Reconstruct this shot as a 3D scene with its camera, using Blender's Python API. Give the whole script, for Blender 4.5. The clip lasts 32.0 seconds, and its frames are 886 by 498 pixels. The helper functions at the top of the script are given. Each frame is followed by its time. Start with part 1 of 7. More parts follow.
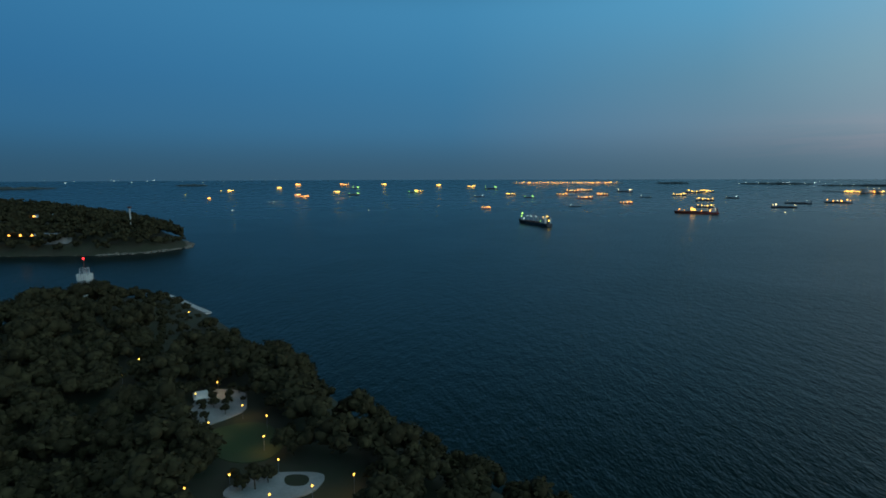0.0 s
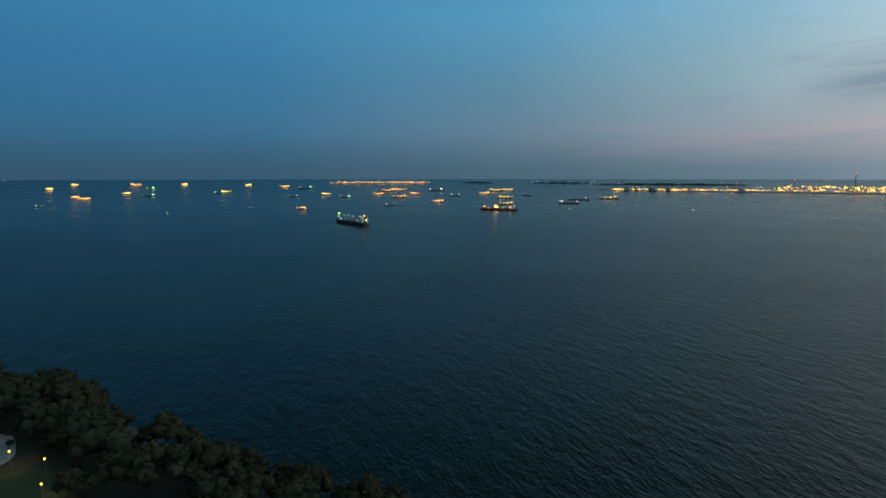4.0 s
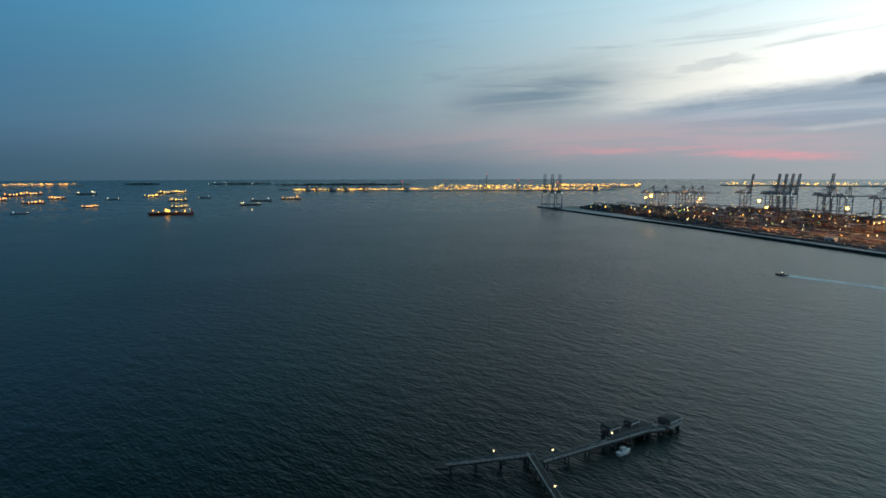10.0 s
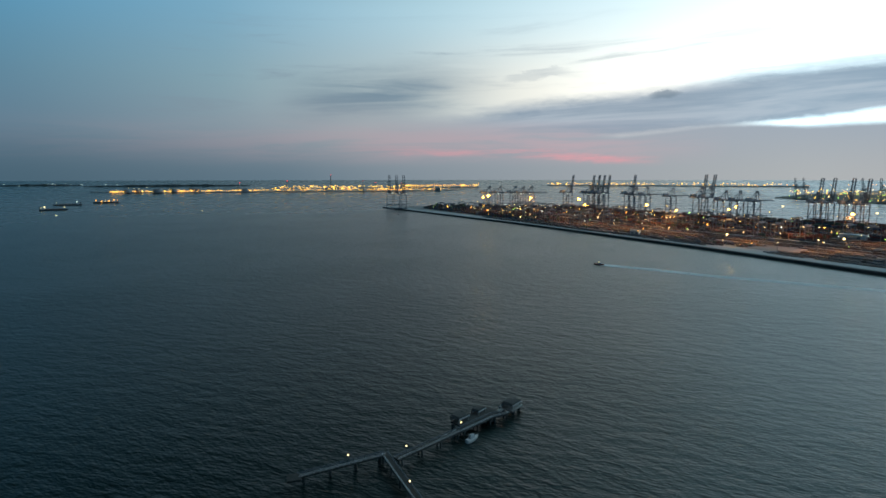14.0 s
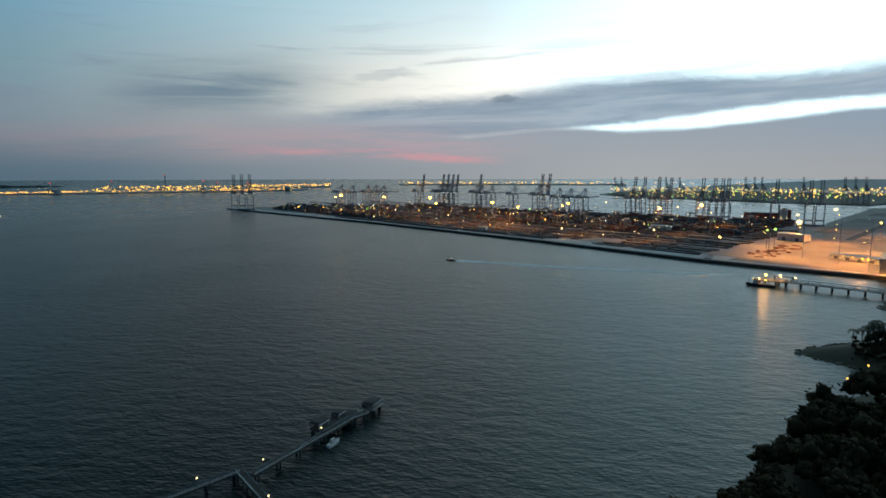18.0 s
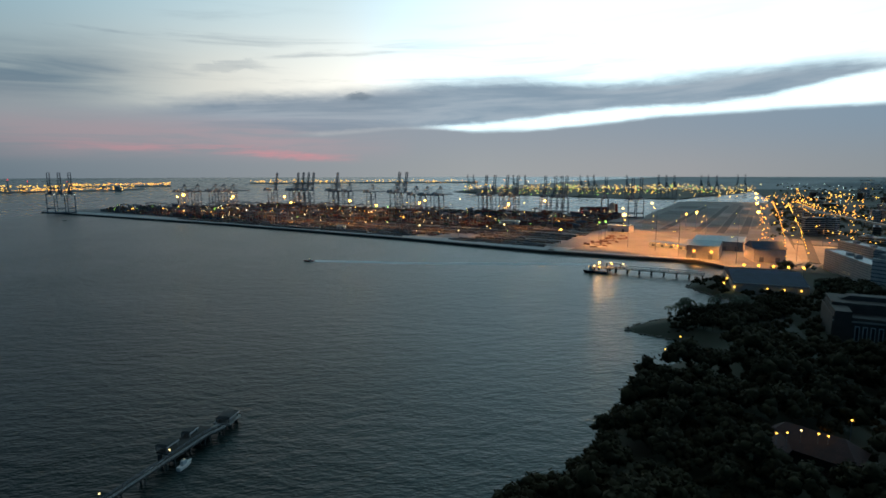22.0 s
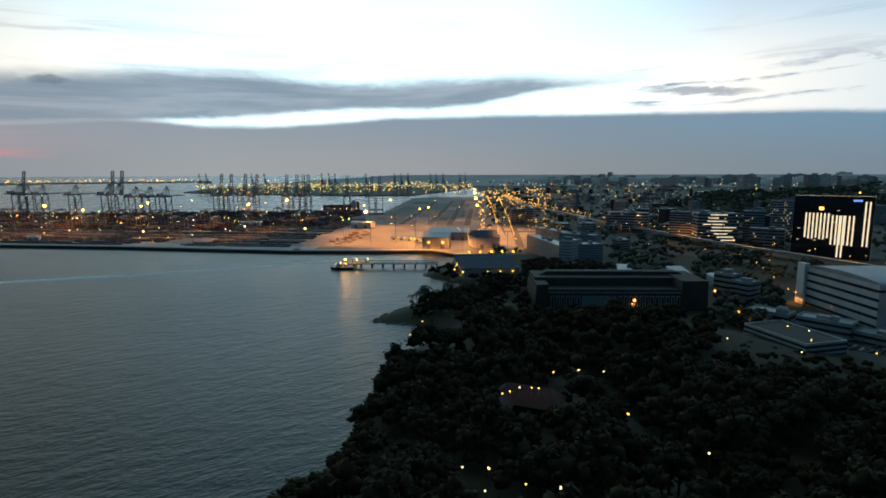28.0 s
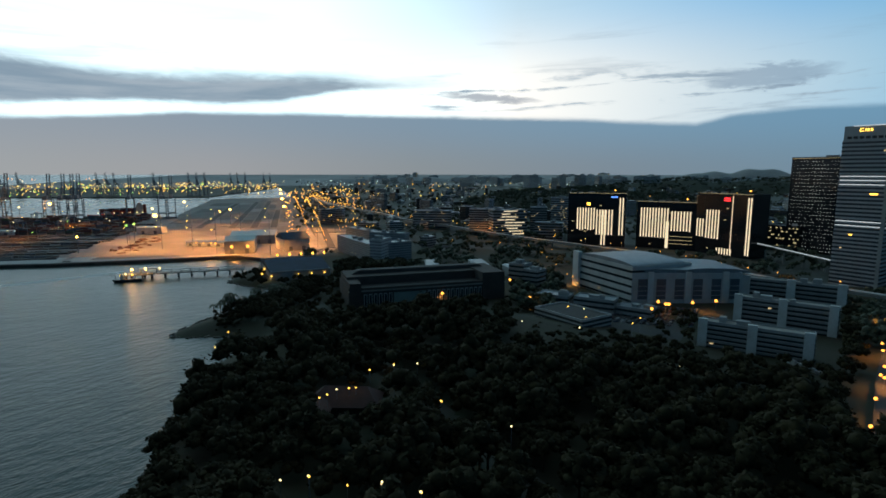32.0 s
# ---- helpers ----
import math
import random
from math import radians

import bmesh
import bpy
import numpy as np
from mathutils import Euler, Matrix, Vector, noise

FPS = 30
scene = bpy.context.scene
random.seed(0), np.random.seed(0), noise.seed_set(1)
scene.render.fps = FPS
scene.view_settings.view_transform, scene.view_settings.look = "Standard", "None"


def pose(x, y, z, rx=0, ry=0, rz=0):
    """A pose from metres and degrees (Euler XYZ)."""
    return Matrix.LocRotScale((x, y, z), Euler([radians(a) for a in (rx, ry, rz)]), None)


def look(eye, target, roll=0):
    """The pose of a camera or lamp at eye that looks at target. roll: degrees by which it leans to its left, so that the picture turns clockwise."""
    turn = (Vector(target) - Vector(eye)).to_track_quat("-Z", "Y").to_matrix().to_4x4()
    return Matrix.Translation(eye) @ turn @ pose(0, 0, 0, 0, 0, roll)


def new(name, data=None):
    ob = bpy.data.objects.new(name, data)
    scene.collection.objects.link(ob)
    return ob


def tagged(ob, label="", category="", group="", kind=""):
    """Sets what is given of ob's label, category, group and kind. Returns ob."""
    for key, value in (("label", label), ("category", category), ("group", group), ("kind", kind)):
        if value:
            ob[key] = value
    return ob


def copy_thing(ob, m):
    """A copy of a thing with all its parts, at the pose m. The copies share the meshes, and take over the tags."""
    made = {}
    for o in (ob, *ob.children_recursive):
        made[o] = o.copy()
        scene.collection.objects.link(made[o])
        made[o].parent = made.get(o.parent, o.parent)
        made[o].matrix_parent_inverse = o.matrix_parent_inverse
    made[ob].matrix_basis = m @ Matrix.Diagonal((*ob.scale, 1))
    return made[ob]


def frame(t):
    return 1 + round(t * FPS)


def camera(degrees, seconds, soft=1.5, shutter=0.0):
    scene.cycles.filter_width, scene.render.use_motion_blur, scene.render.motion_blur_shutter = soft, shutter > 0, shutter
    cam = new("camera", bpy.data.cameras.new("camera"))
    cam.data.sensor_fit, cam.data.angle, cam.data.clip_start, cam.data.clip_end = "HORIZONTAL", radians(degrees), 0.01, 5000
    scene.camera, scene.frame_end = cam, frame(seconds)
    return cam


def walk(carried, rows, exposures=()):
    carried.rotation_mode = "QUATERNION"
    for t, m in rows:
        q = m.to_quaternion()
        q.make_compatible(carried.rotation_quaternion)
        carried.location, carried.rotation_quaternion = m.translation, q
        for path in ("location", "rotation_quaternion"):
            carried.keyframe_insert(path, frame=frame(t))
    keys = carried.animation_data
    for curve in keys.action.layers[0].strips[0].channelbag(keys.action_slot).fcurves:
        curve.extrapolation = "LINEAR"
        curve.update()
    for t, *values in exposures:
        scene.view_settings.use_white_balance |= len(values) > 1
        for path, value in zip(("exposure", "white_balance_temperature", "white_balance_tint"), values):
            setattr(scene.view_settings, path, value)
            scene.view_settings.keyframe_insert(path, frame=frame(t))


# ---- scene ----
H = 112.0  # the drone hovers at this height over the sea

# ---- camera: it hovers and turns; rows of seconds, heading (clockwise from +y), tilt down, roll ----
cam = camera(78.13, 32.0, soft=1.7)
TURN = [
    (0, -1.17, 7.53, -0.15), (0.5, 1.07, 7.54, -0.09), (1, 3.40, 7.55, -0.07), (1.5, 6.04, 7.54, -0.09), (2, 9.03, 7.56, -0.07),
    (2.5, 11.50, 7.57, -0.08), (4.5, 20.39, 7.60, -0.10), (5, 23.30, 7.61, -0.20), (5.5, 26.30, 7.62, -0.20), (6, 29.34, 7.61, -0.23),
    (6.5, 32.44, 7.62, -0.22), (7, 35.42, 7.61, -0.22), (7.5, 38.48, 7.60, -0.20), (8, 41.75, 7.59, -0.18), (8.5, 44.48, 7.58, -0.20),
    (9, 46.53, 7.59, -0.18), (9.5, 48.30, 7.58, -0.15), (10, 50.20, 7.58, -0.10), (10.5, 52.05, 7.56, -0.09), (11, 54.05, 7.55, -0.03),
    (11.5, 56.12, 7.53, -0.11), (12, 58.43, 7.53, -0.08), (12.5, 60.63, 7.53, -0.06), (13, 62.80, 7.53, -0.06), (13.5, 64.66, 7.52, -0.04),
    (15.5, 71.02, 7.51, -0.06), (16, 72.96, 7.51, -0.05), (16.5, 75.36, 7.52, -0.10), (17, 77.79, 7.52, -0.09), (17.5, 79.68, 7.57, -0.09),
    (18, 81.56, 7.60, -0.09), (18.5, 83.46, 7.64, -0.11), (19, 85.39, 7.65, -0.10), (19.5, 87.51, 7.67, -0.09), (20, 89.87, 7.68, -0.14),
    (20.5, 91.85, 7.71, -0.16), (21, 93.44, 7.75, -0.14), (21.5, 94.81, 7.79, -0.13), (22, 96.36, 7.82, -0.10), (22.5, 97.96, 7.87, -0.12),
    (23, 99.91, 7.89, -0.12), (23.5, 101.95, 7.90, -0.12), (24, 103.91, 7.92, -0.13), (24.5, 106.13, 7.93, -0.14), (26.5, 114.76, 8.00, -0.17),
    (27, 117.42, 8.02, -0.16), (27.5, 120.03, 8.04, -0.20), (28, 122.80, 8.03, -0.18), (28.5, 125.35, 8.03, -0.14), (29, 128.17, 8.03, -0.06),
    (29.5, 130.70, 8.02, -0.11), (30, 133.29, 8.05, -0.03), (30.5, 135.97, 8.04, -0.01), (31, 138.46, 8.06, 0.02), (31.5, 140.56, 8.06, 0.05),
    (32, 142.63, 8.06, 0.07),
]


def heading(t, a, p, r):
    a, p = radians(a), radians(p)
    eye = Vector((0, 0, H))
    way = Vector((math.sin(a) * math.cos(p), math.cos(a) * math.cos(p), -math.sin(p)))
    return t, look(eye, eye + way * 100, r)


walk(cam, [heading(*row) for row in TURN], [(0, 0.0), (2.5, -0.02), (6, -0.1), (9, -0.16), (13, -0.17), (16, -0.25), (19, -0.39), (23, -0.47), (32, -0.46)])


# ---- world: dusk sky, glow in the west, cloud banks ----
def lin(c):
    return tuple(((v / 255 + 0.055) / 1.055) ** 2.4 if v > 10 else v / 255 / 12.92 for v in c)


AZ0, AZ1 = -110.0, 250.0


class Nodes:
    """A small writer of node trees."""

    def __init__(self, tree):
        self.t = tree
        tree.nodes.clear()

    def node(self, which, **sets):
        n = self.t.nodes.new(which)
        for k, val in sets.items():
            if k == "op":
                n.operation = val
            elif k == "blend":
                n.blend_type = val
            elif k == "kind":
                n.data_type = val
            elif k == "sky":
                n.sky_type = val
        return n

    def put(self, sock, val):
        if isinstance(val, bpy.types.NodeSocket):
            self.t.links.new(val, sock)
        else:
            sock.default_value = val

    def math(self, op, a, b=0.0, c=0.0, clamp=False):
        n = self.node("ShaderNodeMath", op=op)
        n.use_clamp = clamp
        for s, val in zip(n.inputs, (a, b, c)):
            self.put(s, val)
        return n.outputs[0]

    def step(self, x, lo, hi):
        n = self.node("ShaderNodeMapRange")
        n.interpolation_type = "SMOOTHSTEP"
        self.put(n.inputs["Value"], x)
        self.put(n.inputs["From Min"], lo)
        self.put(n.inputs["From Max"], hi)
        return n.outputs[0]

    def mix(self, fac, a, b, blend="MIX"):
        n = self.node("ShaderNodeMix", kind="RGBA", blend=blend)
        self.put(n.inputs[0], fac)
        self.put(n.inputs[6], a if not isinstance(a, tuple) else (*a[:3], 1))
        self.put(n.inputs[7], b if not isinstance(b, tuple) else (*b[:3], 1))
        return n.outputs[2]

    def ramp(self, fac, stops, interp="LINEAR"):
        n = self.node("ShaderNodeValToRGB")
        r = n.color_ramp
        r.interpolation = interp
        while len(r.elements) < len(stops):
            r.elements.new(0.5)
        for e, (p, c) in zip(r.elements, stops):
            e.position, e.color = p, (*c[:3], 1)
        self.put(n.inputs[0], fac)
        return n.outputs[0]

    def vec(self, x, y, z):
        n = self.node("ShaderNodeCombineXYZ")
        for s, val in zip(n.inputs, (x, y, z)):
            self.put(s, val)
        return n.outputs[0]

    def noise(self, co, scale, detail=4.0, rough=0.55, dist=0.0, colour=False):
        n = self.node("ShaderNodeTexNoise")
        if co is not None:
            self.put(n.inputs["Vector"], co)
        for k, val in (("Scale", scale), ("Detail", detail), ("Roughness", rough), ("Distortion", dist)):
            self.put(n.inputs[k], val)
        return n.outputs[1 if colour else 0]


world = bpy.data.worlds.new("dusk_sky")
scene.world = world
world.use_nodes = True
W = Nodes(world.node_tree)
co = W.node("ShaderNodeTexCoord").outputs["Generated"]
sep = W.node("ShaderNodeSeparateXYZ")
W.put(sep.inputs[0], co)
X, Y, Z = sep.outputs
# the heading in degrees, with its seam behind the drone, and the height over the horizon in degrees
back = radians((AZ0 + AZ1) / 2)
xr = W.math("SUBTRACT", W.math("MULTIPLY", X, math.cos(back)), W.math("MULTIPLY", Y, math.sin(back)))
yr = W.math("ADD", W.math("MULTIPLY", X, math.sin(back)), W.math("MULTIPLY", Y, math.cos(back)))
az = W.math("ADD", W.math("MULTIPLY", W.math("ARCTAN2", xr, yr), 180 / math.pi), (AZ0 + AZ1) / 2)
el = W.math("MULTIPLY", W.math("ARCSINE", Z), 180 / math.pi)
u = W.math("DIVIDE", W.math("SUBTRACT", az, AZ0), AZ1 - AZ0)
wob = W.vec(W.math("MULTIPLY", az, 0.11), W.math("MULTIPLY", el, 0.55), 3.1)
n1 = W.math("SUBTRACT", W.noise(wob, 1.0, 6.0, 0.6, 0.4), 0.5)
streak = W.vec(W.math("MULTIPLY", az, 0.06), W.math("ADD", W.math("MULTIPLY", el, 0.75), W.math("MULTIPLY", az, -0.022)), 7.7)
n2 = W.noise(streak, 1.0, 7.0, 0.62, 0.5)
n3 = W.math("SUBTRACT", W.noise(W.vec(W.math("MULTIPLY", az, 0.45), W.math("MULTIPLY", el, 1.6), 1.4), 1.0, 6.0, 0.65, 0.6), 0.5)
elw = W.math("ADD", W.math("ADD", el, W.math("MULTIPLY", n1, 1.3)), W.math("MULTIPLY", n3, 0.7))


def sky_row(rows):
    return W.ramp(u, [((a - AZ0) / (AZ1 - AZ0), lin(c) if max(c) > 4 else c) for a, c in rows])


def edge(rows):
    pts = [((a - AZ0) / (AZ1 - AZ0), (e / 20,) * 3) for a, e in rows]
    return W.math("MULTIPLY", W.ramp(u, pts), 20.0)


low0 = sky_row([(-110, (46, 82, 106)), (-40, (48, 84, 108)), (0, (57, 91, 114)), (30, (76, 102, 118)), (50, (96, 117, 131)), (62, (122, 135, 145)), (80, (142, 149, 155)), (100, (158, 162, 164)), (120, (155, 157, 160)), (140, (136, 144, 149)), (160, (122, 137, 149)), (180, (110, 137, 155)), (250, (46, 82, 106))])
low5 = sky_row([(-110, (50, 102, 138)), (-40, (50, 102, 138)), (0, (62, 112, 146)), (30, (104, 128, 145)), (58, (152, 158, 165)), (80, (150, 158, 168)), (110, (143, 155, 167)), (140, (126, 148, 166)), (160, (117, 149, 172)), (182, (108, 149, 177)), (250, (50, 102, 138))])
mid = sky_row([(-110, (48, 108, 152)), (-40, (48, 108, 152)), (0, (60, 122, 162)), (25, (90, 135, 160)), (45, (130, 160, 172)), (62, (172, 184, 186)), (75, (225, 226, 218)), (88, (1.1, 1.09, 1.0)), (98, (1.08, 1.4, 1.5)), (130, (1.1, 1.45, 1.55)), (150, (1.05, 1.03, .97)), (168, (206, 222, 230)), (182, (156, 196, 220)), (215, (60, 100, 135)), (250, (48, 108, 152))])
high = sky_row([(-110, (54, 118, 162)), (-40, (54, 118, 162)), (0, (66, 134, 176)), (25, (84, 150, 186)), (45, (120, 167, 192)), (65, (168, 201, 214)), (85, (210, 232, 238)), (105, (.98, 1.3, 1.5)), (130, (.96, 1.25, 1.45)), (150, (190, 220, 238)), (175, (118, 180, 224)), (182, (106, 172, 216)), (250, (54, 118, 162))])
low = W.mix(W.step(el, -0.3, 5.5), low0, low5)
up = W.mix(W.step(el, 8.0, 17.0), mid, high)
over = sky_row([(-110, (26, 54, 68)), (-40, (26, 54, 68)), (0, (22, 48, 60)), (35, (23, 52, 62)), (58, (38, 72, 82)), (80, (.16, .35, .42)), (96, (.33, .70, .82)), (112, (.38, .82, .97)), (134, (.38, .78, .93)), (155, (.27, .5, .62)), (182, (74, 118, 150)), (215, (36, 70, 90)), (250, (26, 54, 68))])
up = W.mix(W.step(el, 15.5, 25.0), up, over)
up = W.mix(W.step(el, 40.0, 74.0), up, lin((118, 132, 145)))
# thin streaks of cloud across the glow
hazy = W.math("MULTIPLY", W.step(n2, 0.5, 0.72), W.ramp(u, [(0, (0, 0, 0)), ((35 - AZ0) / 360, (0, 0, 0)), ((52 - AZ0) / 360, (.8,) * 3), ((80 - AZ0) / 360, (.45,) * 3), ((110 - AZ0) / 360, (.3,) * 3), ((140 - AZ0) / 360, (.16,) * 3), ((176 - AZ0) / 360, (.5,) * 3), ((200 - AZ0) / 360, (.3,) * 3), (1, (0, 0, 0))]))
hazy = W.math("MULTIPLY", hazy, W.math("SUBTRACT", 1.0, W.step(el, 10.0, 17.0)))
up = W.mix(hazy, up, lin((122, 140, 156)))
# a darker patch, and the long grey band with its bright slit below
tilted = W.math("SUBTRACT", elw, W.math("MULTIPLY", W.math("SUBTRACT", az, 57.0), 0.13))
patch = W.math("MULTIPLY", W.math("MULTIPLY", W.step(az, 48.0, 55.0), W.math("SUBTRACT", 1.0, W.step(az, 59.0, 74.0))), W.math("MULTIPLY", W.step(tilted, 4.0, 7.4), W.math("SUBTRACT", 1.0, W.step(tilted, 7.8, 11.6))))
up = W.mix(W.math("MULTIPLY", W.math("MULTIPLY", patch, 0.85), W.step(n2, 0.12, 0.6)), up, lin((102, 127, 145)))
# torn wisps towards the town
torn = W.math("MULTIPLY", W.math("MULTIPLY", W.step(az, 139.0, 143.0), W.math("SUBTRACT", 1.0, W.step(az, 176.0, 186.0))), W.math("MULTIPLY", W.step(el, 5.6, 6.8), W.math("SUBTRACT", 1.0, W.step(el, 8.2, 10.5))))
up = W.mix(W.math("MULTIPLY", torn, W.step(W.math("ADD", n2, W.math("MULTIPLY", n3, 0.35)), 0.5, 0.64)), up, lin((150, 170, 186)))
top = edge([(-110, 0), (55, 5.0), (62, 5.6), (69, 6.3), (75.7, 7.4), (86, 8.3), (92, 8.8), (97, 9.3), (103, 9.5), (113, 8.9), (122, 9.2), (129, 9.5), (137, 9.1), (142, 8.95), (148, 8.75), (250, 8)])
under = edge([(-110, 0), (60, 2.5), (83, 3.8), (97.5, 4.72), (102, 4.98), (108, 5.65), (113, 6.1), (121, 6.15), (126, 6.5), (133, 7.9), (139, 8.15), (147, 8.4), (250, 9)])
bank = edge([(-110, 6.5), (40, 6.5), (60, 6.4), (72, 5.2), (84, 4.3), (92, 4.85), (97, 4.62), (99.5, 4.3), (105.5, 4.46), (113, 5.0), (117.6, 5.5), (128, 5.7), (143, 5.56), (155, 5.2), (167.5, 4.4), (169.5, 5.1), (174.5, 5.5), (182, 5.4), (250, 6.5)])
soft = edge([(-110, 4.5), (40, 4.0), (62, 2.2), (80, 0.8), (95, 0.32), (182, 0.34), (250, 4.5)])
elb = W.math("ADD", el, W.math("ADD", W.math("MULTIPLY", n1, 0.3), W.math("MULTIPLY", n3, 0.3)))
band = W.math("MULTIPLY", W.step(W.math("SUBTRACT", top, elw), -0.8, 1.0), W.step(W.math("SUBTRACT", W.math("ADD", el, W.math("MULTIPLY", n3, 0.6)), under), -0.15, 0.55))
band = W.math("MULTIPLY", band, W.ramp(u, [(0, (0, 0, 0)), ((58 - AZ0) / 360, (0, 0, 0)), ((72 - AZ0) / 360, (1,) * 3), ((133 - AZ0) / 360, (1,) * 3), ((148 - AZ0) / 360, (0, 0, 0)), (1, (0, 0, 0))]))
grey = W.mix(W.step(n2, 0.35, 0.7), lin((118, 138, 157)), lin((158, 170, 182)))
sky = W.mix(W.math("MULTIPLY", band, 0.94), up, grey)


def cloudlet(base, a, e, ra, re, strength, tone, lean=0.0):
    """A small torn cloud at heading a and height e."""
    da = W.math("DIVIDE", W.math("SUBTRACT", W.math("ADD", az, W.math("MULTIPLY", n1, ra)), a), ra)
    up_ = W.math("SUBTRACT", W.math("ADD", el, W.math("MULTIPLY", n3, re * 3.0)), W.math("ADD", e, W.math("MULTIPLY", W.math("SUBTRACT", az, a), lean)))
    de = W.math("DIVIDE", up_, re)
    r2 = W.math("ADD", W.math("MULTIPLY", da, da), W.math("MULTIPLY", de, de))
    return W.mix(W.math("MULTIPLY", W.math("SUBTRACT", 1.0, W.step(r2, 0.15, 1.25)), strength), base, lin(tone))


sky = cloudlet(sky, 88.0, 7.7, 1.5, .42, .7, (112, 128, 142))
sky = cloudlet(sky, 75.4, 10.0, 3.4, .55, .3, (140, 154, 166), .12)
sky = cloudlet(sky, 147.5, 7.3, 5.0, .42, .75, (140, 150, 165), -.06)
sky = cloudlet(sky, 172.0, 8.3, 6.0, 1.0, .6, (122, 145, 168), .02)
below = W.math("DIVIDE", W.math("SUBTRACT", bank, elb), soft)
sky = W.mix(W.step(below, -1.0, 1.0), sky, low)
# the pink streak low in the west
pl = edge([(-110, 2.8), (57, 2.75), (68, 2.42), (75, 2.4), (84, 1.65), (250, 1.6)])
pd = W.math("ABSOLUTE", W.math("SUBTRACT", elw, pl))
pink = W.math("MULTIPLY", W.math("SUBTRACT", 1.0, W.step(pd, 0.0, 0.55)), W.ramp(u, [(0, (0, 0, 0)), ((55 - AZ0) / 360, (0.0,) * 3), ((64 - AZ0) / 360, (.35,) * 3), ((70 - AZ0) / 360, (.6,) * 3), ((76 - AZ0) / 360, (.95,) * 3), ((80 - AZ0) / 360, (.9,) * 3), ((84 - AZ0) / 360, (.75,) * 3), ((88 - AZ0) / 360, (0, 0, 0)), (1, (0, 0, 0))]))
sky = W.mix(W.math("MULTIPLY", W.math("MULTIPLY", pink, 0.75), W.step(n2, 0.32, 0.62)), sky, lin((240, 140, 148)))
blush = W.math("MULTIPLY", W.math("MULTIPLY", W.step(el, 0.8, 2.8), W.math("SUBTRACT", 1.0, W.step(el, 3.6, 6.0))), W.ramp(u, [(0, (0, 0, 0)), ((22 - AZ0) / 360, (0, 0, 0)), ((50 - AZ0) / 360, (.16,) * 3), ((66 - AZ0) / 360, (.34,) * 3), ((80 - AZ0) / 360, (.4,) * 3), ((94 - AZ0) / 360, (0, 0, 0)), (1, (0, 0, 0))]))
sky = W.mix(W.math("MULTIPLY", blush, W.step(n2, 0.3, 0.6)), sky, lin((198, 158, 164)))
# the whole sky brightens towards the glow
gain = W.math("MULTIPLY", W.ramp(u, [((a - AZ0) / 360, (2 ** e / 2,) * 3) for a, e in ((-110, 0), (0, 0), (30, .15), (54, .3), (78, .43), (100, .5), (185, .5), (215, .2), (250, 0))]), 2.0)
sky = W.mix(1.0, sky, W.vec(gain, gain, gain), "MULTIPLY")
bg = W.node("ShaderNodeBackground")
W.put(bg.inputs[0], sky)
bg.inputs[1].default_value = 1.0
W.t.links.new(bg.outputs[0], W.node("ShaderNodeOutputWorld").inputs[0])


# ---- materials ----
def material(name, a, b=None, rough=0.7, metal=0.0, scale=0.5, bump=0.0, fine=8.0, ior=1.5, island=0.0, each=0.0):
    """Two tones mixed by broad and fine grain; each: how far single objects differ, island: single pieces of one mesh."""
    m = bpy.data.materials.new(name)
    m.use_nodes = True
    N = Nodes(m.node_tree)
    out = N.node("ShaderNodeOutputMaterial")
    p = N.node("ShaderNodeBsdfPrincipled")
    N.t.links.new(p.outputs[0], out.inputs[0])
    pos = N.node("ShaderNodeTexCoord").outputs["Object"]
    broad = N.noise(pos, scale, 5.0)
    grain = N.noise(pos, scale * fine, 3.0)
    f = N.step(N.math("ADD", N.math("MULTIPLY", broad, 0.65), N.math("MULTIPLY", grain, 0.35)), 0.34, 0.66)
    col = N.mix(f, a, b or tuple(v * 0.72 for v in a))
    rnd = None
    if island:
        rnd = N.node("ShaderNodeNewGeometry").outputs["Random Per Island"]
    if each:
        rnd = N.node("ShaderNodeObjectInfo").outputs["Random"]
    if rnd is not None:
        k = N.math("ADD", N.math("MULTIPLY", rnd, 2 * (island or each)), 1 - (island or each))
        col = N.mix(1.0, col, N.vec(k, k, k), "MULTIPLY")
    N.put(p.inputs["Base Color"], col)
    p.inputs["Metallic"].default_value = metal
    p.inputs["IOR"].default_value = ior
    N.put(p.inputs["Roughness"], N.math("ADD", N.math("MULTIPLY", grain, 0.16), max(0.02, rough - 0.08), clamp=True))
    if bump:
        bn = N.node("ShaderNodeBump")
        bn.inputs["Distance"].default_value = bump
        bn.inputs["Strength"].default_value = 0.8
        N.put(bn.inputs["Height"], grain)
        N.t.links.new(bn.outputs[0], p.inputs["Normal"])
    return m


def glowing(name, colour, strength):
    m = bpy.data.materials.new(name)
    m.use_nodes = True
    N = Nodes(m.node_tree)
    e = N.node("ShaderNodeEmission")
    e.inputs[0].default_value, e.inputs[1].default_value = (*colour, 1), strength
    N.t.links.new(e.outputs[0], N.node("ShaderNodeOutputMaterial").inputs[0])
    m.cycles.emission_sampling = "NONE"
    return m


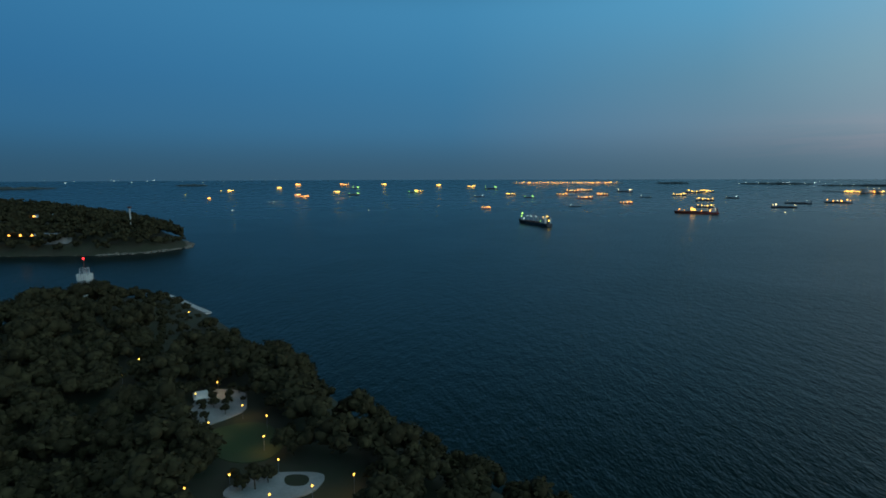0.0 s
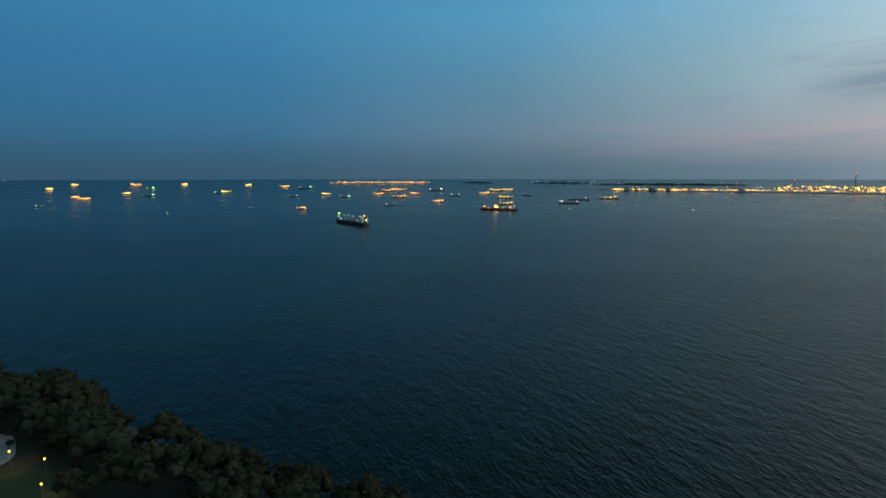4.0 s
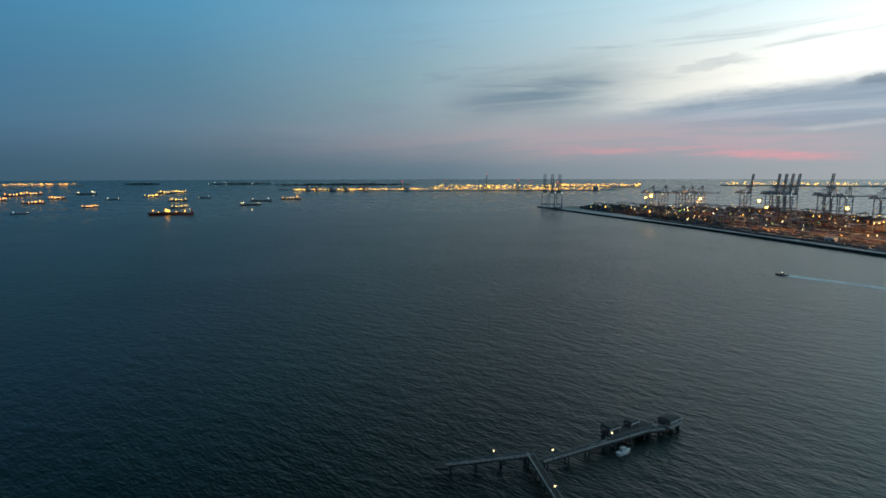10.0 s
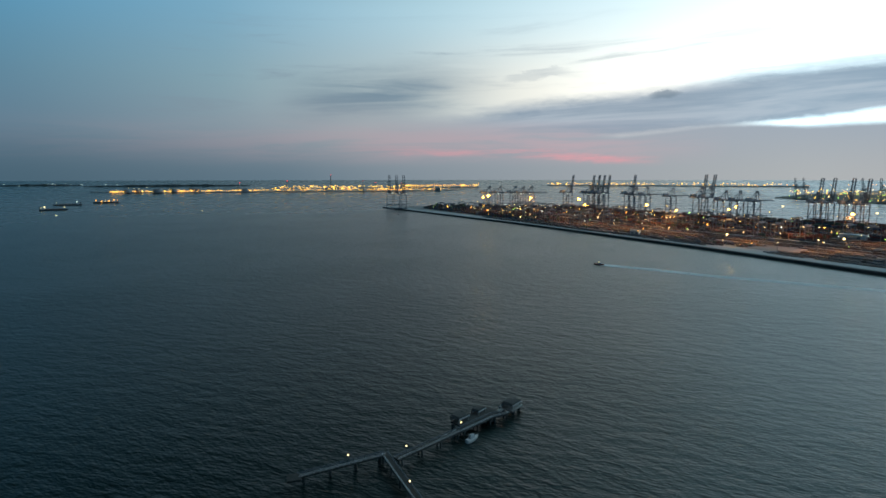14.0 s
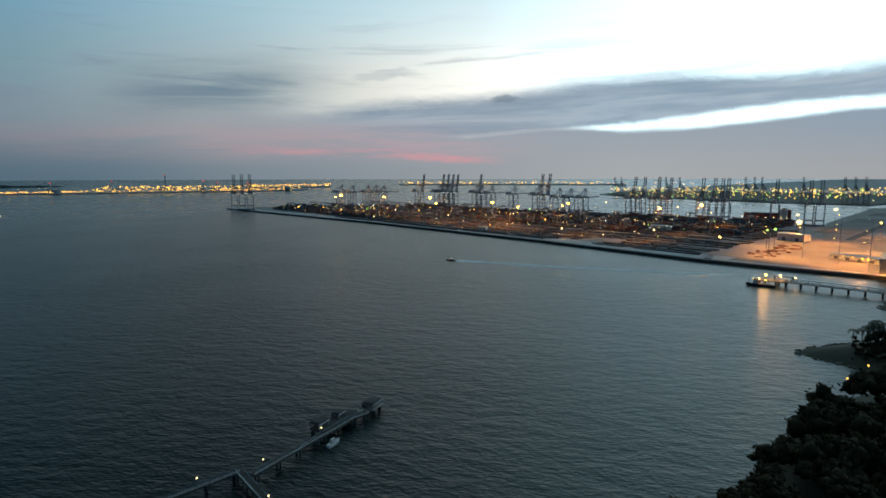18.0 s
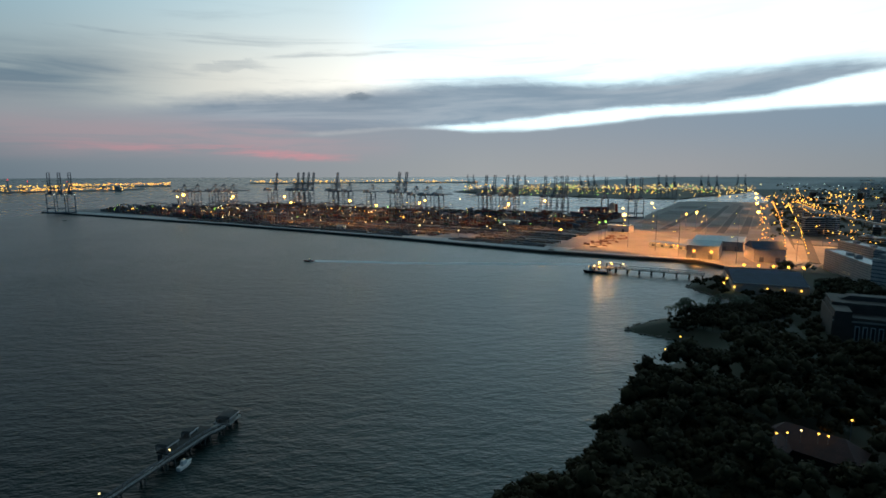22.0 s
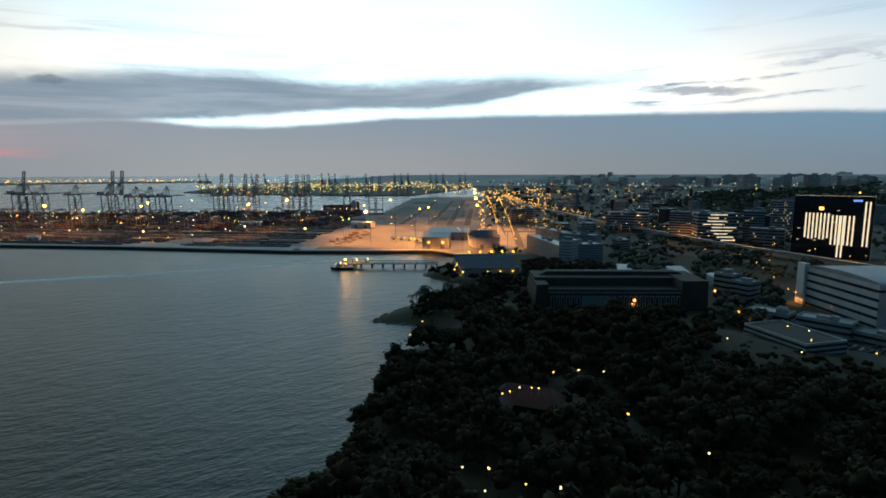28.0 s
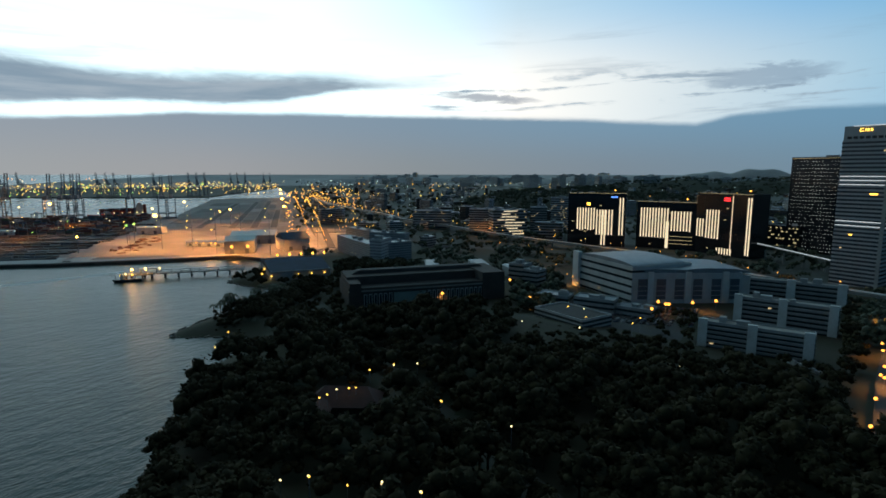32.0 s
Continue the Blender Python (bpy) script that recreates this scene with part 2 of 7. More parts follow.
def many_coloured(name, tones, rough=0.6):
    """A plain paint whose tone differs from piece to piece."""
    m = bpy.data.materials.new(name)
    m.use_nodes = True
    N = Nodes(m.node_tree)
    p = N.node("ShaderNodeBsdfPrincipled")
    N.t.links.new(p.outputs[0], N.node("ShaderNodeOutputMaterial").inputs[0])
    rnd = N.node("ShaderNodeNewGeometry").outputs["Random Per Island"]
    col = N.ramp(rnd, [(i / len(tones), c) for i, c in enumerate(tones)], "CONSTANT")
    g = N.noise(N.node("ShaderNodeTexCoord").outputs["Object"], 0.6, 4.0)
    N.put(p.inputs["Base Color"], N.mix(N.math("MULTIPLY", g, 0.5), col, (0.05, 0.045, 0.04)))
    p.inputs["Roughness"].default_value = rough
    return m


def sea_material():
    m = bpy.data.materials.new("sea")
    m.use_nodes = True
    N = Nodes(m.node_tree)
    p = N.node("ShaderNodeBsdfPrincipled")
    N.t.links.new(p.outputs[0], N.node("ShaderNodeOutputMaterial").inputs[0])
    pos = N.node("ShaderNodeTexCoord").outputs["Object"]
    mp = N.node("ShaderNodeMapping")
    mp.inputs["Rotation"].default_value = (0, 0, radians(-35))
    mp.inputs["Scale"].default_value = (1.0, 0.45, 1.0)
    N.put(mp.inputs[0], pos)
    long = N.noise(mp.outputs[0], 0.2, 3.0, 0.55, 0.25)
    chop = N.noise(mp.outputs[0], 0.7, 2.0, 0.5, 0.3)
    broad = N.noise(pos, 0.006, 4.0, 0.6, 0.8)
    swell = N.noise(mp.outputs[0], 0.075, 2.0, 0.5, 0.2)
    h = N.math("ADD", N.math("ADD", N.math("MULTIPLY", long, 0.64), N.math("MULTIPLY", chop, 0.3)), N.math("MULTIPLY", swell, 0.5))
    bn = N.node("ShaderNodeBump")
    bn.inputs["Strength"].default_value = 1.0
    N.put(bn.inputs["Height"], h)
    N.t.links.new(bn.outputs[0], p.inputs["Normal"])
    N.put(p.inputs["Base Color"], N.mix(broad, (0.001, 0.008, 0.0075), (0.0015, 0.0115, 0.011)))
    sp = N.node("ShaderNodeSeparateXYZ")
    N.put(sp.inputs[0], pos)
    out = N.math("SQRT", N.math("ADD", N.math("MULTIPLY", sp.outputs[0], sp.outputs[0]), N.math("MULTIPLY", sp.outputs[1], sp.outputs[1])))
    # offshore the water lies calmer
    N.put(p.inputs["Roughness"], N.math("ADD", N.math("ADD", 0.28, N.math("MULTIPLY", broad, 0.08)), N.math("MULTIPLY", N.step(out, 300.0, 2400.0), -0.05)))
    N.put(bn.inputs["Distance"], N.math("MULTIPLY", N.math("ADD", 1.0, N.math("MULTIPLY", broad, 0.8)), N.math("SUBTRACT", 1.0, N.math("MULTIPLY", N.step(out, 250.0, 2000.0), 0.28))))
    p.inputs["IOR"].default_value = 1.333
    return m


SEA = sea_material()
GRASS = material("grass", (0.035, 0.06, 0.018), (0.05, 0.06, 0.025), 0.9, scale=0.05)
SOIL = material("wooded_ground", (0.03, 0.035, 0.015), (0.045, 0.04, 0.025), 0.95, scale=0.05)
ROCK = material("shore_rock", (0.22, 0.19, 0.15), (0.10, 0.085, 0.07), 0.85, scale=0.12, bump=0.4)
LEAF = material("leaves", (0.027, 0.0235, 0.0105), (0.046, 0.039, 0.018), 0.9, scale=0.3, island=0.35, ior=1.25)
# town trees: paler than LEAF, the lift of the haze painted in
HAZELEAF = material("hazed_town_leaves", (0.055, 0.066, 0.036), (0.082, 0.088, 0.05), 0.8, scale=0.2, island=0.3)
PALMLEAF = material("palm_leaves", (0.03, 0.05, 0.015), (0.045, 0.055, 0.02), 0.6, scale=0.8)
BARK = material("bark", (0.10, 0.075, 0.05), (0.06, 0.045, 0.03), 0.9, scale=1.5, bump=0.05)
CONCRETE = material("concrete", (0.34, 0.32, 0.29), (0.24, 0.225, 0.2), 0.85, scale=0.08, bump=0.02)
YARD = material("yard_paving", (0.25, 0.235, 0.23), (0.16, 0.15, 0.148), 0.85, scale=0.015, fine=14)
YARDPALE = material("pale_yard_paving", (0.21, 0.19, 0.17), (0.15, 0.137, 0.122), 0.85, scale=0.02, fine=14)
ASPHALT = material("asphalt", (0.055, 0.053, 0.05), (0.04, 0.04, 0.038), 0.85, scale=0.05)
TOWN = material("town_ground", (0.075, 0.073, 0.064), (0.04, 0.048, 0.03), 0.9, scale=0.01, fine=7)
QUAYPALE = material("pale_quay_concrete", (0.5, 0.48, 0.46), (0.38, 0.37, 0.36), 0.85, scale=0.03, fine=12)
QUAYWALL = material("quay_wall", (0.11, 0.10, 0.09), (0.05, 0.05, 0.045), 0.9, scale=0.05, bump=0.1)
# grey raised so the far cranes carry some haze in their paint
STEEL = material("crane_steel", (0.19, 0.21, 0.24), (0.14, 0.155, 0.18), 0.55, 0.3, scale=0.1)
STEELLIGHT = material("pale_steel", (0.4, 0.41, 0.42), (0.3, 0.3, 0.3), 0.5, 0.2, scale=0.2)
RUST = material("rusty_steel", (0.14, 0.06, 0.035), (0.08, 0.04, 0.03), 0.8, 0.2, scale=0.3)
WHITE = material("white_paint", (0.72, 0.71, 0.68), (0.6, 0.58, 0.54), 0.6, scale=0.15)
OFFWHITE = material("weathered_white_paint", (0.55, 0.55, 0.54), (0.42, 0.42, 0.41), 0.75, scale=0.1)
GREYWALL = material("grey_render", (0.38, 0.38, 0.37), (0.29, 0.29, 0.285), 0.8, scale=0.1)
BROWNWALL = material("brown_brick", (0.085, 0.066, 0.056), (0.06, 0.048, 0.042), 0.9, scale=0.2)
DARKGLASS = material("dark_glass_wall", (0.012, 0.014, 0.018), (0.02, 0.022, 0.026), 0.12, scale=0.05)
GLASS = material("window_glass", (0.02, 0.026, 0.03), (0.035, 0.04, 0.045), 0.1, scale=0.3)
BLUEROOF = material("blue_metal_roof", (0.035, 0.06, 0.11), (0.028, 0.045, 0.08), 0.85, 0.0, scale=0.1)
GREYROOF = material("grey_metal_roof", (0.24, 0.27, 0.29), (0.18, 0.2, 0.215), 0.45, 0.3, scale=0.1)
REDROOF = material("red_tile_roof", (0.1, 0.045, 0.038), (0.07, 0.035, 0.03), 0.8, scale=0.3)
HULLDARK = material("dark_hull_paint", (0.018, 0.02, 0.026), (0.03, 0.03, 0.034), 0.5, scale=0.08)
HULLRED = material("red_hull_paint", (0.28, 0.045, 0.025), (0.2, 0.035, 0.02), 0.5, scale=0.08)
HULLBLUE = material("blue_hull_paint", (0.03, 0.05, 0.09), (0.025, 0.04, 0.07), 0.5, scale=0.08)
DECK = material("deck_paint", (0.12, 0.05, 0.035), (0.09, 0.045, 0.035), 0.7, scale=0.2)
JETTYDECK = material("stained_jetty_deck", (0.065, 0.06, 0.055), (0.04, 0.037, 0.034), 0.9, scale=0.3)
BOXES = many_coloured("container_paint", [(0.18, 0.045, 0.035), (0.045, 0.085, 0.17), (0.18, 0.09, 0.045), (0.06, 0.11, 0.08), (0.26, 0.26, 0.25), (0.14, 0.045, 0.05), (0.09, 0.09, 0.11), (0.11, 0.08, 0.075)])
CARS = many_coloured("car_paint", [(0.5, 0.5, 0.5), (0.04, 0.04, 0.05), (0.2, 0.21, 0.22), (0.15, 0.02, 0.02), (0.03, 0.05, 0.12)], 0.3)
SODIUM = glowing("sodium_lamp", (1.0, 0.40, 0.06), 4.2)
FLOOD = glowing("flood_lamp_glass", (1.0, 0.43, 0.055), 26.0)
FLOOD.cycles.emission_sampling = "AUTO"
AMBER = glowing("amber_lamp", (1.0, 0.55, 0.08), 4.2)
WARM = glowing("warm_lamp", (1.0, 0.78, 0.36), 3.8)
COOL = glowing("white_lamp", (0.80, 1.0, 0.9), 2.6)
GREENISH = glowing("greenish_lamp", (0.45, 1.0, 0.16), 2.8)
REDLAMP = glowing("red_lamp", (1.0, 0.04, 0.05), 3.0)
BLUELAMP = glowing("blue_lamp", (0.12, 0.3, 1.0), 2.0)
STRIPLIGHT = glowing("lit_strip", (1.0, 0.82, 0.54), 1.35)
WINDOWLIT = glowing("lit_window", (1.0, 0.80, 0.42), 0.7)
# land tones grow paler with distance, haze put into the colour
HAZELAND = material("hazed_distant_land", (0.44, 0.43, 0.41), (0.33, 0.325, 0.31), 0.95, scale=0.004)
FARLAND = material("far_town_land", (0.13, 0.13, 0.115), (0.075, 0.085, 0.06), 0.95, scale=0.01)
# the islets' bluish cast is haze mixed into the woods' tone
HAZEWOOD = material("hazed_distant_woods", (0.055, 0.07, 0.07), (0.04, 0.055, 0.055), 0.95, scale=0.004)
PALEBAND = material("tower_cladding", (0.46, 0.46, 0.46), (0.38, 0.385, 0.39), 0.5, scale=0.1)
BLUEGLASS = material("blue_grey_tower_glass", (0.06, 0.07, 0.085), (0.045, 0.052, 0.065), 0.22, scale=0.1)
DOTS = glowing("small_window_lamp", (0.92, 1.0, 0.92), 0.95)
FACADELIGHT = glowing("facade_light", (0.85, 0.95, 1.0), 0.9)


# ---- mesh writing ----
class Geo:
    """Collects vertices and faces of one mesh."""

    def __init__(self):
        self.v, self.f = [], []

    def add(self, vs, fs):
        n = len(self.v)
        self.v += [tuple(p) for p in vs]
        self.f += [tuple(i + n for i in f) for f in fs]
        return self

    def box(self, x, y, z, sx, sy, sz, rz=0.0, top=1.0):
        """A box on z with its base centre at x, y; top: how much narrower it is above."""
        c, s = math.cos(rz), math.sin(rz)
        vs = []
        for k, h in ((1.0, z), (top, z + sz)):
            for a, b in ((-1, -1), (1, -1), (1, 1), (-1, 1)):
                px, py = a * sx / 2 * k, b * sy / 2 * k
                vs.append((x + px * c - py * s, y + px * s + py * c, h))
        return self.add(vs, [(3, 2, 1, 0), (4, 5, 6, 7), (0, 1, 5, 4), (1, 2, 6, 5), (2, 3, 7, 6), (3, 0, 4, 7)])

    def bar(self, p, q, w, h=None, n=4):
        """A straight member from p to q."""
        p, q = Vector(p), Vector(q)
        d = (q - p).normalized()
        a = d.cross(Vector((0, 0, 1)))
        a = Vector((1, 0, 0)) if a.length < 1e-4 else a.normalized()
        b = a.cross(d)
        vs = []
        for e in (p, q):
            for i in range(n):
                t = 2 * math.pi * (i + 0.5) / n
                k = 1 / math.cos(math.pi / n) / 2
                vs.append(e + a * (math.cos(t) * w * k) + b * (math.sin(t) * (h or w) * k))
        fs = [tuple(range(n))[::-1], tuple(range(n, 2 * n))] + [(i, (i + 1) % n, n + (i + 1) % n, n + i) for i in range(n)]
        return self.add(vs, fs)

    def cyl(self, x, y, z, r, h, n=12, r2=None):
        vs = [(x + math.cos(2 * math.pi * i / n) * k, y + math.sin(2 * math.pi * i / n) * k, zz) for k, zz in ((r, z), (r if r2 is None else r2, z + h)) for i in range(n)]
        return self.add(vs, [tuple(range(n))[::-1], tuple(range(n, 2 * n))] + [(i, (i + 1) % n, n + (i + 1) % n, n + i) for i in range(n)])

    def ball(self, x, y, z, r, n=8, m=5, flat=1.0):
        vs, fs = [(x, y, z - r * flat)], []
        for j in range(1, m):
            t = math.pi * j / m
            vs += [(x + r * math.sin(t) * math.cos(2 * math.pi * i / n), y + r * math.sin(t) * math.sin(2 * math.pi * i / n), z - r * flat * math.cos(t)) for i in range(n)]
        vs.append((x, y, z + r * flat))
        for i in range(n):
            k = (i + 1) % n
            fs.append((0, 1 + k, 1 + i))
            for j in range(m - 2):
                a = 1 + j * n
                fs.append((a + i, a + k, a + n + k, a + n + i))
            a = 1 + (m - 2) * n
            fs.append((a + i, a + k, len(vs) - 1))
        return self.add(vs, fs)

    def prism(self, poly, z0, z1):
        """An upright block over a plan, with its corners given anticlockwise."""
        n = len(poly)
        vs = [(x, y, z0) for x, y in poly] + [(x, y, z1) for x, y in poly]
        return self.add(vs, [tuple(range(n))[::-1], tuple(range(n, 2 * n))] + [(i, (i + 1) % n, n + (i + 1) % n, n + i) for i in range(n)])

    def hull(self, sections):
        """Skins rings of equal length, one after the other, and closes both ends."""
        n = len(sections[0])
        vs = [p for s in sections for p in s]
        fs = [(a * n + i, a * n + (i + 1) % n, (a + 1) * n + (i + 1) % n, (a + 1) * n + i) for a in range(len(sections) - 1) for i in range(n)]
        return self.add(vs, fs + [tuple(range(n))[::-1], tuple(range(len(vs) - n, len(vs)))])

    def mesh(self, name, mat):
        me = bpy.data.meshes.new(name)
        me.from_pydata(self.v, [], self.f)
        me.materials.append(mat)
        me.update()
        return me


def part(name, geo, mat, parent, label="", kind=""):
    ob = new(name, geo.mesh(name, mat) if isinstance(geo, Geo) else geo)
    ob.parent = parent
    return tagged(ob, label, kind=kind)


def thing(name, label, category, group="", m=None):
    ob = new(name)
    ob.empty_display_size = 0.5
    if m is not None:
        ob.matrix_basis = m
    return tagged(ob, label, category, group)


def single(name, geo, mat, label, category="", group="", kind=""):
    return tagged(new(name, geo.mesh(name, mat)), label, category, group, kind)


def P(a, d):
    """The plan point at heading a, d metres from the drone's foot."""
    return d * math.sin(radians(a)), d * math.cos(radians(a))


# Past 2.4 km the sheet of sea and land draws together towards the horizon.
def far(a, d, h=0.0):
    """A point h metres over the far sheet at heading a and true distance d, and the scale of things there."""
    r = d if d < 2400 else 4800 - 5760000 / d
    s = r / d
    x, y = P(a, r)
    return Vector((x, y, H * (1 - s) + h * s)), s


def far_xy(x, y, h=0.0):
    return far(math.degrees(math.atan2(x, y)), math.hypot(x, y), h)


def at(a, d, turn=0.0, z=0.0):
    """The pose of a thing standing on the sheet; turn: its heading in degrees."""
    p, s = far(a, d, z)
    return Matrix.LocRotScale(p, Euler((0, 0, radians(-turn))), None) @ Matrix.Scale(s, 4)


# ---- the sea and the land ----
def inside(poly, x, y):
    """Which of the points x, y lie in the polygon."""
    r = np.zeros(np.shape(x), bool)
    for (x0, y0), (x1, y1) in zip(poly, poly[1:] + poly[:1]):
        if y0 != y1:
            r ^= ((y0 > y) != (y1 > y)) & (x < (x1 - x0) * (y - y0) / (y1 - y0) + x0)
    return r


def shore_distance(poly, x, y):
    d = np.full(np.shape(x), 1e9)
    for (x0, y0), (x1, y1) in zip(poly, poly[1:] + poly[:1]):
        dx, dy = x1 - x0, y1 - y0
        t = np.clip(((x - x0) * dx + (y - y0) * dy) / (dx * dx + dy * dy + 1e-9), 0, 1)
        d = np.minimum(d, np.hypot(x - x0 - t * dx, y - y0 - t * dy))
    return d


def ripple(x, y, s, seed=0.0):
    return np.sin(x / s + seed + 1.7 * np.sin(y / s * 0.7 + seed)) * np.cos(y / s * 1.1 - seed * 2 + 1.3 * np.sin(x / s * 0.6))


g = Geo()
RINGS = [0, 150, 400, 800, 1300, 1900, 2400, 2700, 3000, 3400, 3900, 4500, 5300, 6500, 8500, 12000, 21000]
SEG = 180
g.v.append((0, 0, 0))
for d in RINGS[1:]:
    g.v += [tuple(far(360 * i / SEG, d)[0]) for i in range(SEG)]
g.f += [(0, 1 + (i + 1) % SEG, 1 + i) for i in range(SEG)]
for j in range(len(RINGS) - 2):
    a = 1 + j * SEG
    g.f += [(a + i, a + (i + 1) % SEG, a + SEG + (i + 1) % SEG, a + SEG + i) for i in range(SEG)]
water = single("water", g, SEA, "dark rippled sea at dusk reaching the horizon", kind="structure")
for p in water.data.polygons:
    p.use_smooth = True

# the wooded park under the drone and the town's shore, anticlockwise
COAST = [(-560, 150), (-430, 225), (-345, 310), (-322, 400), (-305, 470), (-262, 492), (-202, 432), (-138, 358), (-77, 284), (-43, 234), (-26, 232), (-1, 198), (20, 178), (36, 172), (78, 109), (115, 42), (140, -8), (163, -43), (195, -75), (227, -104), (268, -139), (291, -163), (303, -188), (318, -206), (340, -194), (364, -172), (376, -183), (390, -214), (402, -258), (400, -296), (420, -316), (455, -304), (500, -299), (528, -322), (548, -350), (566, -392), (592, -402)]
PARK = COAST + [(430, -640), (-200, -640), (-560, -200)]
SENTRY = [(-427, 862), (-462, 800), (-520, 774), (-660, 764), (-900, 712), (-1250, 730), (-1250, 1400), (-800, 1290), (-600, 1100), (-470, 935)]


def park_height(x, y):
    d = np.where(inside(PARK, x, y), shore_distance(COAST, x, y), -shore_distance(COAST, x, y))
    hill = 15 * np.exp(-((x + 262) ** 2 + (y - 372) ** 2) / 105 ** 2) + 7 * np.exp(-((x - 190) ** 2 + (y + 230) ** 2) / 120 ** 2)
    z = np.clip(d * 0.32, -3, 6) + np.clip(d / 60, 0, 1) * (hill + 1.2 * ripple(x, y, 40))
    # levelled ground for the plazas, and the flat town behind
    for cx, cy, r, h in ((-104, 232, 34, 9), (-64, 174, 32, 9), (-88, 205, 26, 9), (160, -150, 22, 10)):
        k = np.clip(1.6 - np.hypot(x - cx, y - cy) / r, 0, 1)
        z = z * (1 - k) + h * k
    town = np.clip((-y * 0.75 + x * 0.66 - 375) / 40, 0, 1) * (y < -100)
    town = np.maximum(town, np.clip((-y - 335) / 30, 0, 1))
    return z * (1 - town) + np.minimum(z, 4.6) * town


def sentry_height(x, y):
    d = np.where(inside(SENTRY, x, y), shore_distance(SENTRY, x, y), -shore_distance(SENTRY, x, y))
    return np.clip(d * 0.5, -3, 7) + np.clip(d / 150, 0, 1) ** 0.8 * (34 + 7 * ripple(x, y, 90, 1.0))


def sheet(x0, x1, y0, y1, step, height, keep):
    nx, ny = int((x1 - x0) / step) + 1, int((y1 - y0) / step) + 1
    xs, ys = np.meshgrid(np.linspace(x0, x1, nx), np.linspace(y0, y1, ny))
    zs = height(xs, ys)
    g = Geo()
    g.v = [(float(a), float(b), float(c)) for a, b, c in zip(xs.ravel(), ys.ravel(), zs.ravel())]
    low = zs <= keep
    for j in range(ny - 1):
        for i in range(nx - 1):
            if not low[j:j + 2, i:i + 2].all():
                a = j * nx + i
                g.f.append((a, a + 1, a + nx + 1, a + nx))
    return g


ground = single("ground", sheet(-560, 640, -640, 600, 8.0, park_height, -2.9), SOIL, "dark wooded park hill sloping to the shore", kind="structure")
ground_island = single("ground_island", sheet(-1250, -400, 700, 1400, 14.0, sentry_height, -2.9), SOIL, "wooded island hill with a rocky point", kind="structure")
for ob in (ground, ground_island):
    for p in ob.data.polygons:
        p.use_smooth = True

# the container terminal and the reclaimed yard beside it
TERMINAL = [(1745, 1005), (1830, 900), (1960, 600), (1950, 380), (1880, 170), (1690, -60), (1455, -330), (1285, -640), (1300, -668), (1362, -700), (2000, -1139), (2040, -1230), (1890, -1445), (1190, -926), (600, -505), (560, -430), (592, -402), (640, -396), (690, -315), (750, -229), (934, -32), (1258, 354)]
TERMINAL = TERMINAL[::-1]


def slab(name, poly, z, mat, label, z0=-4.0):
    g = Geo()
    n = len(poly)
    area = sum(a[0] * b[1] - b[0] * a[1] for a, b in zip(poly, poly[1:] + poly[:1]))
    if area < 0:
        poly = poly[::-1]
    tops = [far_xy(x, y, z)[0] for x, y in poly]
    lows = [far_xy(x, y, z0)[0] for x, y in poly]
    g.add(lows + tops, [tuple(range(n, 2 * n))] + [(i, (i + 1) % n, n + (i + 1) % n, n + i) for i in range(n)])
    return single(name, g, mat, label, kind="structure")


slab("ground_terminal", TERMINAL, 4.0, YARD, "grey paved container terminal on reclaimed land")
# the town's flat ground, out to where the sheet begins to draw in
town = [(592, -403), (560, -430), (600, -505), (1190, -926), (1950, -1400)] + [P(a, 2395) for a in range(128, 262, 6)] + [(-560, -200), (-540, 100), (-480, 170)] + [(-360, 260), (-200, 300), (-40, 120), (60, 40), (120, -60), (220, -150), (330, -240), (400, -330), (470, -330), (530, -350)]
slab("ground_town", town, 2.6, TOWN, "dark flat town ground between trees")
def far_sheet(name, mat, label, dist, a0, a1, h):
    """Far land as a sheet of rings; a0: where it begins at each distance."""
    g = Geo()
    n = 46
    for d, b in zip(dist, a0):
        g.v += [tuple(far(b + (a1 - b) * i / (n - 1), d, h)[0]) for i in range(n)]
    g.f += [(j * n + i + 1, j * n + i, (j + 1) * n + i, (j + 1) * n + i + 1) for j in range(len(dist) - 1) for i in range(n - 1)]
    return single(name, g, mat, label, kind="structure")


far_sheet("ground_far", FARLAND, "dark town land behind the nearer streets", (2395, 2700, 3100, 3700, 4400), (127, 127.2, 126.6, 126.2, 125.5), 262, 3.0)
far_sheet("ground_horizon", HAZELAND, "distant land reaching the horizon, paled for haze", (4390, 5000, 6000, 8500, 13000, 20500), (125.5, 125, 124, 122.5, 121.5, 121), 262, 3.4)
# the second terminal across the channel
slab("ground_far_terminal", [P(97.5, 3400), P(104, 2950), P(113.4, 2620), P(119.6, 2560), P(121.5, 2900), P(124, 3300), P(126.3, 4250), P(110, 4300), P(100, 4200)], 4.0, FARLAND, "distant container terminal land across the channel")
far_sheet("ground_beyond", HAZELAND, "distant land behind the far terminal, paled for haze", (4150, 5000, 6500, 9000, 13000, 20500), (99.5, 103, 107, 111, 115, 118), 126, 3.2)


# ---- trees ----
ICO = [(0, 0, 1)] + [(0.894 * math.cos(math.radians(72 * i)), 0.894 * math.sin(math.radians(72 * i)), 0.447) for i in range(5)] + [(0.894 * math.cos(math.radians(72 * i + 36)), 0.894 * math.sin(math.radians(72 * i + 36)), -0.447) for i in range(5)] + [(0, 0, -1)]
